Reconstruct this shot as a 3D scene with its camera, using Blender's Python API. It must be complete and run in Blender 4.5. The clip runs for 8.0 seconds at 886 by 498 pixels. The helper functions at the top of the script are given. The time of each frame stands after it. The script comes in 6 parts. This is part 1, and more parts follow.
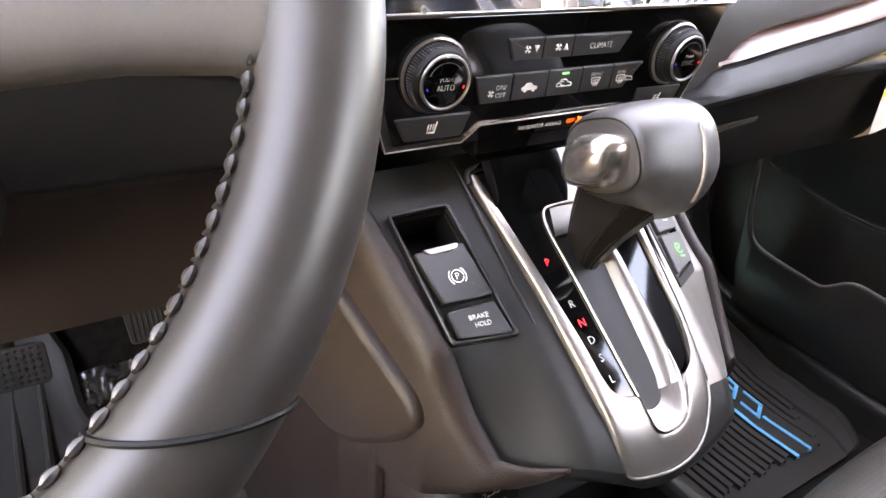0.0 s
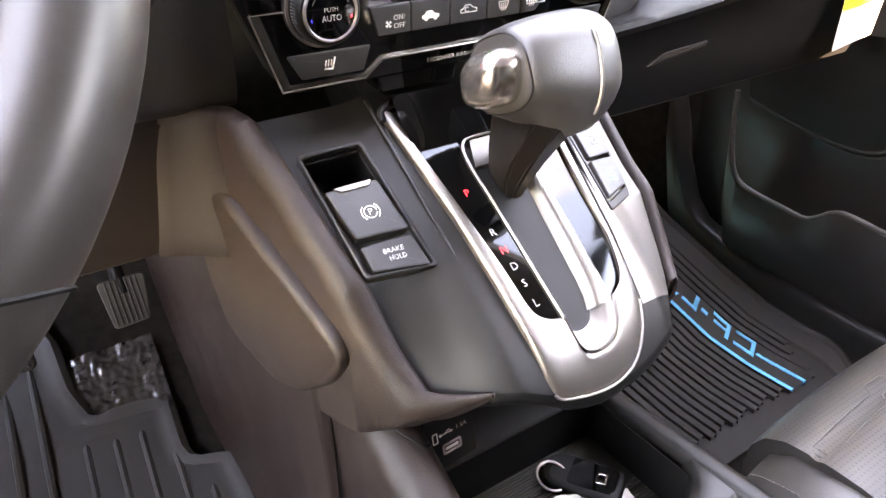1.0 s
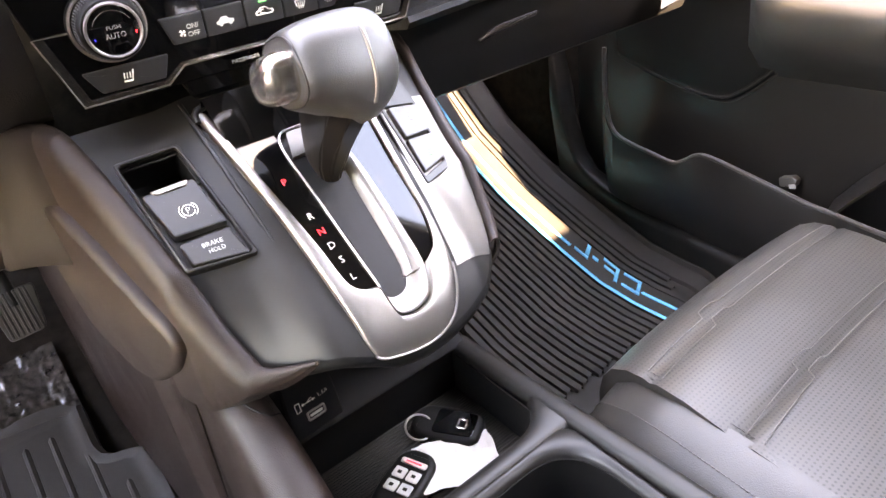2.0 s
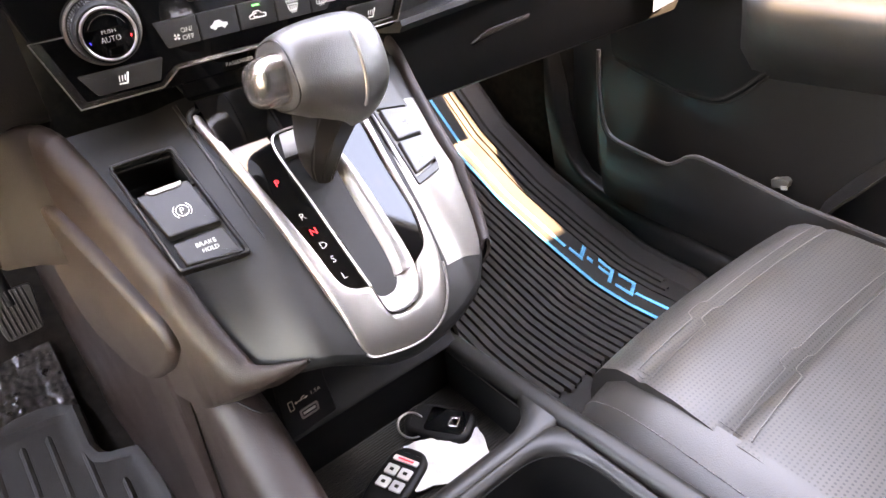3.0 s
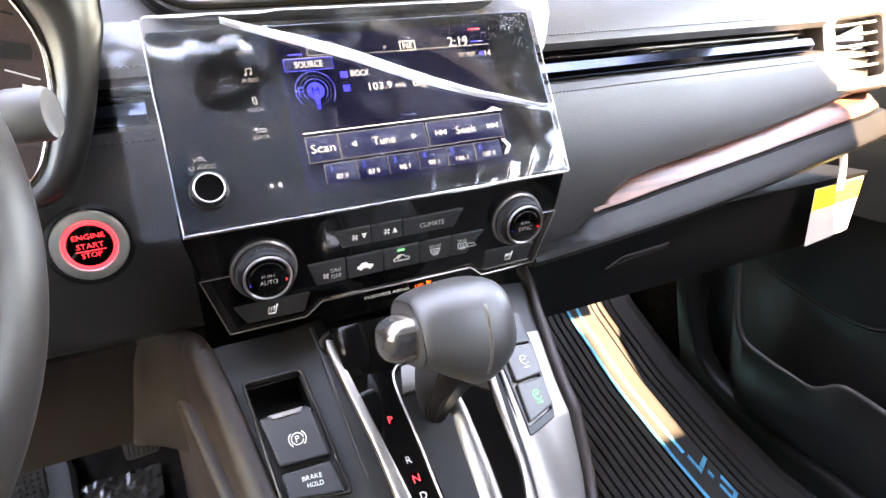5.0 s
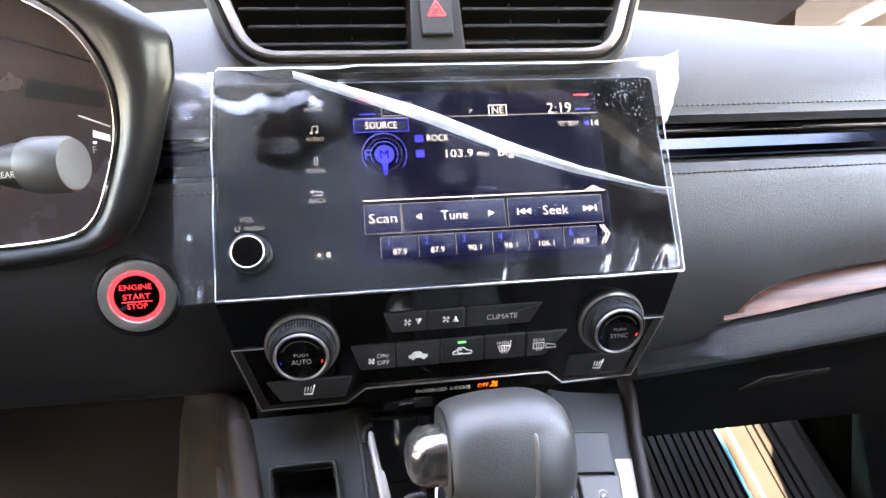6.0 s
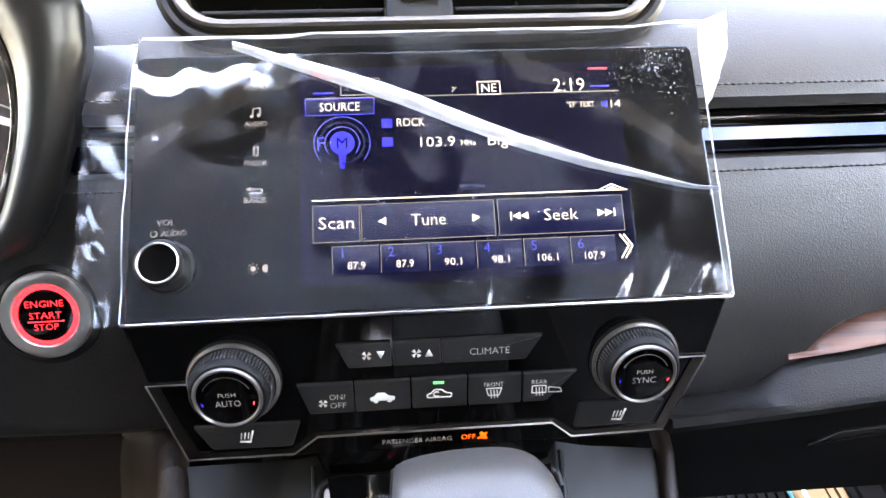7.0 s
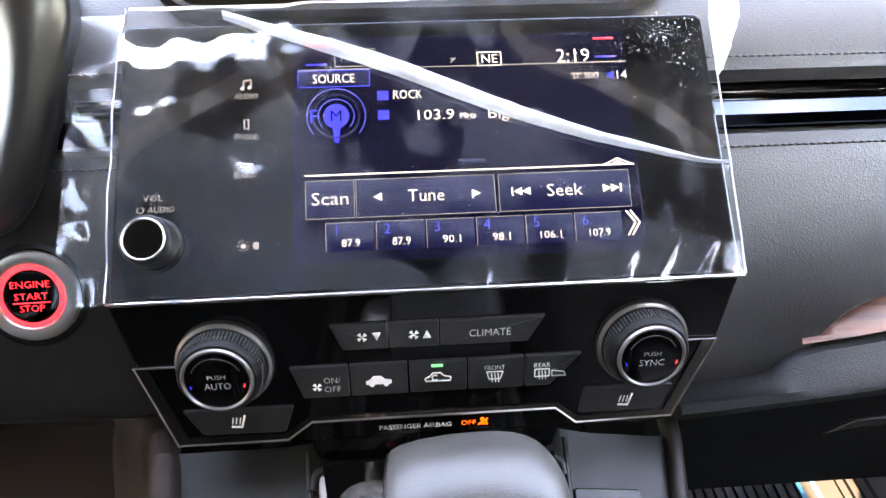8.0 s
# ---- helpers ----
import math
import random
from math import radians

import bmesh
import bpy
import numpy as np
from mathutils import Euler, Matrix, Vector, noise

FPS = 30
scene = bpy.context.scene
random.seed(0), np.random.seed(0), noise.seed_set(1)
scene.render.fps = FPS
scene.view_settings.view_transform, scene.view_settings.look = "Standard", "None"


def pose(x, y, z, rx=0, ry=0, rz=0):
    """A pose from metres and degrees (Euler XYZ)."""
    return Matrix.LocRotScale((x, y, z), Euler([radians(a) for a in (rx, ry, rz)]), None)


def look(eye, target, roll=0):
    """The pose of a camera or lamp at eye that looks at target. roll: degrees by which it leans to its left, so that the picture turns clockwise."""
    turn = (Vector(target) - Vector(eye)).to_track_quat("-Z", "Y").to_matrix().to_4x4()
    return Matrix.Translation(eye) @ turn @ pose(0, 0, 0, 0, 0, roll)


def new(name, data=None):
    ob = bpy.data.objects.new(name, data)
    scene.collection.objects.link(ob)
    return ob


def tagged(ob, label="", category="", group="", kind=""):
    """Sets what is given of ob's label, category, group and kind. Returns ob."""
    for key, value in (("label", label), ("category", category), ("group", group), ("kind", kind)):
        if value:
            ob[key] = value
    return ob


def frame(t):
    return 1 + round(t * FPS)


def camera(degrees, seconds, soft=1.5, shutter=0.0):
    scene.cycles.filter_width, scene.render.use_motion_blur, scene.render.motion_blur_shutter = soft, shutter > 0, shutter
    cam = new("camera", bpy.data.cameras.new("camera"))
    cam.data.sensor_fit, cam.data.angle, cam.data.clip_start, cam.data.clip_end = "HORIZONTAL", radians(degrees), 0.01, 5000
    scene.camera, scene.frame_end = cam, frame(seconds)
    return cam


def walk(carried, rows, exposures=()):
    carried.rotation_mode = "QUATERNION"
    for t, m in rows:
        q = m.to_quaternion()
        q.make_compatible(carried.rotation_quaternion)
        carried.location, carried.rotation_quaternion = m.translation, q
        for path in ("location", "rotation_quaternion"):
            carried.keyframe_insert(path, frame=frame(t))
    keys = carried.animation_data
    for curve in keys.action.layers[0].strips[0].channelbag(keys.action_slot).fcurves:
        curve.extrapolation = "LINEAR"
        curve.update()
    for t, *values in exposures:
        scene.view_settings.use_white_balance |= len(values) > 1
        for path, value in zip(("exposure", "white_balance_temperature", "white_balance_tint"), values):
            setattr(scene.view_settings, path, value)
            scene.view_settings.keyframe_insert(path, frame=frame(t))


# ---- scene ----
cam = camera(71.5, 8.0)
PATH = [
    (0, (-0.281, -0.301, 0.718), (0.632, 1.25, -0.154), 0.8),
    (0.5, (-0.253, -0.311, 0.686), (0.573, 1.278, -0.204), -1.6),
    (1, (-0.232, -0.342, 0.689), (0.618, 1.212, -0.24), -4.8),
    (1.5, (-0.191, -0.392, 0.701), (0.725, 1.094, -0.275), -7.2),
    (2, (-0.175, -0.421, 0.705), (0.776, 1.003, -0.329), -8.5),
    (3.5, (-0.174, -0.431, 0.712), (0.792, 0.99, -0.312), -8.1),
    (4, (-0.182, -0.417, 0.73), (0.781, 1.093, -0.159), -6.4),
    (4.5, (-0.167, -0.406, 0.759), (0.729, 1.214, 0.001), -4.9),
    (5, (-0.146, -0.397, 0.796), (0.607, 1.337, 0.145), -4.0),
    (5.2, (-0.138, -0.39, 0.808), (0.523, 1.395, 0.196), -3.4),
    (6.3, (-0.043, -0.323, 0.793), (0.163, 1.617, 0.355), -1.1),
    (6.5, (-0.033, -0.304, 0.79), (0.14, 1.641, 0.36), -1.2),
    (7, (-0.014, -0.271, 0.777), (0.11, 1.681, 0.36), -1.7),
    (7.5, (-0.01, -0.262, 0.767), (0.098, 1.69, 0.344), -2.1),
    (8, (-0.01, -0.261, 0.765), (0.094, 1.691, 0.339), -1.9),
]
EXPOSURES = [(0, 6.1, 12000, 27), (0.8, 6.6, 12000, 27), (4.0, 6.68, 11800, 27), (5.0, 6.1, 10200, 22), (6.3, 5.8, 9600, 20), (8, 5.8, 9600, 20)]
walk(cam, [(t, look(eye, target, roll)) for t, eye, target, roll in PATH], EXPOSURES)

# ---- light ----
world = bpy.data.worlds.new("sky")
scene.world = world
world.use_nodes = True
SUN_DIR = Vector((-0.088, 1.6, -1.0)).normalized()
sky = world.node_tree.nodes.new("ShaderNodeTexSky")
sky.sky_type = "NISHITA"
sky.sun_disc = False
sky.dust_density, sky.ozone_density = 0.2, 3.5
sky.sun_elevation = math.asin(-SUN_DIR.z)
sky.sun_rotation = math.atan2(-SUN_DIR.x, -SUN_DIR.y)
back = world.node_tree.nodes["Background"]
# broken white cloud over the blue
wt = world.node_tree
way, puffs, cover, mixed = (wt.nodes.new("ShaderNode" + k) for k in ("TexCoord", "TexNoise", "MapRange", "Mix"))
puffs.inputs["Scale"].default_value, puffs.inputs["Detail"].default_value, puffs.inputs["Roughness"].default_value = 6.5, 6.0, 0.55
wt.links.new(way.outputs["Generated"], puffs.inputs["Vector"])
cover.inputs["From Min"].default_value, cover.inputs["From Max"].default_value = 0.55, 0.72
cover.inputs["To Min"].default_value = 0.04
wt.links.new(puffs.outputs["Fac"], cover.inputs["Value"])
mixed.data_type = "RGBA"
mixed.inputs["B"].default_value = (3.6, 3.65, 3.7, 1)
wt.links.new(cover.outputs[0], mixed.inputs["Factor"])
wt.links.new(sky.outputs[0], mixed.inputs["A"])
wt.links.new(mixed.outputs["Result"], back.inputs[0])
back.inputs[1].default_value = 0.15
sun = new("sun", bpy.data.lights.new("sun", "SUN"))
sun.data.energy, sun.data.angle, sun.data.color = 2.0, radians(0.55), (1.0, 0.95, 0.88)
sun.matrix_world = look((0, 0, 3), Vector((0, 0, 3)) + SUN_DIR)


# ---- materials ----
def material(name, color, rough=0.5, metal=0.0, vary=0.12, big=18.0, fine=900.0, bump=0.0, bump_scale=None, cell=False,
             emit=None, power=0.0, coat=0.0, spec=0.5, color2=None, rough_vary=0.1):
    """A surface with stains at one scale, grain at a second and fine relief."""
    # tints every base colour warm in place of the light's warm cast
    color = tuple(c * w for c, w in zip(color, (1.08, 1.0, 0.92)))
    m = bpy.data.materials.new(name)
    m.use_nodes = True
    nt = m.node_tree
    b = nt.nodes["Principled BSDF"]
    b.inputs["Metallic"].default_value = metal
    b.inputs["Specular IOR Level"].default_value = spec
    b.inputs["Coat Weight"].default_value = coat
    b.inputs["Coat Roughness"].default_value = 0.04
    if emit:
        b.inputs["Emission Color"].default_value = (*emit, 1)
        b.inputs["Emission Strength"].default_value = power * 0.52
    place = nt.nodes.new("ShaderNodeTexCoord")

    def grain(scale, detail=3.0):
        n = nt.nodes.new("ShaderNodeTexNoise")
        n.inputs["Scale"].default_value, n.inputs["Detail"].default_value = scale, detail
        nt.links.new(place.outputs["Object"], n.inputs["Vector"])
        return n

    stains, fine_n = grain(big, 5.0), grain(fine, 2.0)
    both = nt.nodes.new("ShaderNodeMix")
    both.data_type = "FLOAT"
    both.inputs[0].default_value = 0.35
    nt.links.new(stains.outputs["Fac"], both.inputs[2])
    nt.links.new(fine_n.outputs["Fac"], both.inputs[3])
    ramp = nt.nodes.new("ShaderNodeValToRGB")
    low = [c * (1 - vary) for c in color]
    high = list(color2) if color2 else [min(1, c * (1 + vary)) for c in color]
    ramp.color_ramp.elements[0].position, ramp.color_ramp.elements[0].color = 0.32, (*low, 1)
    ramp.color_ramp.elements[1].position, ramp.color_ramp.elements[1].color = 0.68, (*high, 1)
    nt.links.new(both.outputs[0], ramp.inputs[0])
    nt.links.new(ramp.outputs[0], b.inputs["Base Color"])
    span = nt.nodes.new("ShaderNodeMapRange")
    span.inputs["To Min"].default_value, span.inputs["To Max"].default_value = max(0.02, rough - rough_vary), min(1, rough + rough_vary)
    nt.links.new(stains.outputs["Fac"], span.inputs["Value"])
    nt.links.new(span.outputs[0], b.inputs["Roughness"])
    if bump:
        if cell:
            tex = nt.nodes.new("ShaderNodeTexVoronoi")
            tex.inputs["Scale"].default_value = bump_scale
            nt.links.new(place.outputs["Object"], tex.inputs["Vector"])
            height = tex.outputs["Distance"]
        else:
            height = grain(bump_scale or fine, 4.0).outputs["Fac"]
        relief = nt.nodes.new("ShaderNodeBump")
        relief.inputs["Strength"].default_value, relief.inputs["Distance"].default_value = bump, 0.0006
        nt.links.new(height, relief.inputs["Height"])
        nt.links.new(relief.outputs[0], b.inputs["Normal"])
    return m


WRAP = material("smooth_black_leather", (0.022, 0.0193, 0.018), 0.40, bump=0.04, bump_scale=2200, cell=True)
LEATHER = material("black_leather_grain", (0.024, 0.0235, 0.0235), 0.42, bump=0.3, bump_scale=1000, cell=True)
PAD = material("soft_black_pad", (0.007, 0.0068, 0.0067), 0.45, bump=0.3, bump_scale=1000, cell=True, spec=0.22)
PLASTIC = material("charcoal_plastic", (0.012, 0.0115, 0.011), 0.38, bump=0.12, bump_scale=1500, spec=0.32)
DARK = material("dark_plastic", (0.0048, 0.0047, 0.0046), 0.5, bump=0.15, bump_scale=1500, spec=0.2)
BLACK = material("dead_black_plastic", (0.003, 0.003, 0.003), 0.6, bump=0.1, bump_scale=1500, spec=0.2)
SIDE = material("brown_black_side_plastic", (0.0205, 0.0135, 0.0113), 0.40, bump=0.45, bump_scale=1300, cell=True, spec=0.27)
# knee panel plastic, also the shaded copy of SIDE on the flare
KNEE = material("knee_and_shaded_side_plastic", (0.0135, 0.0098, 0.0085), 0.42, bump=0.3, bump_scale=1300, cell=True, spec=0.2)
LIGHTKEY = material("grey_button_plastic", (0.055, 0.0535, 0.053), 0.45, bump=0.1, bump_scale=2000)
KEY = material("button_plastic", (0.0125, 0.012, 0.012), 0.45, bump=0.1, bump_scale=2000)
GLOSS = material("piano_black", (0.002, 0.002, 0.0021), 0.045, vary=0.3, rough_vary=0.02, spec=0.42)
SILVER = material("satin_silver_paint", (0.25, 0.24, 0.234), 0.36, metal=0.85, vary=0.05)
SATIN = material("satin_grey_trim", (0.20, 0.188, 0.18), 0.35, metal=0.7, vary=0.06)
GRIP = material("grey_black_grip_leather", (0.050, 0.049, 0.048), 0.36, bump=0.2, bump_scale=1400, cell=True, spec=0.6)
EDGE = material("highlit_plastic_edge", (0.058, 0.055, 0.053), 0.42, bump=0.2, bump_scale=1400, cell=True)
DCHROME = material("dark_chrome", (0.055, 0.068, 0.10), 0.10, metal=1.0, vary=0.05, rough_vary=0.03)
CHROME = material("chrome", (0.75, 0.75, 0.75), 0.07, metal=1.0, vary=0.03, rough_vary=0.03)
RUBBER = material("black_rubber_mat", (0.023, 0.0213, 0.0198), 0.56, bump=0.35, bump_scale=700, spec=0.3)
TOP = material("charcoal_panel_plastic", (0.0142, 0.0139, 0.0137), 0.44, bump=0.12, bump_scale=1500, spec=0.22)
BRACKET = material("brushed_silver_bracket", (0.27, 0.258, 0.248), 0.24, metal=1.0, vary=0.06, rough_vary=0.05)
# the haze reflected over the dial is put into this lighter brown
DIAL = material("hazed_brown_dial", (0.032, 0.024, 0.025), 0.25, vary=0.25)
HOOD = material("smooth_hood_plastic", (0.012, 0.012, 0.0125), 0.34, bump=0.08, bump_scale=1800)
CARPET = material("charcoal_carpet", (0.011, 0.0098, 0.0088), 0.95, vary=0.5, big=60, fine=1400, bump=1.0, bump_scale=900, spec=0.05)
BLUE = material("blue_inlay", (0.025, 0.46, 0.80), 0.45, vary=0.08)
PERFORATED = material("perforated_seat_leather", (0.048, 0.0455, 0.042), 0.38, bump=0.2, bump_scale=1000, cell=True)


def perforate(m, scale):
    """Rows of small punched holes."""
    nt = m.node_tree
    b = nt.nodes["Principled BSDF"]
    old = b.inputs["Base Color"].links[0].from_socket
    place, dots, span, mix = (nt.nodes.new("ShaderNode" + k) for k in ("TexCoord", "TexVoronoi", "MapRange", "Mix"))
    dots.voronoi_dimensions = "2D"
    dots.inputs["Scale"].default_value, dots.inputs["Randomness"].default_value = scale, 0.0
    span.inputs["From Min"].default_value, span.inputs["From Max"].default_value = 0.20, 0.27
    span.inputs["To Min"].default_value, span.inputs["To Max"].default_value = 0.35, 1.0
    mix.data_type, mix.blend_type = "RGBA", "MULTIPLY"
    mix.inputs["Factor"].default_value = 1.0
    nt.links.new(place.outputs["Object"], dots.inputs["Vector"])
    nt.links.new(dots.outputs["Distance"], span.inputs["Value"])
    nt.links.new(old, mix.inputs["A"])
    nt.links.new(span.outputs[0], mix.inputs["B"])
    nt.links.new(mix.outputs["Result"], b.inputs["Base Color"])


perforate(PERFORATED, 210)
RING = material("satin_silver_ring", (0.55, 0.54, 0.53), 0.36, metal=0.9, vary=0.04)
BUTTON = material("polished_silver_button", (0.62, 0.60, 0.585), 0.24, metal=0.95, vary=0.04)
COVER = material("satin_slide_cover", (0.022, 0.022, 0.023), 0.34, vary=0.08, spec=0.5)
STEM = material("glossy_black_stem", (0.008, 0.0068, 0.0062), 0.33, bump=0.05, bump_scale=1500, spec=0.3)
PALETRIM = material("satin_grey_trim_and_glare", (0.19, 0.185, 0.179), 0.46, metal=0.75, vary=0.06, spec=0.7)
SEAT = material("grey_black_seat_leather", (0.040, 0.0375, 0.0345), 0.34, bump=0.25, bump_scale=900, cell=True)
PEDAL = material("dull_pedal_steel", (0.06, 0.058, 0.056), 0.45, metal=0.6, vary=0.15)
LINER = material("grey_rubber_liner", (0.036, 0.0355, 0.034), 0.6, bump=0.3, bump_scale=900, spec=0.25)
STITCH = material("grey_thread", (0.13, 0.127, 0.122), 0.8, bump=0.4, bump_scale=3000)
CARPET_FILM = material("crumpled_film_on_carpet", (0.035, 0.033, 0.033), 0.22, vary=0.6, big=90, fine=900, bump=1.0, bump_scale=160, coat=0.4)
DTHREAD = material("dark_thread", (0.05, 0.05, 0.05), 0.8)
DOOR = material("door_trim_plastic", (0.0165, 0.0152, 0.0145), 0.38, bump=0.3, bump_scale=700, cell=True, spec=0.4)
PAPER = material("white_paper", (0.44, 0.44, 0.42), 0.7, vary=0.06)
YELLOW = material("yellow_print", (0.80, 0.74, 0.04), 0.6, vary=0.04)
YELLOWPRINT = material("ochre_print", (0.45, 0.40, 0.03), 0.6, vary=0.04)
METAL = material("scuffed_steel", (0.45, 0.44, 0.43), 0.35, metal=1.0, vary=0.15)
WHITE = material("white_print", (0.72, 0.72, 0.70), 0.6, vary=0.03)
GREYP = material("grey_print", (0.35, 0.35, 0.36), 0.6, vary=0.05)
LIT = material("lit_white", (0.06, 0.06, 0.06), 0.6, emit=(0.9, 0.95, 1.0), power=0.085)
LITGREY = material("lit_grey", (0.03, 0.03, 0.03), 0.6, emit=(0.5, 0.52, 0.56), power=0.036)
LITBLUE = material("lit_blue", (0.004, 0.006, 0.06), 0.4, emit=(0.006, 0.012, 1.0), power=0.07)
DIMBLUE = material("dim_blue", (0.01, 0.012, 0.08), 0.3, emit=(0.01, 0.02, 0.35), power=0.14)
TILE = material("lit_navy", (0.0015, 0.002, 0.008), 0.55, spec=0.15, emit=(0.004, 0.008, 0.10), power=0.022, vary=0.4)
SCREEN = material("screen_black", (0.0012, 0.0012, 0.002), 0.06, vary=0.3, rough_vary=0.02, emit=(0.0010, 0.0018, 0.020), power=0.05)
RED = material("lit_red", (0.5, 0.02, 0.03), 0.5, emit=(1.0, 0.03, 0.05), power=0.16)
GREEN = material("lit_green", (0.05, 0.5, 0.15), 0.5, emit=(0.05, 1.0, 0.30), power=0.06)
AMBER = material("lit_amber", (0.6, 0.12, 0.02), 0.5, emit=(1.0, 0.12, 0.01), power=0.09)
HEAD = material("grey_headliner", (0.15, 0.145, 0.14), 0.95, bump=0.6, bump_scale=900)
ASPHALT = material("asphalt", (0.12, 0.108, 0.098), 0.9, vary=0.35, big=1.2, fine=60, bump=0.6, bump_scale=80)


def wood_material():
    m = bpy.data.materials.new("brown_wood_veneer")
    m.use_nodes = True
    nt = m.node_tree
    b = nt.nodes["Principled BSDF"]
    place, stretch = nt.nodes.new("ShaderNodeTexCoord"), nt.nodes.new("ShaderNodeMapping")
    stretch.inputs["Scale"].default_value = (6, 60, 160)
    n = nt.nodes.new("ShaderNodeTexNoise")
    n.inputs["Scale"].default_value, n.inputs["Detail"].default_value, n.inputs["Distortion"].default_value = 1.4, 6, 0.8
    ramp = nt.nodes.new("ShaderNodeValToRGB")
    ramp.color_ramp.elements[0].position, ramp.color_ramp.elements[0].color = 0.35, (0.055, 0.015, 0.008, 1)
    ramp.color_ramp.elements[1].position, ramp.color_ramp.elements[1].color = 0.65, (0.19, 0.068, 0.038, 1)
    nt.links.new(place.outputs["Object"], stretch.inputs["Vector"])
    nt.links.new(stretch.outputs[0], n.inputs["Vector"])
    nt.links.new(n.outputs["Fac"], ramp.inputs[0])
    nt.links.new(ramp.outputs[0], b.inputs["Base Color"])
    b.inputs["Roughness"].default_value = 0.36
    b.inputs["Coat Weight"].default_value = 0.06
    return m


WOOD = wood_material()


def clear_material(name, gloss, rough):
    """A thin clear sheet: mostly see-through, with a sharp gloss that grows towards the rim."""
    m = bpy.data.materials.new(name)
    m.use_nodes = True
    nt = m.node_tree
    nt.nodes.remove(nt.nodes["Principled BSDF"])
    clear, shine = (nt.nodes.new("ShaderNodeBsdf" + k) for k in ("Transparent", "Glossy"))
    mix, rim = nt.nodes.new("ShaderNodeMixShader"), nt.nodes.new("ShaderNodeFresnel")
    shine.inputs["Roughness"].default_value = rough
    rim.inputs[0].default_value = 1.0 + gloss
    nt.links.new(rim.outputs[0], mix.inputs[0])
    nt.links.new(clear.outputs[0], mix.inputs[1])
    nt.links.new(shine.outputs[0], mix.inputs[2])
    nt.links.new(mix.outputs[0], nt.nodes["Material Output"].inputs[0])
    return m


def film_material():
    """Protective film: sharp gloss, and a grey haze wherever air keeps it off the glass below."""
    m = bpy.data.materials.new("clear_film")
    m.use_nodes = True
    nt = m.node_tree
    nt.nodes.remove(nt.nodes["Principled BSDF"])

    def node(kind, **values):
        n = nt.nodes.new("ShaderNode" + kind)
        for key, value in values.items():
            n.inputs[key.replace("_", " ")].default_value = value
        return n

    def math_of(op, a, b):
        n = nt.nodes.new("ShaderNodeMath")
        n.operation = op
        for k, v in enumerate((a, b)):
            if isinstance(v, float):
                n.inputs[k].default_value = v
            else:
                nt.links.new(v, n.inputs[k])
        return n.outputs[0]

    def ramp(value, a, b, lo, hi):
        n = node("MapRange", From_Min=a, From_Max=b, To_Min=lo, To_Max=hi)
        nt.links.new(value, n.inputs["Value"])
        return n.outputs[0]

    place, axes = node("TexCoord"), node("SeparateXYZ")
    nt.links.new(place.outputs["Object"], axes.inputs[0])
    blobs = node("TexNoise", Scale=26.0, Detail=2.2, Roughness=0.45, Distortion=0.9)
    nt.links.new(place.outputs["Object"], blobs.inputs["Vector"])
    # looser to the left and along the lower edge, tight in the upper corner
    lift = math_of("ADD", ramp(axes.outputs["X"], -0.12, -0.02, 0.17, 0.0), ramp(axes.outputs["Z"], 0.675, 0.715, 0.13, 0.0))
    lift = math_of("ADD", lift, ramp(axes.outputs["X"], 0.05, 0.12, 0.0, -0.05))
    lift = math_of("ADD", lift, ramp(axes.outputs["Z"], 0.74, 0.79, 0.02, -0.04))
    haze = ramp(math_of("ADD", blobs.outputs["Fac"], lift), 0.505, 0.522, 0.0, 1.0)
    rim = node("Fresnel", IOR=1.55)
    gloss = math_of("MULTIPLY", rim.outputs[0], ramp(haze, 0.0, 1.0, 0.36, 1.0))
    clear, sharp, soft_shine, milk = node("BsdfTransparent"), node("BsdfGlossy", Roughness=0.05), node("BsdfGlossy", Roughness=0.42), node("BsdfDiffuse", Color=(0.70, 0.75, 0.85, 1))
    streaks = node("TexNoise", Scale=9.0, Detail=5.0)
    nt.links.new(place.outputs["Object"], streaks.inputs["Vector"])

    def mix(fac, a, b):
        n = node("MixShader")
        if isinstance(fac, float):
            n.inputs[0].default_value = fac
        else:
            nt.links.new(fac, n.inputs[0])
        nt.links.new(a.outputs[0], n.inputs[1])
        nt.links.new(b.outputs[0], n.inputs[2])
        return n

    shine = mix(0.07, sharp, soft_shine)
    sheet = mix(gloss, clear, shine)
    amount = math_of("MULTIPLY", haze, ramp(streaks.outputs["Fac"], 0.3, 0.7, 0.011, 0.024))
    out = mix(math_of("ADD", amount, 0.0008), sheet, milk)
    nt.links.new(out.outputs[0], nt.nodes["Material Output"].inputs[0])
    return m


FILM = film_material()


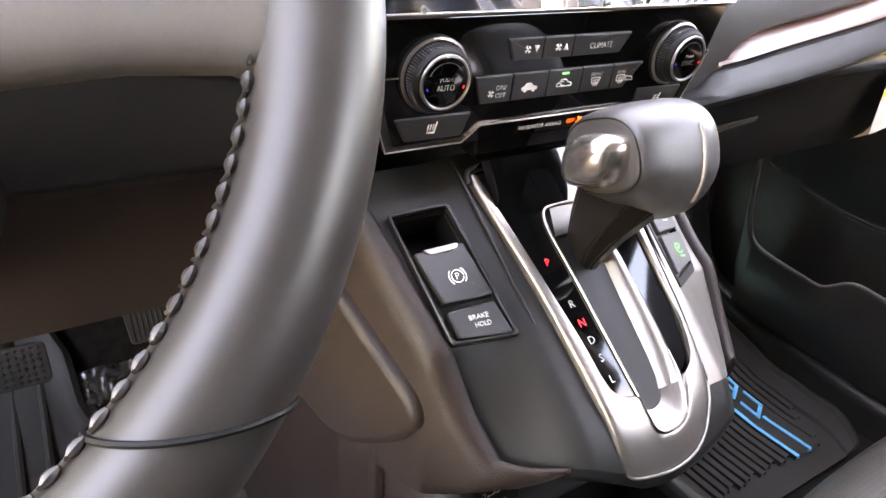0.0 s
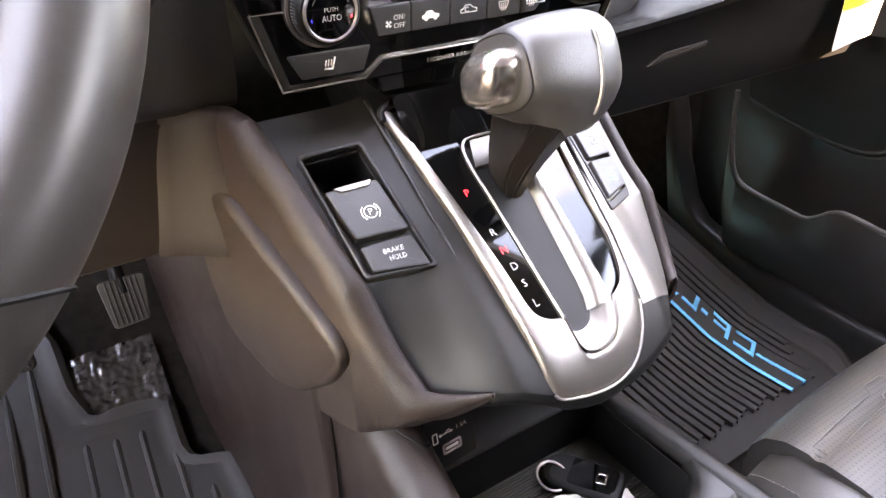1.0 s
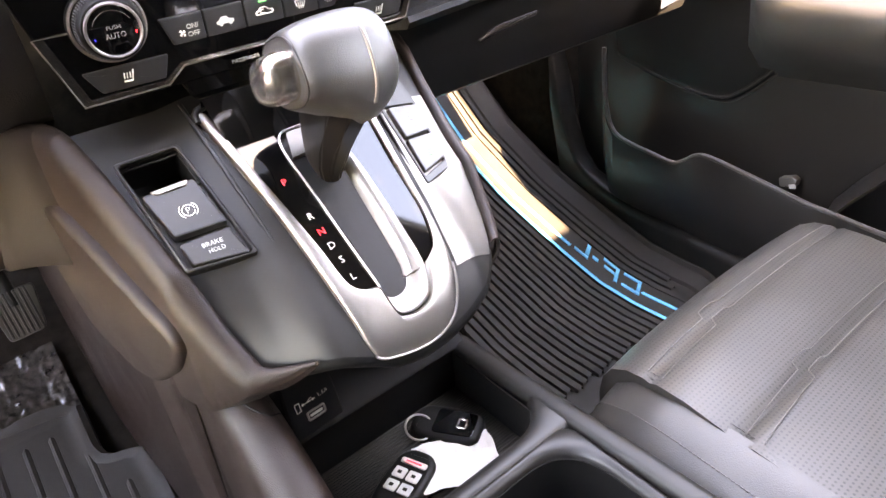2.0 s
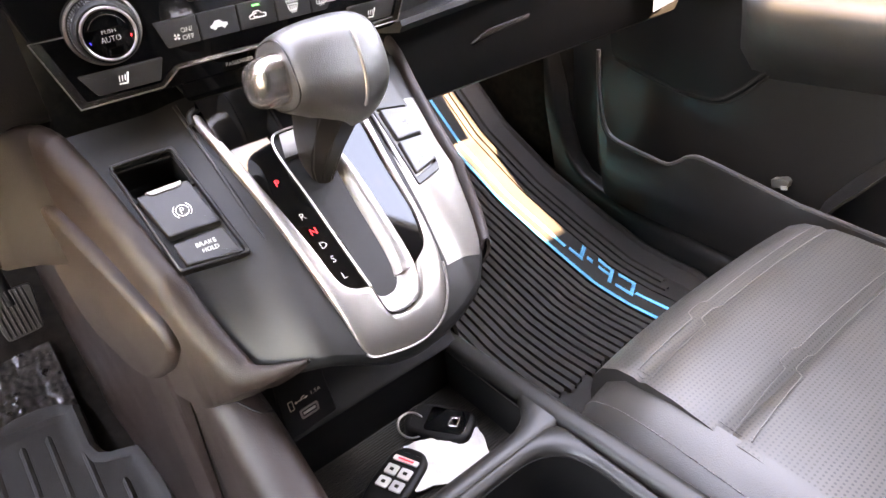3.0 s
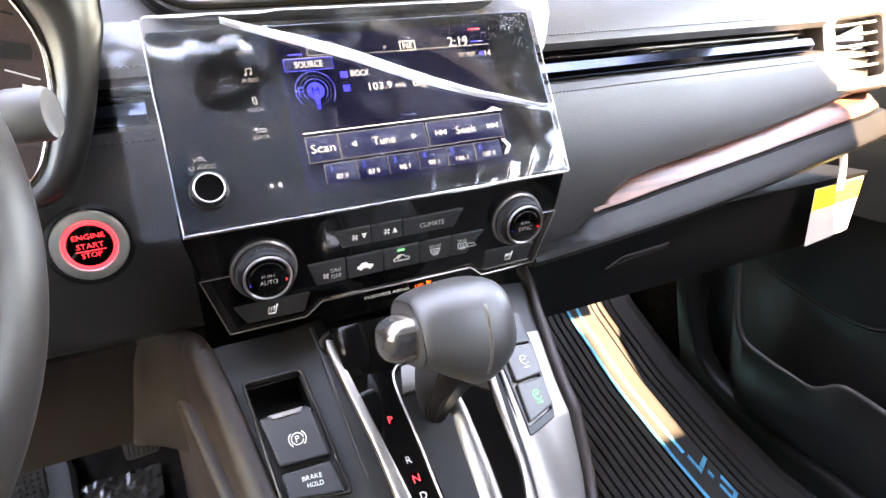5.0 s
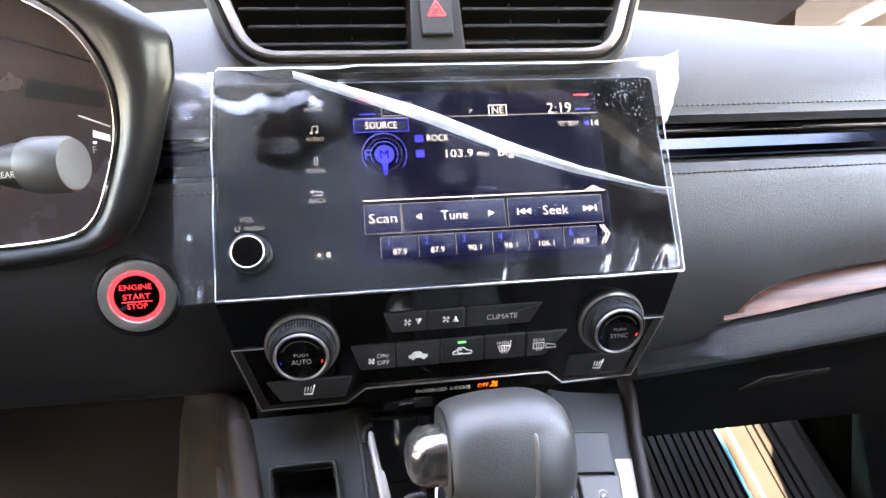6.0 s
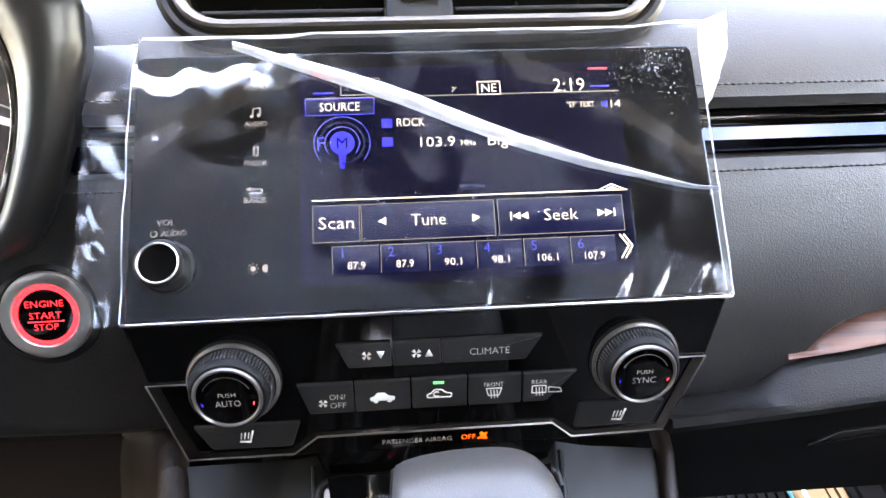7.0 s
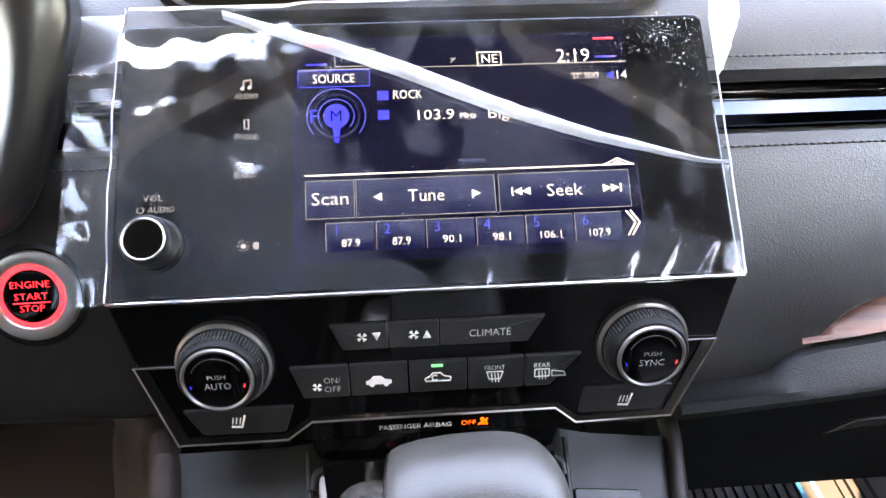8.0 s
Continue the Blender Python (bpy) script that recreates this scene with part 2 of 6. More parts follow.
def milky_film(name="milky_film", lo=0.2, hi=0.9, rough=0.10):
    """See-through film mixed with white, which stands in for glare on folds and lifted edges."""
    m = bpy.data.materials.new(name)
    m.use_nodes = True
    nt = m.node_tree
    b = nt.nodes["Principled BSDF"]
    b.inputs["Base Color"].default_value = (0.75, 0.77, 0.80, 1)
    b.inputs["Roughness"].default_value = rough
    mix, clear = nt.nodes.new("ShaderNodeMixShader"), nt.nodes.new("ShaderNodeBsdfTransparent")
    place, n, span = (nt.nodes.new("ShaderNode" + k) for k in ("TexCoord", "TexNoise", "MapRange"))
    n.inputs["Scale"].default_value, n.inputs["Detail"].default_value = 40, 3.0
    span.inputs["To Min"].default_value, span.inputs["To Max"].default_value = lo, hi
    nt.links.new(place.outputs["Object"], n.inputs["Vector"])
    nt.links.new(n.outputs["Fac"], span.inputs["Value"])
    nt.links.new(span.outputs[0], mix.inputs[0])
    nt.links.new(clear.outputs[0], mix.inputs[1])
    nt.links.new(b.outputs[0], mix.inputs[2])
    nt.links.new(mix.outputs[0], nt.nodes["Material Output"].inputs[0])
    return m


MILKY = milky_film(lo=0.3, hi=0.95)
CREASE = milky_film("glare_white_film", 0.15, 0.95, 0.10)
PANE = clear_material("window_glass", 0.45, 0.0)



# ---- building helpers ----
def thing(name, label, category, at=(0, 0, 0), group="", kind=""):
    ob = new(name)
    ob.empty_display_size = 0.02
    ob.location = at
    return tagged(ob, label, category, group, kind)


def part(name, bm, mat, parent=None, label="", sharp=38):
    """Links a bmesh in world coordinates as one mesh object under a thing or a part."""
    bmesh.ops.recalc_face_normals(bm, faces=bm.faces[:])
    limit = radians(sharp)
    for e in bm.edges:
        f = e.link_faces
        e.smooth = len(f) == 2 and e.calc_face_angle(0.0) < limit and len(f[0].verts) < 6 and len(f[1].verts) < 6
    me = bpy.data.meshes.new(name)
    bm.to_mesh(me)
    bm.free()
    me.materials.append(mat)
    me.polygons.foreach_set("use_smooth", [True] * len(me.polygons))
    ob = new(name, me)
    if parent:
        ob.parent = parent
        ob.matrix_parent_inverse = base_of(parent).inverted()
    if label:
        tagged(ob, label)
    return ob


def base_of(ob):
    if ob.parent:
        return base_of(ob.parent) @ ob.matrix_parent_inverse @ Matrix.Translation(ob.location)
    return Matrix.Translation(ob.location)


def plane_frame(origin, v, w):
    v, w = Vector(v).normalized(), Vector(w).normalized()
    u = v.cross(w)
    m = Matrix((u, v, w)).transposed().to_4x4()
    m.translation = origin
    return m


MM = Matrix.Scale(0.001, 4)
MG = plane_frame((0, -0.021, 0.531), (0, 1, 0.87), (0, -0.87, 1)) @ MM
MD = plane_frame((0, 0.029, 0.7296), (0, 0.4245, 1), (0, -1, 0.4245)) @ MM
MC = plane_frame((0, 0.0205, 0.65), (0, -0.17, 0.985), (0, -0.985, -0.17)) @ MM
WORLD = Matrix.Identity(4)


def rpoly(pts, r, n=4):
    """A polygon with its corners rounded; r is one radius, or one for each corner."""
    out, k = [], len(pts)
    for i, p in enumerate(pts):
        p = Vector(p)
        a, b = Vector(pts[i - 1]) - p, Vector(pts[(i + 1) % k]) - p
        rad = min(r[i] if isinstance(r, (list, tuple)) else r, a.length * 0.49, b.length * 0.49)
        p0, p1 = p + a.normalized() * rad, p + b.normalized() * rad
        for j in range(n + 1):
            t = j / n
            out.append(tuple((1 - t) ** 2 * p0 + 2 * t * (1 - t) * p + t * t * p1))
    return out


def rrect(u0, v0, u1, v1, r, n=4):
    return rpoly([(u0, v0), (u1, v0), (u1, v1), (u0, v1)], r, n)


def prism(M, pts, h0, h1, bev=0.0, seg=2, bm=None):
    """A plate with the outline pts in the plane of M, from height h0 to h1, its upper edge rounded."""
    bm = bm or bmesh.new()
    k = len(pts)
    low = [bm.verts.new(M @ Vector((*p[:2], h0))) for p in pts]
    if bev:
        c = Vector((sum(p[0] for p in pts) / k, sum(p[1] for p in pts) / k))
        rings = []
        for j in range(seg + 1):
            a = j / seg * math.pi / 2
            ins, h = bev * (1 - math.cos(a)), h1 - bev * (1 - math.sin(a))
            ring_pts = inset(pts, ins)
            rings.append([bm.verts.new(M @ Vector((*p, h))) for p in ring_pts])
    else:
        rings = [[bm.verts.new(M @ Vector((*p[:2], h1))) for p in pts]]
    rows = [low] + rings
    for a, b in zip(rows, rows[1:]):
        for i in range(k):
            bm.faces.new((a[i], a[(i + 1) % k], b[(i + 1) % k], b[i]))
    bm.faces.new(rows[-1])
    bm.faces.new(low[::-1])
    return bm


def inset(pts, d):
    """The outline moved inwards by d."""
    k = len(pts)
    area = sum(pts[i][0] * pts[(i + 1) % k][1] - pts[(i + 1) % k][0] * pts[i][1] for i in range(k))
    s = 1 if area > 0 else -1
    out = []
    for i in range(k):
        p = Vector(pts[i][:2])
        a, b = p - Vector(pts[i - 1][:2]), Vector(pts[(i + 1) % k][:2]) - p
        a = a.normalized() if a.length > 1e-9 else b.normalized()
        b = b.normalized() if b.length > 1e-9 else a
        n = Vector((-a.y - b.y, a.x + b.x)) * s
        n = n.normalized() if n.length > 1e-9 else Vector((0, 0))
        out.append(tuple(p + n * d))
    return out


def ring(M, outer, inner, h0, h1, bev=0.0, bm=None):
    """A frame between two outlines with the same number of points."""
    bm = bm or bmesh.new()
    k = len(outer)
    o2, i2 = inset(outer, bev), inset(inner, -bev)
    rows = [[bm.verts.new(M @ Vector((*p[:2], h))) for p in pts]
            for pts, h in ((outer, h0), (outer, h1 - bev), (o2, h1), (i2, h1), (inner, h1 - bev), (inner, h0))]
    for a, b in zip(rows, rows[1:] + rows[:1]):
        for i in range(k):
            bm.faces.new((a[i], a[(i + 1) % k], b[(i + 1) % k], b[i]))
    return bm


def lathe(M, profile, n=48, u=0.0, v=0.0, bm=None):
    """A turned shape round the axis w through (u, v): the profile holds (radius, height)."""
    bm = bm or bmesh.new()
    rows = []
    for r, h in profile:
        if r < 1e-6:
            rows.append([bm.verts.new(M @ Vector((u, v, h)))])
        else:
            rows.append([bm.verts.new(M @ Vector((u + r * math.cos(a), v + r * math.sin(a), h))) for a in np.linspace(0, 2 * math.pi, n, endpoint=False)])
    for a, b in zip(rows, rows[1:]):
        for i in range(n):
            j = (i + 1) % n
            if len(a) == 1 and len(b) > 1:
                bm.faces.new((a[0], b[j], b[i]))
            elif len(b) == 1 and len(a) > 1:
                bm.faces.new((a[i], a[j], b[0]))
            elif len(a) > 1:
                bm.faces.new((a[i], a[j], b[j], b[i]))
    return bm


def loft(rows, M=WORLD, closed=False, caps=False, bm=None):
    """A skin over rows of points; closed: every row is a loop."""
    bm = bm or bmesh.new()
    grid = [[bm.verts.new(M @ Vector(p)) for p in row] for row in rows]
    k = len(grid[0])
    for a, b in zip(grid, grid[1:]):
        for i in range(k if closed else k - 1):
            j = (i + 1) % k
            bm.faces.new((a[i], a[j], b[j], b[i]))
    if caps:
        bm.faces.new(grid[0])
        bm.faces.new(grid[-1][::-1])
    return bm


def thick(bm, d):
    """Gives a skin a thickness d."""
    bmesh.ops.recalc_face_normals(bm, faces=bm.faces[:])
    bmesh.ops.solidify(bm, geom=bm.faces[:], thickness=d)
    return bm


def smooth_path(pts, n=6):
    """Catmull-Rom through the points."""
    P = [Vector(p) for p in pts]
    P = [2 * P[0] - P[1]] + P + [2 * P[-1] - P[-2]]
    out = []
    for i in range(1, len(P) - 2):
        a, b, c, d = P[i - 1:i + 3]
        for j in range(n):
            t = j / n
            out.append(0.5 * ((2 * b) + (c - a) * t + (2 * a - 5 * b + 4 * c - d) * t * t + (3 * b - a - 3 * c + d) * t ** 3))
    return out + [P[-2]]


def tube(pts, r, n=10, M=WORLD, closed=False, flat=1.0, bm=None):
    """A round bar along the points; r is one radius or one for each point."""
    bm = bm or bmesh.new()
    P = [M @ Vector(p) for p in pts]
    k = len(P)
    rows = []
    side = None
    for i in range(k):
        a, b = (P[i - 1], P[(i + 1) % k]) if closed else (P[max(i - 1, 0)], P[min(i + 1, k - 1)])
        t = (b - a).normalized()
        if side is None:
            side = t.orthogonal().normalized()
        side = (side - t * side.dot(t)).normalized()
        up = t.cross(side)
        rad = r[i] if isinstance(r, (list, tuple)) else r
        rows.append([bm.verts.new(P[i] + rad * (math.cos(c) * side + flat * math.sin(c) * up)) for c in np.linspace(0, 2 * math.pi, n, endpoint=False)])
    for a, b in zip(rows, rows[1:] + (rows[:1] if closed else [])):
        for i in range(n):
            bm.faces.new((a[i], a[(i + 1) % n], b[(i + 1) % n], b[i]))
    if not closed:
        bm.faces.new(rows[0][::-1])
        bm.faces.new(rows[-1])
    return bm


def dashes(pts, step, length, r, bm=None):
    """Single stitches along a line."""
    bm = bm or bmesh.new()
    P = [Vector(p) for p in pts]
    run = [0.0]
    for a, b in zip(P, P[1:]):
        run.append(run[-1] + (b - a).length)

    def at(s):
        for i in range(len(P) - 1):
            if s <= run[i + 1]:
                return P[i].lerp(P[i + 1], (s - run[i]) / max(run[i + 1] - run[i], 1e-9))
        return P[-1]

    s = 0.0
    while s + length < run[-1]:
        tube([at(s), at(s + length)], r, 5, bm=bm)
        s += step
    return bm


def lettering(M, text, u, v, size, mat, parent, width=None, h=0.25, turn=0.0, name="lettering", shear=0.0):
    """Printed words, centred at (u, v) in the plane of M; size is the height of a capital."""
    c = bpy.data.curves.new(name, "FONT")
    c.body, c.size, c.align_x, c.align_y, c.shear, c.resolution_u = text, size / 0.69, "CENTER", "CENTER", shear, 2
    c.space_line, c.offset = 0.85, -0.013 * size
    ob = new(name, c)
    me = bpy.data.meshes.new_from_object(ob.evaluated_get(bpy.context.evaluated_depsgraph_get()))
    bpy.data.objects.remove(ob)
    bpy.data.curves.remove(c)
    xs = [p.co.x for p in me.vertices] or [0, 1]
    ys = [p.co.y for p in me.vertices] or [0, 1]
    k = width / max(max(xs) - min(xs), 1e-6) if width else 1.0
    mid = Vector(((max(xs) + min(xs)) / 2, (max(ys) + min(ys)) / 2, 0))
    me.transform(M @ Matrix.Translation((u, v, h)) @ Matrix.Rotation(radians(turn), 4, "Z") @ Matrix.Diagonal((k, 1, 1, 1)) @ Matrix.Translation(-mid))
    me.materials.append(mat)
    ob = new(name, me)
    ob.parent = parent
    ob.matrix_parent_inverse = base_of(parent).inverted()
    return ob


def bar(M, u0, v0, u1, v1, mat, parent, name="mark", h0=0.05, h1=0.25):
    return part(name, prism(M, [(u0, v0), (u1, v0), (u1, v1), (u0, v1)], h0, h1), mat, parent)


def shapes(M, polys, mat, parent, name="icon", h0=0.05, h1=0.3):
    """Several flat printed shapes as one mark."""
    bm = bmesh.new()
    for p in polys:
        prism(M, p, h0, h1, bm=bm)
    return part(name, bm, mat, parent)


def line(a, b, w):
    """A stroke as an outline."""
    a, b = Vector(a), Vector(b)
    n = (b - a).normalized().orthogonal() * w / 2
    return [tuple(a - n), tuple(b - n), tuple(b + n), tuple(a + n)]


def strokes(pts, w, closed=False):
    return [line(p, q, w) for p, q in zip(pts, pts[1:] + (pts[:1] if closed else []))]


def arc(u, v, r, a0, a1, n=12):
    return [(u + r * math.cos(radians(a0 + (a1 - a0) * i / n)), v + r * math.sin(radians(a0 + (a1 - a0) * i / n))) for i in range(n + 1)]


def lerp(x, table):
    return float(np.interp(x, [p[0] for p in table], [p[1] for p in table]))


# ---- the shell of the car ----
def build_shell():
    ground = part("ground", prism(WORLD, [(-400, -400), (400, -400), (400, 400), (-400, 400)], -0.42, -0.40), ASPHALT)
    tagged(ground, "dark grey asphalt ground round the parked car", "ground", kind="structure")
    floor_rows = []
    for y, z in ((-1.9, 0.0), (-0.3, -0.008), (0.1, -0.008), (0.2, 0.0), (0.3, 0.035), (0.45, 0.095), (0.6, 0.18), (0.72, 0.29), (0.78, 0.45), (0.80, 0.80)):
        floor_rows.append([(x, y + (0.03 if y > 0.7 else 0.0), z - 0.024) for x in np.linspace(-0.82, 0.82, 9)])
    floor = part("floor", thick(loft(floor_rows), 0.02), CARPET)
    tagged(floor, "charcoal carpeted car floor rising to the firewall", "floor", kind="structure")
    # unseen roof: centre bump blocks sky from the film, narrow sides admit sun
    roof_rows = []
    for f, z, wide in ((0.0, 1.15, 0.64), (0.06, 1.18, 0.64), (0.2, 1.205, 0.64), (0.3, 1.21, 0.675), (0.6, 1.21, 0.675), (1.0, 1.16, 0.675)):
        row = []
        for x in np.linspace(-wide, wide, 19):
            y0 = -0.20 - 1.0 * x * x + 0.10 * math.exp(-(x / 0.11) ** 4)
            row.append((x, y0 + (-1.9 - y0) * f, z - 0.04 * (x / 0.67) ** 2))
        roof_rows.append(row)
    ceiling = part("ceiling", thick(loft(roof_rows), 0.03), HEAD)
    tagged(ceiling, "grey fabric headliner under the car roof", "ceiling", kind="structure")
    pane = thick(loft([[(x * k, y - 1.0 * (x * k) ** 2 * f, z - 0.03 * (x / 0.6) ** 2) for x in np.linspace(-0.6, 0.6, 9)] for y, z, k, f in ((-0.22, 1.165, 1.0, 1.0), (0.3, 1.03, 1.12, 0.5), (0.80, 0.89, 1.24, 0.1))]), 0.005)
    w = part("window_1", pane, PANE)
    w.visible_shadow = False
    tagged(w, "clear laminated windscreen glass over the dashboard", "windscreen", kind="structure")
    for s in (-1, 1):
        rows = [[(s * (x + dx), y + dy, z) for dx, dy in ((0, 0), (0.06, 0), (0.07, 0.06), (0.01, 0.06))] for x, y, z in ((0.60, -0.40, 1.125), (0.67, 0.10, 1.00), (0.74, 0.72, 0.85))]
        p = part("wall_pillar", loft(rows, closed=True, caps=True), HEAD)
        tagged(p, "grey trimmed windscreen pillar", "pillar", kind="structure")
    # unseen wall, low in front and tall behind to keep light off the console
    left = part("wall_left", prism(plane_frame((-0.70, 0, 0), (0, 0, 1), (1, 0, 0)), [(-0.62, -0.02), (0.9, -0.02), (0.9, 0.49), (-0.44, 0.46), (-0.48, 1.12), (-0.62, 1.13)], -0.08, 0.0, 0.01), DOOR)
    tagged(left, "unseen dark wall on the driver's side that holds back light", "wall", kind="structure")
    # unseen walls darken the rear cabin; the passenger's side stays open for the sun
    rear = part("wall_rear", prism(WORLD, [(-0.80, -1.92), (0.80, -1.92), (0.80, -1.86), (-0.80, -1.86)], -0.02, 1.18), DARK)
    tagged(rear, "dark panel closing the rear of the cabin", "wall", kind="structure")
    for s in (-1, 1):
        M = plane_frame((s * 0.74, 0, 0), (0, 0, 1), (-s, 0, 0))
        bm = bmesh.new()
        for y0, y1, z0, z1 in ((-1.9, -1.55, -0.02, 1.14), (-1.55, -0.70, -0.02, 0.90 if s > 0 else 1.14), (-0.70, -0.62, -0.02, 1.14)):
            prism(M, [(-s * y0, z0), (-s * y1, z0), (-s * y1, z1), (-s * y0, z1)][::-s], -0.03, 0.0, bm=bm)
        side = part("wall_side", bm, DARK)
        tagged(side, "unseen dark wall shutting light out of the rear cabin", "wall", kind="structure")
        if s > 0:
            # added post that blocks passenger window light from the console nose
            post = part("wall_pillar", prism(WORLD, rrect(0.735, -0.66, 0.80, -0.36, 0.02), -0.02, 1.13), DARK)
            tagged(post, "unseen dark post blocking side light behind the passenger door", "pillar", kind="structure")
        # added blocks that close the roof gap where sun and sky must not enter
        for y0, y1 in ((-1.9, -1.49),) if s > 0 else ((-1.9, -0.47),):
            rail = part("roof_blocker", prism(WORLD, rrect(0.62 if s > 0 else -0.80, y0, 0.80 if s > 0 else -0.62, y1, 0.005), 1.09, 1.20), HEAD)
            tagged(rail, "unseen block at the roof edge that trims sun and sky", "roof rail", kind="structure")


build_shell()


# ---- passenger door ----
def build_door():
    d = thing("door_1", "closed passenger door with black plastic trim", "door", (0.80, 0, 0), kind="structure")
    part("panel", prism(plane_frame((0.80, 0, 0), (0, 0, 1), (-1, 0, 0)), [(1.3, 0.02), (-0.62, 0.02), (-0.62, 0.74), (-0.3, 0.75), (1.3, 0.80)], -0.05, 0.0, 0.006), DOOR, d)
    # pocket: a bin that stands off the panel, with a stepped upper edge
    edge = [(0.322, 0.40), (0.321, 0.346), (0.317, 0.300), (0.308, 0.262), (0.290, 0.239), (0.257, 0.228), (0.207, 0.219), (0.166, 0.213), (0.142, 0.224), (0.124, 0.237), (0.099, 0.241), (0.031, 0.228), (-0.064, 0.207), (-0.094, 0.203), (-0.3, 0.18), (-0.7, 0.17)]
    path = smooth_path([(0, y, z) for y, z in edge], 5)
    rows = []
    for p in path:
        rows.append([(0.800, p.y, 0.05), (0.765, p.y, 0.05), (0.734, p.y, p.z * 0.5 + 0.02), (0.730, p.y, p.z - 0.006), (0.733, p.y, p.z), (0.740, p.y, p.z), (0.744, p.y, p.z - 0.01), (0.756, p.y, 0.08)])
    part("pocket", loft(rows), DOOR, d, "black moulded door pocket with a rolled edge")
    # paler tube along the rolled edge, its highlight put into the colour
    part("pocket_edge", tube([(0.735, p.y, p.z) for p in path], 0.0042, 8), EDGE, d, "door pocket edge, highlight put into its paler colour")
    # rear wall of the pocket, rising to the armrest
    part("pocket_divider", thick(loft([[(0.798, y, z), (0.762, y - 0.006, z - 0.004), (0.738, y - 0.012, z - 0.01)] for y, z in ((-0.085, 0.19), (-0.115, 0.235), (-0.155, 0.285), (-0.19, 0.335))]), 0.004), DOOR, d, "slanted rear wall of the door pocket")
    # armrest with its soft pad and the switch plate
    arm = []
    for y, k, dz in ((0.085, 0.15, 0.02), (0.06, 0.55, 0.012), (0.03, 0.85, 0.006), (-0.01, 1.0, 0.0), (-0.2, 1.08, -0.004), (-0.62, 1.08, -0.006)):
        arm.append([(0.80, y, 0.515 + dz), (0.80 - 0.088 * k, y, 0.520 + dz), (0.80 - 0.110 * k, y, 0.512 + dz), (0.80 - 0.120 * k, y, 0.496 + dz), (0.80 - 0.116 * k, y, 0.478 + dz), (0.80 - 0.10 * k, y, 0.450 + dz), (0.80 - 0.06 * k, y, 0.415), (0.80, y, 0.37)])
    part("armrest", loft(arm), LEATHER, d, "black padded door armrest", sharp=60)
    sw = part("switch_plate", prism(plane_frame((0.735, -0.11, 0.5195), (0, 1, 0), (0, 0, 1)) @ MM, rrect(-24, -60, 24, 55, 8), 0, 3, 1), PLASTIC, d)
    part("window_switch", prism(plane_frame((0.742, -0.105, 0.5225), (0, 1, 0), (0, 0, 1)) @ MM, rrect(-8, -14, 8, 14, 2), 0, 5, 1.5), KEY, sw)
    part("lock_switch", prism(plane_frame((0.745, -0.070, 0.5225), (0, 1, 0), (0, 0, 1)) @ MM, rrect(-6, -5, 6, 5, 1.5), 0, 3.5, 1.0), SATIN, sw)
    part("chrome_line", tube(smooth_path([(0.728, -0.06, 0.524), (0.720, -0.11, 0.5245), (0.724, -0.2, 0.524)]), 0.0012, 6), CHROME, sw)
    # padded insert: a soft bulge edged by a double seam
    seam = smooth_path([(0, 0.33, 0.365), (0, 0.27, 0.345), (0, 0.216, 0.330), (0, 0.170, 0.320), (0, 0.115, 0.317), (0, 0.080, 0.334), (0, 0.037, 0.373), (0, -0.002, 0.414), (0, -0.03, 0.44)], 8)
    rows = [[(0.799, p.y, p.z), (0.793, p.y + 0.002, p.z + 0.006), (0.790, p.y + 0.006, p.z + 0.02), (0.789, p.y + 0.02, 0.50), (0.799, p.y + 0.03, 0.56)] for p in seam]
    part("insert_pad", loft(rows), PAD, d, "soft padded door insert", sharp=60)
    for off in (0.0, 0.007):
        part("seam", tube([(0.795 - off * 0.4, p.y + off * 0.6, p.z + off) for p in seam], 0.0017, 8), LEATHER, d)
    part("stitch", dashes([(0.7905, p.y + 0.006, p.z + 0.010) for p in seam], 0.006, 0.004, 0.0006), DTHREAD, d)
    cap = part("light_cap", prism(plane_frame((0.770, -0.022, 0.217), (0, 0.25, 1), (-1, 0, 0.1)) @ MM, rpoly([(-14, -8), (10, -8), (14, 3), (8, 9), (-14, 7)], 2.5), -10, 5, 1.5), SATIN, d, "small pale lamp cap in the pocket")
    part("lens", prism(plane_frame((0.7645, -0.030, 0.214), (0, 0.25, 1), (-1, 0, 0.1)) @ MM, rrect(-5, -5, 5, 2, 1), -1, 1.2, 0.4), PAPER, cap)
    # upper front of the door with the wood inlay
    part("upper_trim", thick(loft([[(0.80, 0.20, z), (0.785, 0.175, z), (0.778, 0.13, z), (0.780, 0.09, z), (0.80, 0.075, z)] for z in (0.50, 0.54, 0.62, 0.70, 0.80)]), 0.004), SEAT, d, "upright trim at the door's front edge", sharp=60)
    part("upper_pad", loft([[(0.80, y, 0.80), (0.775, y, 0.79), (0.760, y, 0.765), (0.764, y, 0.735), (0.790, y, 0.60), (0.80, y, 0.53)] for y in (0.082, 0.06, 0.0, -0.2, -0.62)]), DOOR, d, "padded upper door trim", sharp=60)
    part("wood_inlay", loft([[(0.7665 + 0.0012, y, 0.7355), (0.7640 + 0.0030, y, 0.729), (0.7695, y, z + 0.03), (0.7745 , y, z)] for y, z in ((0.100, 0.715), (0.085, 0.690), (0.060, 0.676), (0.03, 0.668), (-0.05, 0.662), (-0.3, 0.662))]), WOOD, d, "brown wood veneer inlay")
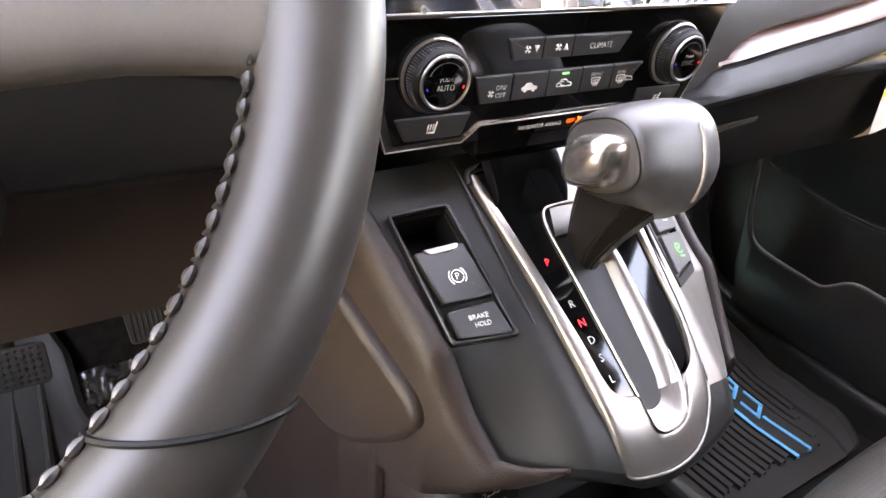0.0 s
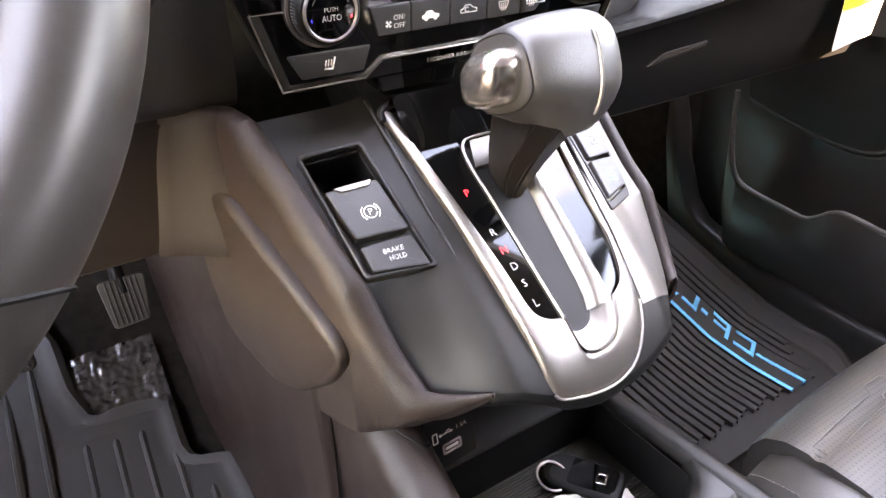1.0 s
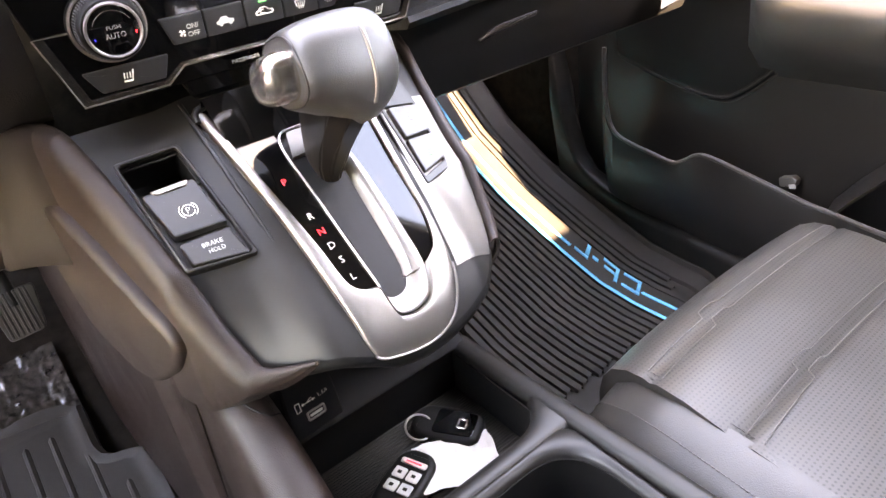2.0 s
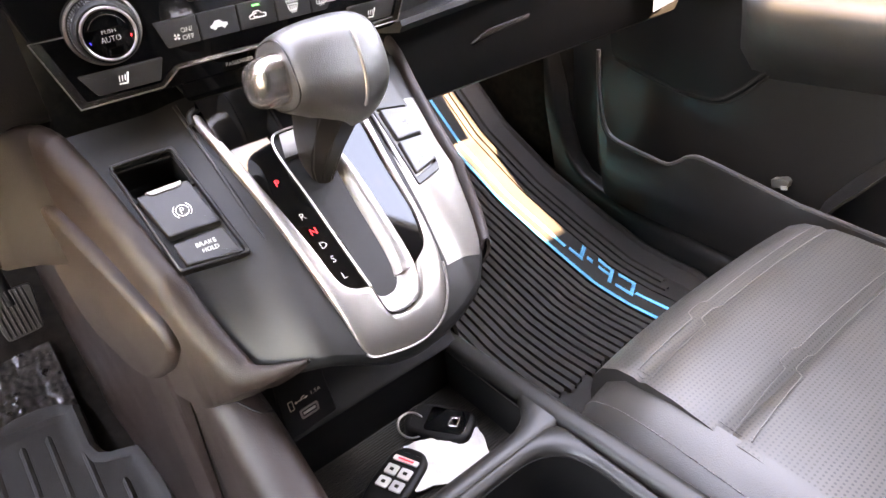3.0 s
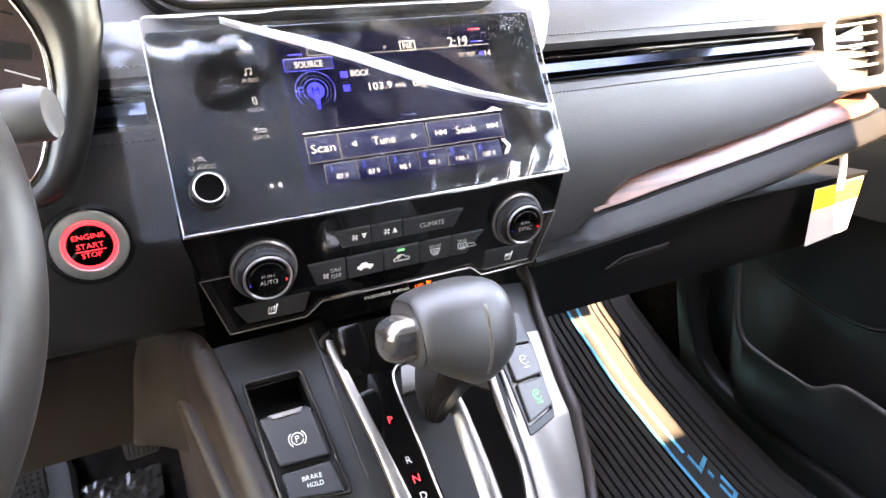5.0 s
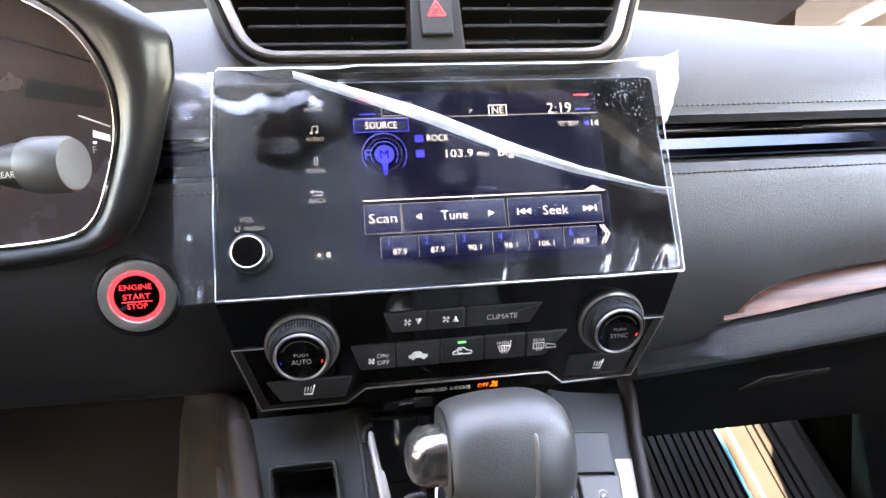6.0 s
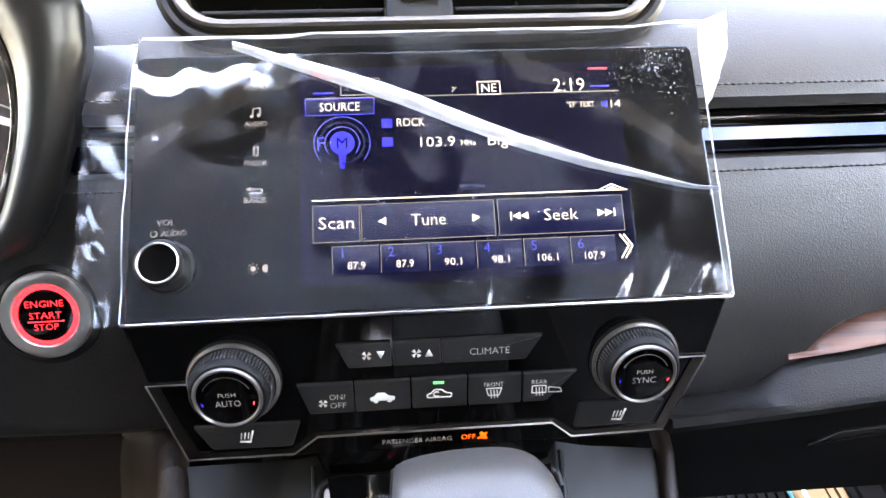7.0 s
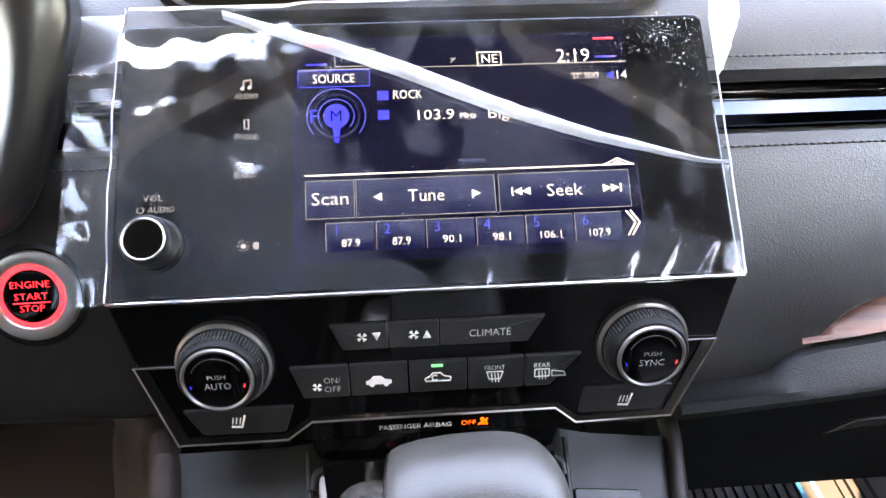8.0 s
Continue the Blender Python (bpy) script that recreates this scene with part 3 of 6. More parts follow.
    sill = [[(x, y, z + lerp(y, [(-0.7, -0.03), (0.036, 0.0), (0.129, 0.011), (0.261, 0.033), (0.334, 0.056), (0.388, 0.080), (0.411, 0.113), (0.45, 0.22), (0.47, 0.40)])) for x, z in ((0.80, -0.06), (0.790, 0.046), (0.776, 0.053), (0.755, 0.053), (0.747, 0.047), (0.744, 0.034), (0.742, -0.12))] for y in np.linspace(-0.7, 0.47, 40)]
    s = part("sill", loft(sill), PLASTIC, sharp=60)
    tagged(s, "black plastic sill trim along the door opening", "sill", kind="structure")
    k = part("wall_kick", loft([[(0.80, 0.44, z), (0.775, 0.46, z), (0.755, 0.52, z), (0.76, 0.82, z)] for z in (0.0, 0.1, 0.3, 0.62)]), CARPET)
    tagged(k, "dark kick panel beside the passenger footwell", "panel", kind="structure")


build_door()


# ---- dashboard ----
def build_dashboard():
    d = thing("dashboard", "black leather-look dashboard with wood and chrome trim", "dashboard", (0, 0.2, 0.6))
    # upper pad, from the windscreen down to the trim groove
    rows = []
    for x in np.linspace(-0.72, 0.66, 47):
        a = abs(x)
        bow = 0.02 * max(0.0, a - 0.16) / 0.5
        top = 0.858 + 0.02 * max(0, 1 - (a / 0.34) ** 2)
        rows.append([(x, 0.80, 0.84), (x, 0.5, top), (x, 0.28, top + 0.004), (x, 0.19 + bow, top), (x, 0.14 + bow, top - 0.012), (x, 0.105 + bow, 0.83), (x, 0.084 + bow, 0.80), (x, 0.079 + bow, 0.784), (x, 0.083 + bow, 0.778), (x, 0.12, 0.775), (x, 0.2, 0.74), (x, 0.8, 0.74)])
    part("upper_pad", loft(rows, closed=True, caps=True), LEATHER, d, "stitched black upper dash pad")
    for s, x0, x1 in ((1, 0.148, 0.530), (-1, -0.147, -0.235)):
        xs = np.linspace(x0, x1, 14)
        bow = lambda x: 0.02 * max(0.0, abs(x) - 0.16) / 0.5
        part("trim_groove", loft([[(x, 0.083 + bow(x), 0.779), (x, 0.092 + bow(x), 0.776), (x, 0.092 + bow(x), 0.755), (x, 0.080 + bow(x), 0.752)] for x in xs]), GLOSS, d)
        part("chrome_trim", loft([[(x, 0.0905 + bow(x), 0.7742), (x, 0.0868 + bow(x), 0.7728), (x, 0.0850 + bow(x), 0.7712), (x, 0.088 + bow(x), 0.7706)] for x in xs], closed=True, caps=True), CHROME, d, "thin bright chrome line")
        part("gloss_trim", loft([[(x, 0.090 + bow(x), 0.7685), (x, 0.079 + bow(x), 0.7670), (x, 0.074 + bow(x), 0.760), (x, 0.077 + bow(x), 0.7535), (x, 0.090 + bow(x), 0.753)] for x in xs + 0.006 * s], closed=True, caps=True), DCHROME, d, "polished dark chrome strip")
    for x0, x1 in ((0.15, 0.54), (-0.15, -0.23)):
        xs = np.linspace(x0, x1, 30)
        part("stitch", dashes([(x, 0.0775 + 0.02 * max(0.0, abs(x) - 0.16) / 0.5, 0.791) for x in xs], 0.0042, 0.003, 0.0006), DTHREAD, d)
        part("stitch", dashes([(x, 0.0685 + 0.02 * max(0.0, abs(x) - 0.16) / 0.5, 0.743) for x in xs], 0.0042, 0.003, 0.0006), DTHREAD, d)
    # right pad, ending above the wood
    low = [(0.145, 0.606), (0.20, 0.612), (0.217, 0.622), (0.227, 0.636), (0.238, 0.648), (0.255, 0.656), (0.29, 0.663), (0.37, 0.671), (0.457, 0.682), (0.552, 0.696), (0.60, 0.704), (0.66, 0.704)]
    rows = []
    for x in np.r_[np.linspace(0.145, 0.30, 20), np.linspace(0.32, 0.655, 14)]:
        b = 0.02 * max(0.0, x - 0.16) / 0.5
        z1 = lerp(x, low)
        f = [(0.082, 0.752), (0.073, 0.7495), (0.0685, 0.742)]
        n = 9
        for i in range(1, n + 1):
            z = 0.742 + (z1 - 0.742) * i / n
            f.append((0.0685 - 0.010 * math.sin(math.pi * min(1, (0.742 - z) / 0.15)), z))
        f += [(f[-1][0] + 0.004, z1 - 0.004), (f[-1][0] + 0.03, z1 - 0.006), (0.2, z1 - 0.006), (0.2, 0.752)]
        rows.append([(x, y + b, z) for y, z in f])
    part("right_pad", loft(rows, closed=True, caps=True), LEATHER, d, "soft black leather pad above the wood")
    # wood veneer
    wt = [(0.213, 0.630), (0.226, 0.637), (0.238, 0.646), (0.255, 0.654), (0.29, 0.660), (0.37, 0.668), (0.457, 0.679), (0.552, 0.693), (0.60, 0.701), (0.652, 0.698)]
    wb = [(0.213, 0.629), (0.25, 0.632), (0.29, 0.637), (0.361, 0.645), (0.446, 0.654), (0.541, 0.665), (0.63, 0.675), (0.652, 0.680)]
    rows = []
    for x in np.linspace(0.213, 0.652, 56):
        b = 0.02 * (x - 0.16) / 0.5
        z0, z1 = lerp(x, wb), lerp(x, wt)
        m = z0 + (z1 - z0) * 0.75
        rows.append([(x, 0.078 + b, z1), (x, 0.071 + b, m), (x, 0.060 + b, z0 + 0.003), (x, 0.059 + b, z0), (x, 0.1 + b, z0 - 0.004), (x, 0.1 + b, z1)])
    part("wood_trim", loft(rows, closed=True, caps=True), WOOD, d, "glossy reddish brown wood veneer")
    # rolled lower lip
    lip = [(0.135, 0.598), (0.17, 0.600), (0.234, 0.603), (0.307, 0.608), (0.388, 0.615), (0.477, 0.625), (0.576, 0.637), (0.66, 0.650)]
    rows = []
    for x in np.linspace(0.135, 0.66, 36):
        b = 0.02 * max(0.0, x - 0.16) / 0.5
        z0 = lerp(x, wb) if x > 0.213 else lerp(x, low) + (lerp(0.213, wb) - lerp(0.213, low)) * max(0.0, (x - 0.19) / 0.023)
        zl = lerp(x, lip)
        rows.append([(x, 0.066 + b, z0 - 0.001), (x, 0.055 + b, z0 - 0.004), (x, 0.050 + b, (z0 + zl) / 2), (x, 0.044 + b, zl + 0.006), (x, 0.043 + b, zl + 0.001), (x, 0.048 + b, zl - 0.005), (x, 0.075 + b, zl - 0.008), (x, 0.13, zl - 0.01), (x, 0.13, z0 - 0.001)])
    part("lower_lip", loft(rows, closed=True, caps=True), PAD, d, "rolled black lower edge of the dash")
    # glove box below
    rows = []
    for x in np.linspace(0.135, 0.655, 8):
        rows.append([(x, 0.08, 0.60), (x, 0.095, 0.575), (x, 0.10, 0.55), (x, 0.106, 0.525), (x, 0.118, 0.50), (x, 0.145, 0.488), (x, 0.40, 0.49), (x, 0.40, 0.60)])
    g = part("glove_box", loft(rows, closed=True, caps=True), BLACK, d, "dark glove box lid under the dash")
    part("handle", prism(plane_frame((0.30, 0.099, 0.555), (0, 0, 1), (0, -1, 0)) @ MM, rpoly([(-45, -6), (42, 2), (45, 7), (-20, 4)], 2), 0, 2.5, 0.8), PLASTIC, g)
    # end vent
    v = part("side_vent", ring(plane_frame((0.600, 0.080, 0.748), (0, 0.2, 1), (-0.35, -1, 0.2)) @ MM, rrect(-42, -44, 50, 52, 14), rrect(-28, -30, 30, 38, 8), -30, 4, 3), SILVER, d, "silver framed air vent")
    for i in range(5):
        part("slat", prism(plane_frame((0.600, 0.080, 0.748), (0, 0.2, 1), (-0.35, -1, 0.2)) @ MM, rrect(-26, -18 + 12 * i, 26, -15 + 12 * i, 1), -16, -2, 0.8), SILVER, v)
    # left pad with the start button
    rows = []
    for x in np.linspace(-0.145, -0.70, 24):
        b = 0.02 * max(0.0, -x - 0.16) / 0.5
        f = [(0.082, 0.752), (0.073, 0.7495), (0.0685, 0.742), (0.062, 0.72), (0.056, 0.70), (0.054, 0.68), (0.057, 0.66), (0.064, 0.635), (0.074, 0.612), (0.083, 0.598), (0.09, 0.592), (0.12, 0.590), (0.2, 0.60), (0.2, 0.752)]
        rows.append([(x, y + b, z) for y, z in f])
    part("left_pad", loft(rows, closed=True, caps=True), LEATHER, d, "black leather pad beside the steering column")
    rows = []
    for x in np.linspace(-0.146, -0.72, 16):
        rows.append([(x, 0.100, 0.593), (x, 0.096, 0.587), (x, 0.103, 0.56), (x, 0.118, 0.50), (x, 0.123, 0.488), (x, 0.134, 0.483), (x, 0.20, 0.487), (x, 0.35, 0.50), (x, 0.35, 0.593)])
    part("knee_panel", loft(rows, closed=True, caps=True), KNEE, d, "black lower knee panel under the steering column")
    return d


dash = build_dashboard()


def build_centre_vent(d):
    M = MD @ Matrix.Translation((0, 0, -16))
    out = rpoly([(-150, 172), (-128, 113), (128, 113), (150, 172)], [10, 22, 22, 10], 6)
    inn = rpoly([(-142, 168), (-123, 118), (123, 118), (142, 168)], [8, 18, 18, 8], 6)
    hous = part("vent_housing", ring(M, inset(out, -9), inset(out, -0.2), -50, -1, 3), PLASTIC, d, "black vent surround on the dash")
    v = part("centre_vent", ring(M, out, inn, -30, 3, 1.5), SILVER, d, "silver trimmed central air vent")
    part("vent_back", prism(M, inset(inn, -2), -42, -36), BLACK, v)
    for i in range(4):
        for a, b in ((-139, -20), (20, 139)):
            k = 0.5 * (3 - i)
            h = 124 + 13 * i
            w = 6 * (3 - i)
            a2, b2 = (a + w, b) if a < -20 else (a, b - w)
            part("slat", prism(M, rrect(a2, h, b2, h + 3, 1.2), -30, -4, 1), DARK, v)
    for u in (-95, -58, 58, 95):
        part("fin", prism(M, rrect(u - 0.8, 119, u + 0.8, 168, 0.5), -34, -16), BLACK, v)
    post = part("hazard_post", prism(M, rpoly([(-19, 114), (19, 114), (17, 172), (-17, 172)], 3), -34, 2, 1.5), PLASTIC, v)
    hz = part("hazard_button", prism(M, rpoly([(-11, 127), (11, 127), (12, 170), (-12, 170)], 2), -10, 5, 1.5), KEY, post, "black hazard light button with a red triangle")
    shapes(M, strokes([(-6, 141), (6, 141), (0, 152)], 1.1, True) + strokes([(-2.6, 143.2), (2.6, 143.2), (0, 148)], 0.7, True), RED, hz, "red_triangle", 5.0, 5.3)
    return v


build_centre_vent(dash)


def build_start_button(d):
    M = plane_frame((-0.2035, 0.0535, 0.6815), (0, 0.08, 1), (0.05, -1, 0.08)) @ MM
    b = part("start_button", lathe(M, [(23.5, -8), (23.5, 0), (22.5, 2.2), (20, 3), (17.0, 2.6), (16.2, 1.6), (16.2, -6)], 64), RING, d, "round start button with a satin silver ring")
    part("collar", lathe(M, [(27, -10), (27, -1), (24.5, 0.6), (23, 0), (23, -8)], 64), DARK, b)
    part("light_ring", lathe(M, [(16.2, -4), (16.2, 1.9), (15.2, 2.4), (13.8, 2.2), (13.8, -4)], 64), RED, b, "glowing red ring")
    part("face", lathe(M, [(13.9, -4), (13.9, 1.6), (12.5, 2.0), (0, 2.1)], 48), GLOSS, b)
    for i, w in enumerate(("ENGINE", "START", "STOP")):
        lettering(M, w, 0, 6.2 - 6.2 * i, 3.4, RED, b, width=(19, 16, 12)[i], h=2.4)
    bar(M, -9, -3.6, 9, -3.1, RED, b, h0=2.1, h1=2.4)


build_start_button(dash)


# ---- central display ----
def build_display():
    t = thing("infotainment_display", "glossy black touchscreen showing the radio page", "display", (0, 0.06, 0.7))
    out = rpoly([(-146, -45), (145, -45), (143, 89), (-145, 89)], [2, 2, 5, 5], 4)
    part("body", prism(MD, out, -45, 0, 1.2), GLOSS, t, "piano black display housing")
    part("screen", prism(MD, rrect(-64, -32, 101, 80, 2), 0.02, 0.25, 0.1), SCREEN, t, "lit dark blue radio screen")
    part("chrome_line", prism(MD, [(-147, -47.2), (146, -47.2), (146, -45.9), (-147, -45.9)], -10, 1.4, 0.5), RING, t, "bright line under the display")
    k = part("volume_knob", lathe(MD, [(12.5, 0), (12.5, 2), (11.4, 3), (11.4, 11.6), (11.0, 12.8), (10.2, 13.4), (9.4, 13.5), (9.2, 13.0)], 48, -126, -20), DARK, t, "black volume knob with a chrome ring")
    part("ring", lathe(MD, [(9.7, 12.9), (9.6, 13.8), (9.2, 14.1), (8.75, 13.8), (8.7, 12)], 48, -126, -20), RING, k)
    part("cap", lathe(MD, [(8.8, 12), (8.8, 13.2), (0, 13.3)], 48, -126, -20), GLOSS, k)
    L = lambda s, u, v, size, m=LIT, w=None: lettering(MD, s, u, v, size, m, t, w, h=0.5)
    L("VOL", -128, 2, 3.0, LITGREY, 8.5)
    L("AUDIO", -124, -3.5, 2.6, LITGREY, 12)
    shapes(MD, strokes(arc(-133.5, -3.5, 1.5, 120, 420), 0.4), LITGREY, t, h0=0.3, h1=0.5)
    for s, v in (("HOME", 70.5), ("AUDIO", 51), ("PHONE", 30.5), ("BACK", 11.5)):
        L(s, -85.5, v, 2.6, LITGREY, 11)
    shapes(MD, [[(-89, 77), (-82, 77), (-85.5, 80)], [(-87.5, 74.5), (-83.5, 74.5), (-83.5, 77), (-87.5, 77)]], LITGREY, t, h0=0.3, h1=0.5)
    shapes(MD, strokes([(-87, 55), (-87, 59), (-83.5, 59.5), (-83.5, 55.5)], 0.6) + [arc(-87.6, 55, 0.9, 0, 340, 8), arc(-84.1, 55.5, 0.9, 0, 340, 8)], LITGREY, t, h0=0.3, h1=0.5)
    shapes(MD, strokes([(-86.5, 34.5), (-84.5, 34.5), (-84.5, 39), (-86.5, 39)], 0.6, True), LITGREY, t, h0=0.3, h1=0.5)
    shapes(MD, strokes([(-88.5, 17), (-82.5, 17), (-82.5, 15), (-88.5, 15)], 0.6) + [[(-88, 15.8), (-90.5, 17), (-88, 18.2)]], LITGREY, t, h0=0.3, h1=0.5)
    shapes(MD, [arc(-86.5, -22.4, 1.3, 0, 340, 10), arc(-80.5, -22.4, 1.9, 60, 300, 10)] + [line((-86.5 + 2 * math.cos(a), -22.4 + 2 * math.sin(a)), (-86.5 + 2.9 * math.cos(a), -22.4 + 2.9 * math.sin(a)), 0.4) for a in np.linspace(0, 5.5, 8)], LITGREY, t, h0=0.3, h1=0.5)
    # status line
    bar(MD, -61, 63.4, 101, 63.8, LITGREY, t, h0=0.3, h1=0.45)
    for u in (-52, 91):
        bar(MD, u - 5, 76.0, u + 5, 76.8, RED, t, h0=0.3, h1=0.45)
        bar(MD, u - 5, 66.0, u + 5, 66.8, LITBLUE, t, h0=0.3, h1=0.45)
    shapes(MD, strokes([(-43, 65), (-23.5, 65), (-23.5, 74), (-43, 74)], 0.4, True), LITGREY, t, h0=0.3, h1=0.45)
    L("MENU", -33, 69.5, 4.0, LITGREY, 14)
    shapes(MD, strokes([(27, 63.5), (38.7, 63.5), (38.7, 70.5), (27, 70.5)], 0.5, True), LIT, t, h0=0.3, h1=0.45)
    L("NE", 32.9, 67, 4.6)
    L("2:19", 74.8, 67.5, 7.2, LIT, 16.5)
    shapes(MD, [line((13.5, 65.5), (16, 68), 0.7), line((13.8, 68), (15, 66.8), 0.7)], LITGREY, t, h0=0.3, h1=0.45)
    L('"ST" TEXT', 80, 56.5, 3.0, LIT, 14.5)
    shapes(MD, [[(91, 55.5), (92.5, 55.5), (94.2, 54.3), (94.2, 58.7), (92.5, 57.5), (91, 57.5)]], LITBLUE, t, h0=0.3, h1=0.45)
    L("14", 98.5, 56.5, 4.2, LIT, 5)
    part("tile", prism(MD, [(-61, 54.6), (-26.5, 54.6), (-26.5, 63), (-61, 63)], 0.26, 0.4), TILE, t)
    shapes(MD, strokes([(-61, 54.6), (-26.5, 54.6), (-26.5, 63), (-61, 63)], 0.35, True), LITBLUE, t, h0=0.3, h1=0.45)
    L("SOURCE", -43.8, 58.8, 4.6, LIT, 20)
    # radio mast emblem
    part("icon", ring(MD, arc(-43, 39.5, 11.5, -50, 230, 30) + arc(-43, 39.5, 11.4, 230, 310, 6), arc(-43, 39.5, 10.5, -50, 230, 30) + arc(-43, 39.5, 10.4, 230, 310, 6), 0.3, 0.45), TILE, t)
    shapes(MD, [arc(-43, 39.5, 6.2, 0, 345, 24), [(-45, 34), (-41, 34), (-42, 26), (-44, 26)]], LITBLUE, t, h0=0.3, h1=0.45)
    L("M", -43, 39.5, 5.6, SCREEN)
    L("F", -53.5, 39.5, 7.0, LITBLUE)
    for r in (8.6, 14.0):
        shapes(MD, strokes(arc(-43, 39.5, r, -40, 220, 30), 0.35), DIMBLUE, t, "ring", 0.3, 0.45)
    for v in (49.3, 39.3):
        part("icon", prism(MD, rrect(-23, v - 2.4, -17.6, v + 2.4, 0.5), 0.3, 0.45), LITBLUE, t)
    L("ROCK", -8.2, 49.5, 4.4, LIT, 14)
    L("103.9", 5, 38.6, 5.2, LIT, 17.5)
    L("MHz", 20.5, 37.6, 3.0, LIT, 7.5)
    L("BigSta", 41, 37.6, 5.4, LIT, 21)
    shapes(MD, strokes([(14.5, 14.5), (27.5, 14.5)], 2.2), TILE, t, name="mark", h0=0.3, h1=0.45)
    # lower tiles
    bar(MD, -58.5, 9.7, 99.5, 10.3, LIT, t, h0=0.3, h1=0.45)
    shapes(MD, strokes([(85, 10.2), (91.5, 13.2), (98, 10.2)], 0.6) + [[(88, 10.4), (95, 10.4), (91.5, 12.2)]], LIT, t, h0=0.3, h1=0.45)
    for u0, u1, s, w in ((-58, -35.5, "Scan", 17), (-34.5, 31, "Tune", 17), (33, 96, "Seek", 17)):
        part("tile", prism(MD, [(u0, -11), (u1, -11), (u1, 7.2), (u0, 7.2)], 0.26, 0.4), TILE, t)
        shapes(MD, strokes([(u0, -11), (u1, -11), (u1, 7.2), (u0, 7.2)], 0.25, True), LITGREY, t, name="outline", h0=0.3, h1=0.45)
        L(s, (u0 + u1) / 2, -1.5, 6.0, LIT, w)
    tri = lambda u, s: [(u - 2 * s, -1.5), (u + 2 * s, 0.5), (u + 2 * s, -3.5)]
    shapes(MD, [tri(-24.5, 1), tri(22, -1)], LIT, t, h0=0.3, h1=0.45)
    shapes(MD, [tri(42, 1), tri(46, 1), line((39.3, 0.6), (39.3, -3.6), 0.8), tri(85, -1), tri(89, -1), line((91.7, 0.6), (91.7, -3.6), 0.8)], LIT, t, h0=0.3, h1=0.45)
    for i, s in enumerate(("87.9", "87.9", "90.1", "98.1", "106.1", "107.9")):
        u = -49 + 23.4 * i
        part("tile", prism(MD, [(u, -27), (u + 22.4, -27), (u + 22.4, -13.4), (u, -13.4)], 0.26, 0.4), TILE, t)
        shapes(MD, strokes([(u, -27), (u, -13.4), (u + 22.4, -13.4)], 0.25), LITGREY, t, name="outline", h0=0.3, h1=0.45)
        L(str(i + 1), u + 5, -16.8, 5.0, DIMBLUE)
        L(s, u + 11.5, -23, 3.6, LIT, 8.4 if len(s) == 4 else 10)
    shapes(MD, strokes([(93, -13), (97, -19), (93, -25)], 0.8) + strokes([(95, -13), (99, -19), (95, -25)], 0.8), LIT, t, h0=0.3, h1=0.45)
    return t


build_display()


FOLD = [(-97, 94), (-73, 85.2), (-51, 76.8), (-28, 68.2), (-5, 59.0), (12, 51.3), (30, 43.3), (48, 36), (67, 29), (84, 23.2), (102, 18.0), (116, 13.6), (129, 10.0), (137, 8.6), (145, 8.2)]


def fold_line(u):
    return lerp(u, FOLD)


def film_height(u, v):
    p = Vector((u * 0.022, v * 0.022, 0.3))
    loose = 1.25 if u < -60 else max(0.10, 1.25 - (u + 60) / 48)
    low = max(0.0, (-18 - v) / 25) * (2.6 if u > 15 else 1.0)
    crumple = min(1.0, max(0.0, (-44 - u) / 22))
    streak = Vector(((0.78 * u + 0.62 * v) * 0.062, (0.78 * v - 0.62 * u) * 0.024, 4.0))
    h = 2.6 + loose * 1.5 * noise.noise(p) + (loose * 0.45 + 0.5 * low + 1.0 * crumple) * noise.noise(p * 2.3 + Vector((0, 0, 4))) + 1.9 * crumple * noise.noise(streak)
    h += 0.25 * crumple * noise.noise(p * 5.5 + Vector((3, 0, 1)))
    # small standing wrinkles along the lower edge
    for u0, lean in ((22, 0.35), (58, 0.5), (86, 0.55), (104, 0.6), (121, 0.7)):
        h += 1.0 * math.exp(-((u - u0 - lean * (v + 46)) / 2.6) ** 2) * math.exp(-((v + 44) / 11) ** 2)
    if u < -146:
        h -= 0.1 * (-146 - u)
    if v > 66:
        h -= 0.0075 * (v - 66) ** 2 * min(1.0, max(0.03, (-52 - u) / 45))
    if u > 112 and v > 78:
        h += 0.010 * (v - 78) ** 2 * min(1.0, (u - 112) / 20)
    if u > -110:
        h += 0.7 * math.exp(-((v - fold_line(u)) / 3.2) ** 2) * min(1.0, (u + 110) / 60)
    return max(h, 0.4) if u > -146 else h


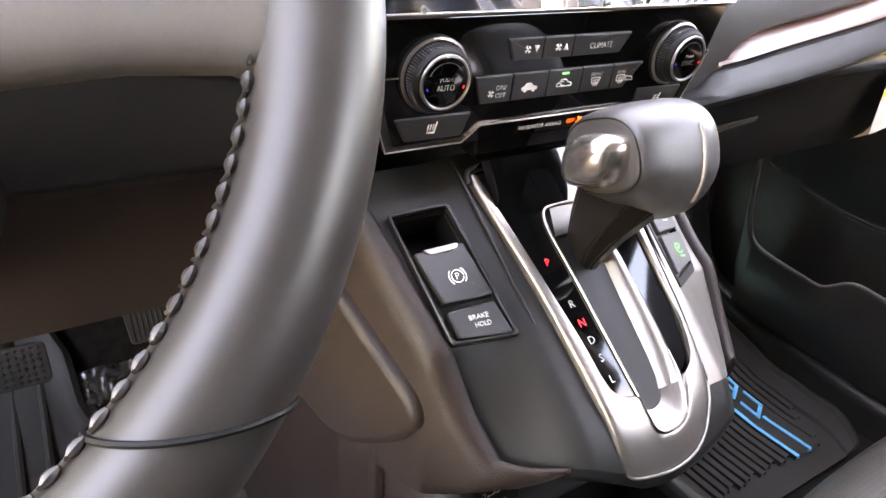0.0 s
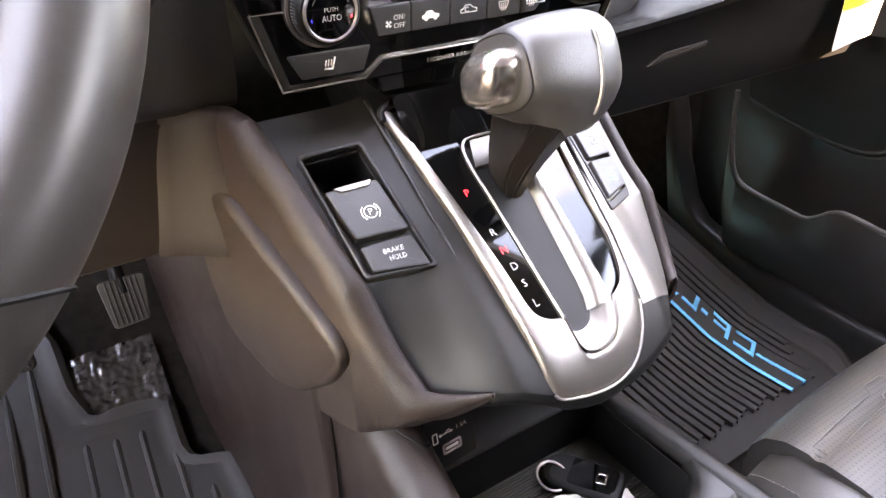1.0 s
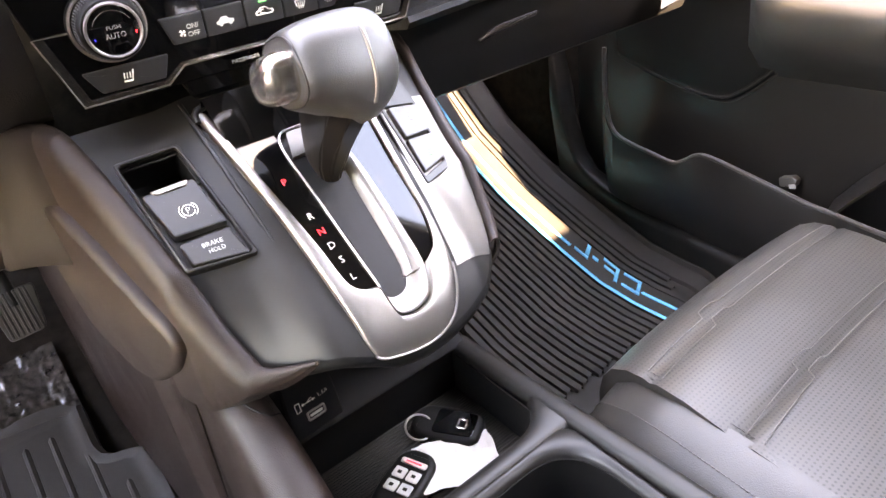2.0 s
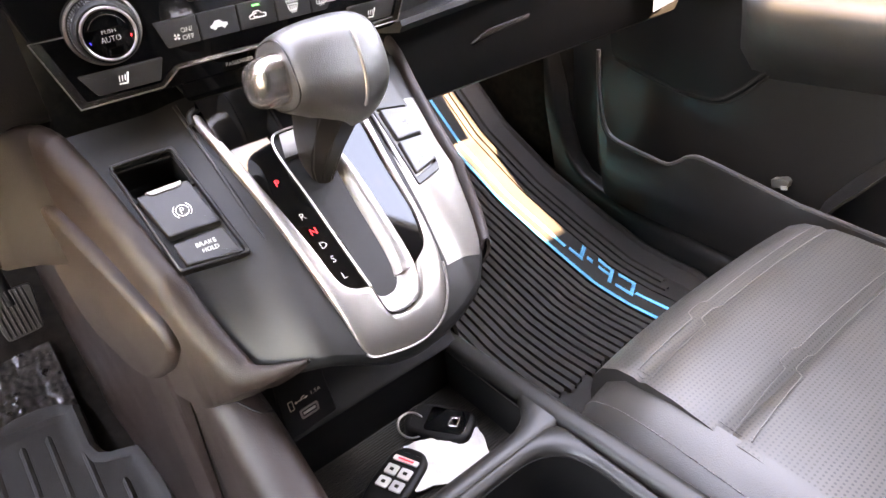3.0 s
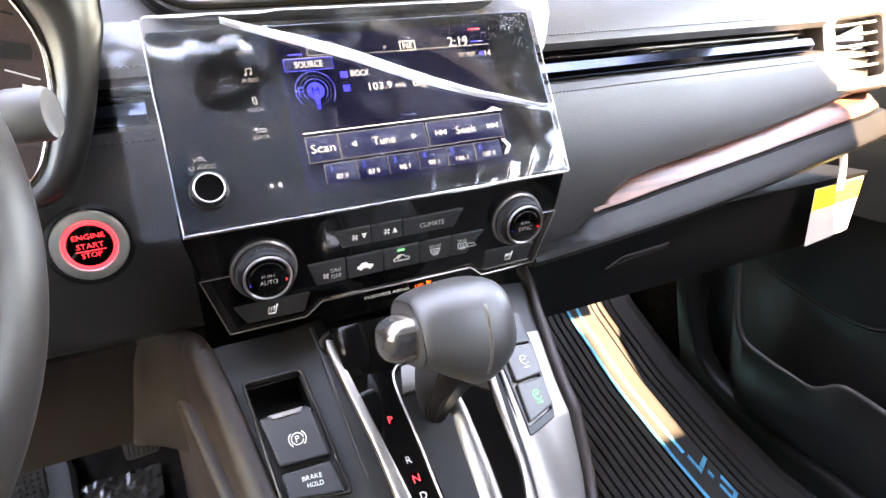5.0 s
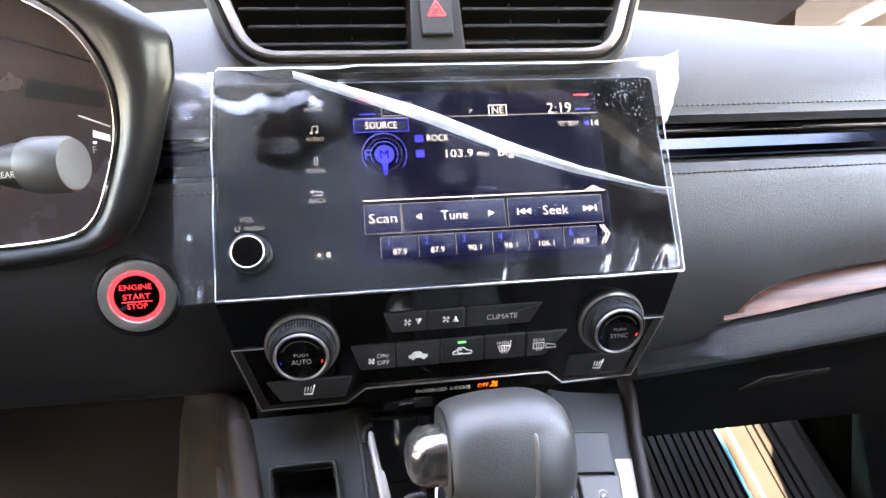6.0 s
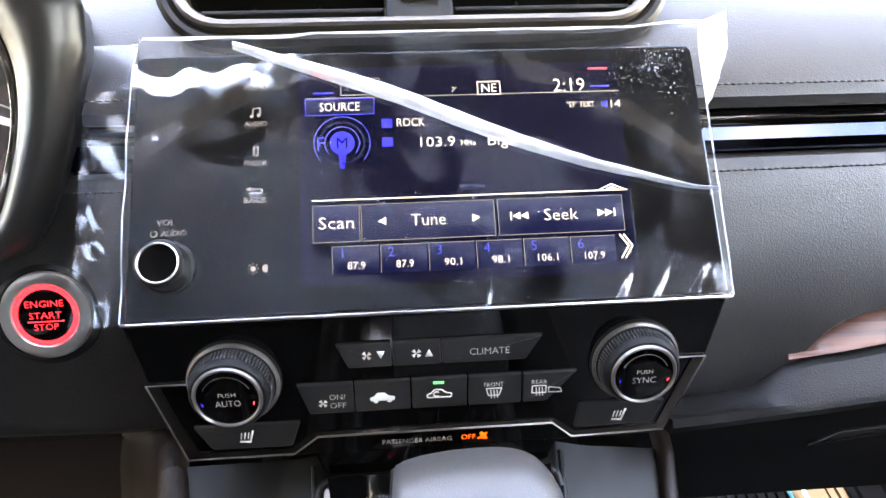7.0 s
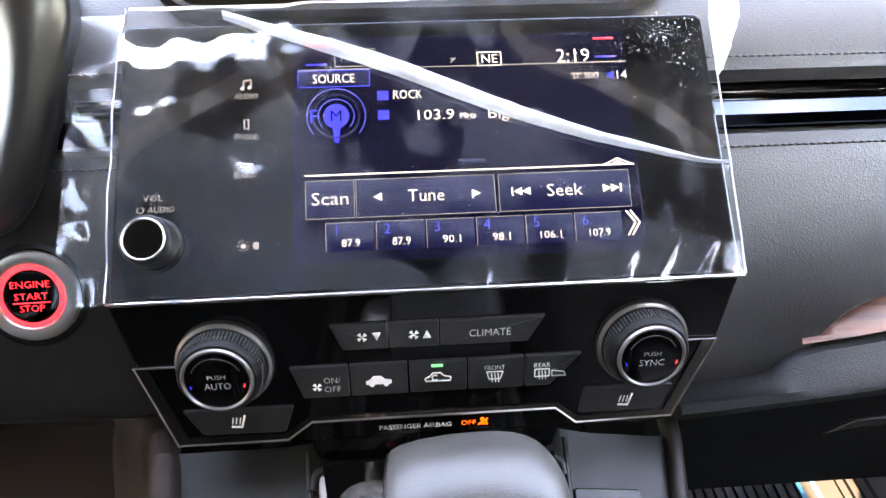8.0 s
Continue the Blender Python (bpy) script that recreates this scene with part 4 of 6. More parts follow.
def build_film():
    t = thing("protective_film", "wrinkled clear plastic film stuck over the display", "plastic film", (0, 0.02, 0.72))

    def patch(name, u0, u1, nu, label=""):
        rows = [[MD @ Vector((u, v, film_height(u, v))) for u in np.linspace(u0, u1, nu + 1)] for v in np.linspace(-47, 99, 111)]
        ob = part(name, loft(rows), FILM, t, label, sharp=180)
        ob.visible_shadow = False

    patch("sheet", -146, 146, 220, "clear film with trapped air bubbles")
    patch("loose_edge", -170, -146, 24, "loose clear edge beside the display")
    rows = []
    for v in np.linspace(52, 99, 26):
        reach = 13.5 * min(1.0, (v - 50) / 30) + 1.2 * noise.noise(Vector((v * 0.2, 1, 0)))
        rows.append([MD @ Vector((145.6 + reach * f, v + 2.5 * f, film_height(145.6, v) + 5.0 * f * f + 1.2 * noise.noise(Vector((v * 0.12, f * 3, 5))))) for f in np.linspace(0, 1, 8)])
    part("corner_flap", loft(rows), CREASE, t, "corner flap standing off the display, glare painted white", sharp=180).visible_shadow = False
    # the long folded crease and the lifted upper edge, sky glare painted on as white
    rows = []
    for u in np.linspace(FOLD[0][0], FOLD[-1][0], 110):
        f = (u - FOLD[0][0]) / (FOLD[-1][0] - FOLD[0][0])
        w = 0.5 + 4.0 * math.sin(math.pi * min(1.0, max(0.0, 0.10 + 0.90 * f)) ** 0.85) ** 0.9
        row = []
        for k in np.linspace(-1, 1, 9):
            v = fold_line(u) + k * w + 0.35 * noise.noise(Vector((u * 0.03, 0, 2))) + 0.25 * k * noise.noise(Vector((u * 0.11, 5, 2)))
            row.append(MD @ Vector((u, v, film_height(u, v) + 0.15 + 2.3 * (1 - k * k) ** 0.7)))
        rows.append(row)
    part("fold", loft(rows), CREASE, t, "folded crease across the film, sky glare painted white", sharp=180).visible_shadow = False
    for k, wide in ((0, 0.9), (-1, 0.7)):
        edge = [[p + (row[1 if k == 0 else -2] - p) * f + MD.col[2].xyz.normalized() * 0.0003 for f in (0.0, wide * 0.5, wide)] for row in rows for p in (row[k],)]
        part("fold_edge", loft(edge), MILKY, t, "edge of the crease, glare painted white", sharp=180).visible_shadow = False
    rows = []
    for u in np.linspace(-150, 146, 80):
        w = 0.5 + 1.3 * abs(noise.noise(Vector((u * 0.02, 3, 0))))
        rows.append([MD @ Vector((u, v, film_height(u, v) + 0.3)) for v in (99 - w * 1.6, 99 - w, 99.3)])
    part("upper_edge", loft(rows), MILKY, t, "upper edge of the film, glare painted white", sharp=180).visible_shadow = False
    rows = [[MD @ Vector((u, v, film_height(u, v) + 0.3)) for u in (145.4, 145.9, 146.3)] for v in np.linspace(-46, 98, 40)]
    part("side_edge", loft(rows), CREASE, t, "side edge of the film, glare painted white", sharp=180).visible_shadow = False
    rows = []
    for v in np.linspace(-46, 96, 60):
        u = -146.5 + 0.5 * noise.noise(Vector((0, v * 0.03, 7)))
        rows.append([MD @ Vector((u + k, v, film_height(u + k, v) + up)) for k, up in ((-0.42, 0.1), (0.0, 0.45), (0.38, 0.1))])
    part("side_crease", loft(rows), CREASE, t, "crease beside the display's edge, its glint painted white", sharp=180).visible_shadow = False
    rng = random.Random(11)
    bm = bmesh.new()
    for _ in range(150):
        u, v = (rng.gauss(122, 9), rng.gauss(76, 8)) if rng.random() < 0.5 else (rng.uniform(70, 141), rng.uniform(20, 92))
        if u > 142 or v > 92:
            continue
        if abs(v - fold_line(u)) < 7 or rng.random() > 0.25 + 0.75 * (u - 70) / 70:
            continue
        r = rng.choice((0.14, 0.18, 0.22, 0.4))
        lathe(MD @ Matrix.Translation((u, v, film_height(u, v))), [(r, 0.0), (r * 0.7, 0.25 * r), (0, 0.4 * r)], 8, bm=bm)
    for _ in range(170):
        u, v, r = rng.uniform(-140, 142), rng.uniform(-44, 92), rng.choice((0.10, 0.13, 0.16, 0.24))
        lathe(MD @ Matrix.Translation((u, v, film_height(u, v))), [(r, 0.0), (r * 0.7, 0.25 * r), (0, 0.4 * r)], 6, bm=bm)
    tagged(part("bubbles", bm, MILKY, t, "tiny air bubbles under the film"), "tiny air bubbles under the film", kind="stuff")
    return t


build_film()


# ---- climate control panel ----
def build_climate():
    t = thing("climate_panel", "gloss black climate control panel with two knobs", "control panel", (0, 0.03, 0.65))
    out = rpoly([(-149, 36), (146, 36), (139, 0), (122, -46), (-128, -46), (-142, 0)], [2, 2, 8, 10, 10, 8], 4)
    part("fascia", prism(MC, out, -40, 0, 1.5), GLOSS, t, "piano black fascia")
    part("lower_fascia", prism(MC, rpoly([(-62, -60), (60, -60), (66, -40), (-68, -40)], 4), -40, -1.0, 1.5), GLOSS, t)
    # silver trim, an open bracket round the lower half
    left = [(-143, 3), (-130, -43), (-76, -43), (-63, -33), (60, -33), (71, -42.5), (121, -41.5), (138.5, 3.2)]
    edge = [(-136.8, 2.2), (-124.8, -39.6), (-77.2, -39.8), (-64.2, -30.7), (61.2, -30.7), (72.2, -39.4), (117.0, -38.4), (132.2, 2.4)]
    bm = bmesh.new()
    grid = [[bm.verts.new(MC @ Vector((*p, h))) for p in pts] for pts, h in ((left, -3.0), (left, 1.6), (edge, 0.8), (edge, -3.0))]
    for a, b in zip(grid, grid[1:] + grid[:1]):
        for i in range(len(a) - 1):
            bm.faces.new((a[i], a[i + 1], b[i + 1], b[i]))
    bm.faces.new([g[0] for g in grid])
    bm.faces.new([g[-1] for g in grid][::-1])
    part("silver_trim", bm, BRACKET, t, "satin silver bracket trim")
    part("bright_edge", tube([(-121, 2.8, 1.2)] + [(*p, 1.5) for p in left] + [(121, 3, 1.2)], 0.0006, 6, MC), SILVER, t)
    L = lambda s, u, v, size, m=WHITE, w=None, h=2.2: lettering(MC, s, u, v, size, m, t, w, h=h)
    # knobs
    for u, word in ((-100.5, "AUTO"), (101, "SYNC")):
        k = part("knob", lathe(MC, [(23, -2), (23, 1.5), (22.2, 3.0), (20.6, 3.6), (20.0, 4.2), (19.4, 9), (18.8, 12.5), (17.6, 14.2), (16.2, 14.6)], 64, u, 3), DARK, t, "ribbed dark temperature knob")
        part("base_ring", lathe(MC, [(22.6, 1.6), (22.4, 3.6), (21.2, 4.2), (20.6, 3.4), (20.6, 1.6)], 64, u, 3), SATIN, k)
        bm = bmesh.new()
        for a in np.linspace(0, 2 * math.pi, 72, endpoint=False):
            c, s = math.cos(a), math.sin(a)
            tube([(u + 20.0 * c, 3 + 20.0 * s, 5), (u + 19.2 * c, 3 + 19.2 * s, 10.5)], 0.0004, 5, MC, bm=bm)
        part("knurl", bm, COVER, k)
        part("face_ring", lathe(MC, [(16.5, 12), (16.5, 14.8), (16.0, 15.8), (15.3, 16.0), (14.7, 15.4), (14.6, 13)], 64, u, 3), SILVER, k, "satin silver ring")
        part("face", lathe(MC, [(14.9, 11), (14.9, 14.8), (13.6, 15.4), (0, 15.5)], 48, u, 3), GLOSS, k)
        lettering(MC, word, u, 0.3, 3.4, GREYP, k, 11.8, h=15.7)
        lettering(MC, "PUSH", u, 5.0, 2.2, GREYP, k, 8, h=15.7)
        shapes(MC, strokes(arc(u, 3, 11.8, 25, 155, 20), 0.35), LIGHTKEY, k, "scale", 15.5, 15.7)
        shapes(MC, strokes(arc(u, 3, 12.4, 190, 198, 3), 0.5), LITBLUE, k, "blue_mark", 15.5, 15.7)
        shapes(MC, strokes(arc(u, 3, 12.4, 342, 350, 3), 0.5), RED, k, "red_mark", 15.5, 15.7)
    # upper buttons
    for a, b, c, e in ((-50, -44.4, -23, -23), (-22.2, -22.2, 1.5, 1.5), (2.3, 2.3, 44.4, 52.8)):
        part("button", prism(MC, rpoly([(a, 21), (b, 7.2), (c, 7.2), (e, 21)], 0.8, 2), 0, 1.8, 0.7), KEY, t)
    L("CLIMATE", 26, 13.5, 3.8, WHITE, 20)
    fan = lambda u, v, r: [[(u, v), (u + r * math.cos(a), v + r * math.sin(a)), (u + r * math.cos(a + 0.8), v + r * math.sin(a + 0.8))] for a in np.linspace(0.3, 5.0, 4)]
    shapes(MC, fan(-35, 14, 2.6) + [[(-30, 16.2), (-28, 12), (-26, 16.2)][::-1]], WHITE, t, h0=1.8, h1=2.1)
    shapes(MC, fan(-10.5, 14, 2.6) + [[(-6.2, 12), (-2.2, 12), (-4.2, 16.2)]], WHITE, t, h0=1.8, h1=2.1)
    # lower row
    for a, b, c, e in ((-71, -65.6, -43, -43), (-42.2, -42.2, -14.3, -14.3), (-13.5, -13.5, 14.7, 14.7), (15.5, 15.5, 42.8, 42.8), (43.6, 43.6, 56, 71.7)):
        part("button", prism(MC, rpoly([(a, -1), (b, -18.8), (c, -18.8), (e, -1)], 0.8, 2), 0, 1.8, 0.7), KEY, t)
    lettering(MC, "ON/", -51, -8.8, 3.2, WHITE, t, 8, h=2.2)
    lettering(MC, "OFF", -51, -13.8, 3.2, WHITE, t, 8, h=2.2)
    shapes(MC, fan(-58.5, -12.5, 2.4), WHITE, t, h0=1.8, h1=2.1)
    car = lambda u, v: [(u - 6, v - 2), (u + 6, v - 2), (u + 6.3, v), (u + 3, v + 0.8), (u + 1.2, v + 2.6), (u - 2.6, v + 2.6), (u - 4.2, v + 0.6), (u - 6.3, v - 0.2)]
    shapes(MC, [car(-28.5, -10.5), arc(-31.8, -12.6, 1.3, 0, 340, 10), arc(-25, -12.6, 1.3, 0, 340, 10)], WHITE, t, h0=1.8, h1=2.1)
    shapes(MC, strokes(car(0.5, -10.5), 0.6, True) + strokes(arc(-1, -10.6, 1.5, 40, 320, 8), 0.6), WHITE, t, h0=1.8, h1=2.1)
    part("indicator", prism(MC, rrect(-2.6, -4.4, 3.0, -3.0, 0.4), 1.7, 2.1), GREEN, t, "small lit green indicator")
    for u, w in ((28.5, "FRONT"), (52, "REAR")):
        L(w, u, -6.5, 2.5, WHITE, 10 if w == "FRONT" else 8)
        o = strokes([(u - 4, -9), (u + 4, -9), (u + 2.8, -13.2), (u - 2.8, -13.2)], 0.5, True) if w == "FRONT" else strokes([(u - 3.6, -9), (u + 3.6, -9), (u + 3.6, -13.2), (u - 3.6, -13.2)], 0.6, True)
        shapes(MC, o + [line((u + k, -10), (u + k + 0.4, -15), 0.5) for k in (-1.6, 0, 1.6)], WHITE, t, h0=1.8, h1=2.1)
    shapes(MC, strokes([(57, -10), (63, -11), (64, -13.2), (57, -13.2)], 0.5, True), WHITE, t, h0=1.8, h1=2.1)
    # seat heater keys
    for s, pts in ((-1, [(-125, -22.5), (-71, -23), (-76.5, -38), (-117, -37.5)]), (1, [(74, -21.5), (120, -22), (114.5, -36.5), (72, -37)])):
        part("heater_button", prism(MC, rpoly(pts, 1.5, 3), 0, 1.5, 0.7), KEY, t)
        u = -98.5 if s < 0 else 96
        shapes(MC, [line((u - 4, -33), (u + 1.5, -33.4), 1.0), line((u + 1.2, -33), (u + 3.2, -26.5), 1.0)] + [line((u - 3.4 + 1.8 * k, -31.5), (u - 2.6 + 1.8 * k, -27.8), 0.5) for k in range(3)], WHITE, t, h0=1.5, h1=1.8)
    L("PASSENGER AIRBAG", -11.7, -40, 2.7, WHITE, 36.5, h=0.3)
    L("OFF", 15.5, -39.8, 3.0, AMBER, 7.5, h=0.3)
    shapes(MC, [arc(22.6, -38.2, 1.1, 0, 340, 8), line((20.5, -41.5), (25.5, -37.8), 0.8), line((22, -40.8), (25.5, -41.2), 1.0), line((24.3, -38), (24.8, -41.5), 1.0)], AMBER, t, h0=0.1, h1=0.3)
    return t


build_climate()


# ---- centre console ----
HALF = [(-150, 6), (-147, 24), (-138, 42), (-127, 65), (-117, 86), (-110, 98), (-104, 105), (-70, 114), (-25, 123), (62, 137), (95, 144)]


HALF_R = [(-150, 6), (-148, 24), (-143, 44), (-134, 64), (-124, 80), (-112, 94), (-98, 104), (-80, 110.5), (-55, 115), (-25, 118.5), (62, 131.5), (95, 138.5)]


def console_drop(u, v):
    """How far the console's skin lies under the plane of the shift gate."""
    a, d = abs(u), 0.0
    if v < -100:
        d += 0.006 * (-100 - v) ** 2
    if a > 60:
        k = min(1.0, (a - 60) / 32)
        d += 6.0 * k * k * (3 - 2 * k)
        if v < -32:
            d += 34.0 * ((a - 60) / 50) ** 1.5 * min(1.3, (-32 - v) / 80)
        if u > 68:
            d += 0.30 * (u - 68) * (lambda k: k * k * (3 - 2 * k))(max(0.0, min(1.0, (v + 105) / 110)))
    return d


def half(v, s):
    return s * lerp(v, HALF_R if s > 0 else HALF)


def edge_point(v, s):
    u = half(v, s)
    return MG @ Vector((u, v, -console_drop(u, v)))


def build_console():
    t = thing("center_console", "charcoal plastic centre console with a silver shift gate", "console", (0, -0.05, 0.3))
    vs = list(np.linspace(95, -40, 46)) + list(np.linspace(-43, -150, 44))
    rows = []
    for v in vs:
        row = []
        for k in np.linspace(-1, 1, 91):
            u = half(v, -1 if k < 0 else 1) * abs(k)
            row.append((u, v, -console_drop(u, v) - 4.0))
        rows.append(row)
    bm = loft(rows, MG)
    back = MG.inverted()
    hole = []
    for f in bm.faces:
        c = back @ f.calc_center_median()
        if 28.5 < c.y < 56.5 and -127.2 + (56 - c.y) * 0.11 < c.x < -87.8 + (56 - c.y) * 0.11:
            hole.append(f)
    bmesh.ops.delete(bm, geom=hole, context="FACES")
    part("top_panel", thick(bm, 0.002), TOP, t, "smooth charcoal upper panel", sharp=50)
    # the nose rolls under to a black back wall with a thin ledge
    rim = [(-lerp(v, HALF), v) for v in np.linspace(-98, -150, 26)] + [(half(v, 1), v) for v in np.linspace(-150, -98, 26)]
    rows = []
    for u, v in rim:
        p = MG @ Vector((u, v, -console_drop(u, v) - 4.0))
        x = max(-0.101, min(0.096, p.x))
        rows.append([(p.x, p.y, p.z), (p.x * 1.004, p.y - 0.0015, p.z - 0.004), (p.x * 1.002, p.y - 0.0005, p.z - 0.009), (p.x * 0.985, p.y + 0.006, p.z - 0.014), (x * 0.97, p.y + 0.025, p.z - 0.020), (x, -0.028, 0.388), (x, -0.020, 0.380), (x, -0.019, 0.345), (x, -0.021, 0.311), (x, -0.026, 0.308), (x, -0.027, 0.304), (x, -0.022, 0.302), (x, -0.020, 0.24)])
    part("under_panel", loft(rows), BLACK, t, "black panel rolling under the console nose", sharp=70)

    left_sec = [(-0.002, -0.006), (0.0, -0.0005), (0.0035, 0.0028), (0.009, 0.0026), (0.0135, -0.001), (0.0162, -0.008), (0.0172, -0.02), (0.0178, -0.04), (0.0185, -0.065), (0.0195, -0.09)]
    right_sec = [(-0.002, -0.006), (0.0, -0.0005), (0.003, 0.002), (0.007, 0.0015), (0.0095, -0.002), (0.010, -0.008), (0.008, -0.014), (0.002, -0.020), (-0.010, -0.025), (-0.03, -0.03)]

    def side_row(e, s, shift=(0.0, 0.0, 0.0)):
        row = [(e.x + s * dx, e.y, e.z + dz) for dx, dz in (left_sec if s < 0 else right_sec)]
        if s < 0:
            xf, z1 = 0.152 + 0.2 * max(0.0, e.y + 0.1), e.z - 0.09
            for f in (0.25, 0.5, 0.75, 1.0):
                row.append((s * (abs(e.x) + 0.0195 + (xf - abs(e.x) - 0.0195) * f ** 1.6), e.y, z1 * (1 - f)))
            if e.y < 0.014:
                base = lerp(e.y, [(-0.10, 0.440), (-0.085, 0.430), (-0.07, 0.415), (-0.055, 0.404), (-0.04, 0.395), (-0.02, 0.388), (0.014, 0.382)]) if e.y < 0.012 else 0.0
                # the lower edge rolls in over the cheek
                kept = [p for p in row if p[2] > base + 0.002]
                row = kept + [(kept[-1][0] + 0.0025 * j, e.y, base - 0.0012 * j) for j in range(len(row) - len(kept))]
        return [(x + shift[0], y + shift[1], z + (shift[2] if z > 0.36 else 0.0)) for x, y, z in row]

    # padded driver's and passenger's sides; the rear end turns in under the nose
    for s in (-1, 1):
        rows = [side_row(edge_point(v, s), s) for v in np.linspace(-104, 92 if s < 0 else 112, 44)]
        if s < 0:
            first, e0 = rows[0], edge_point(-104, s)
            for v, q in ((-107, 0.93), (-110, 0.83), (-113, 0.70), (-116, 0.55), (-119, 0.38), (-122, 0.16)):
                e = edge_point(v, s)
                rows.insert(0, [tuple(e + (Vector(p) - e0) * q) for p in first])
        part("side_pad", thick(loft(rows), 0.003), SIDE, t, "textured dark brown-black padded console side", sharp=60)
        e = edge_point(92, s)
        rows = []
        for x, y, z, fl, fy in () if s > 0 else ((abs(e.x), e.y, e.z, 0.0, 0.0), (0.1455, 0.060, 0.590, 0.0, 0.0), (0.149, 0.071, 0.5925, 0.001, 0.002), (0.155, 0.081, 0.593, 0.006, 0.008), (0.164, 0.089, 0.593, 0.012, 0.016), (0.174, 0.0935, 0.5925, 0.017, 0.024), (0.181, 0.0955, 0.592, 0.020, 0.028), (0.184, 0.103, 0.592, 0.021, 0.030)):
            row = [(s * (x + dx + fl * abs(dz) / 0.12), y + fy * abs(dz) / 0.12, z + dz) for dx, dz in left_sec + [(0.0197, -0.101), (0.0185, -0.107)]]
            row.append((s * (x - 0.01 + fl), y + fy + 0.04, z - 0.109))
            rows.append(row)
        if s < 0:
            part("side_pad", thick(loft(rows[:3]), 0.003), SIDE, t, "forward end of the padded console side", sharp=60)
            part("side_flare", thick(loft(rows[2:]), 0.003), KNEE, t, "console side curving into the knee panel, darkened for shade", sharp=60)
        rows = [[(s * x0, y, z0), (s * (x0 + 0.004), y, z0 - 0.10), (s * (x0 + 0.018), y, z0 - 0.22), (s * (x0 + 0.035), y, -0.03 + max(0, (y - 0.2) * 0.42))] for y, x0, z0 in (((0.02, 0.122, 0.45), (0.12, 0.140, 0.47), (0.25, 0.160, 0.50), (0.45, 0.185, 0.52), (0.75, 0.20, 0.55)) if s < 0 else ((-0.02, 0.100, 0.42), (0.05, 0.110, 0.45), (0.12, 0.125, 0.47), (0.25, 0.14, 0.50), (0.45, 0.15, 0.52), (0.80, 0.16, 0.55)))]
        part("tunnel_wall", thick(loft(rows), 0.004), SIDE if s < 0 else CARPET, t, "dark side of the floor tunnel")
    # raised knee bolster on the driver's side
    A, B, C = Vector((-0.170, 0.086, 0.535)), Vector((-0.1405, -0.037, 0.454)), Vector((-0.160, 0.0545, 0.371))
    n = (B - A).cross(C - A).normalized()
    n = n if n.x < 0 else -n
    M = plane_frame(B, (A - B), n)
    flat = M.inverted()
    out = [tuple((flat @ p).xy) for p in (Vector((-0.167, 0.0735, 0.5405)), Vector((-0.1405, -0.038, 0.471)), Vector((-0.139, -0.0427, 0.4545)), Vector((-0.1435, -0.0218, 0.4273)), Vector((-0.1553, 0.0329, 0.3866)), Vector((-0.1633, 0.0682, 0.3787)), Vector((-0.176, 0.14, 0.40)), Vector((-0.184, 0.15, 0.53)))]
    part("knee_bolster", prism(M, rpoly(out, [0.014, 0.010, 0.010, 0.012, 0.02, 0.03, 0.03, 0.03], 6), -0.02, 0.0075, 0.0070, 5), SIDE, t, "raised knee pad on the console side", sharp=70)
    # silver gate surround with a scooped lower end
    O = [(-65, 76), (-60, 40), (-52.5, -10), (-48.5, -52), (-45.5, -95), (-43.5, -120), (-41.5, -134), (-36, -142), (-20, -146.5), (0, -149), (17, -146.5), (30, -138.5), (40.5, -121), (48, -92), (52.5, -58), (55.5, -10), (61, 40), (65, 76)]
    I = [(-58, 72), (-53, 42), (-46, -2), (-38.2, -53), (-35.2, -82), (-31.5, -92), (-25, -97), (-16.5, -100.5), (-15.4, -113), (-13.4, -123.5), (-3, -127), (10.0, -124), (18.0, -114.5), (24.4, -99.5), (36.6, -95), (46.5, -66), (49.5, -9), (58, 72)]

    def dense(pts, n=8):
        q = smooth_path([(*p, 0) for p in pts], n)
        return [(p.x, p.y) for p in q]

    so, si = dense(O), dense(I)
    rows = []
    for a, h in ((0.0, -5.0), (0.0, -1.0), (0.03, 0.6), (0.10, 1.8), (0.3, 2.4), (0.5, 2.5), (0.7, 2.5), (0.86, 2.5), (0.96, 1.9), (1.0, 0.6), (1.0, -3.0)):
        row = []
        for (u, v), (u2, v2) in zip(so, si):
            uu, vv = u + (u2 - u) * a, v + (v2 - v) * a
            row.append((uu, vv, h - console_drop(uu, vv) * (1.0 if abs(uu) < 60 else 0.3) - 3.2 * (1 - a) ** 1.3 * min(1.0, max(0.0, (-95 - v) / 35))))
        rows.append(row)
    part("shift_surround", loft(rows, MG), SILVER, t, "satin silver shift gate surround", sharp=60)
    lip = dense([(-16, -98), (-15.6, -113), (-13.6, -123.2), (-3, -126.6), (9.8, -123.4), (17.6, -114), (22.6, -99), (24, -80)])
    slot_end = dense([(-15, -97), (-13.8, -102), (-10.5, -106), (-6, -107.5), (-1, -106), (3, -101), (5.6, -91), (6.5, -78)])
    rows = []
    for f, h in ((0.0, 2.2), (0.05, 0.9), (0.15, -0.4), (0.4, -2.0), (0.7, -3.2), (1.0, -6.5)):
        rows.append([(a[0] + (b[0] - a[0]) * f, a[1] + (b[1] - a[1]) * f, h) for a, b in zip(lip, slot_end)])
    part("scoop", loft(rows, MG), SILVER, t, "scooped silver lower end of the gate", sharp=60)
    low_edge = [(u, v) for u, v in so if v < -104 and (u > 0 or v < -138)]
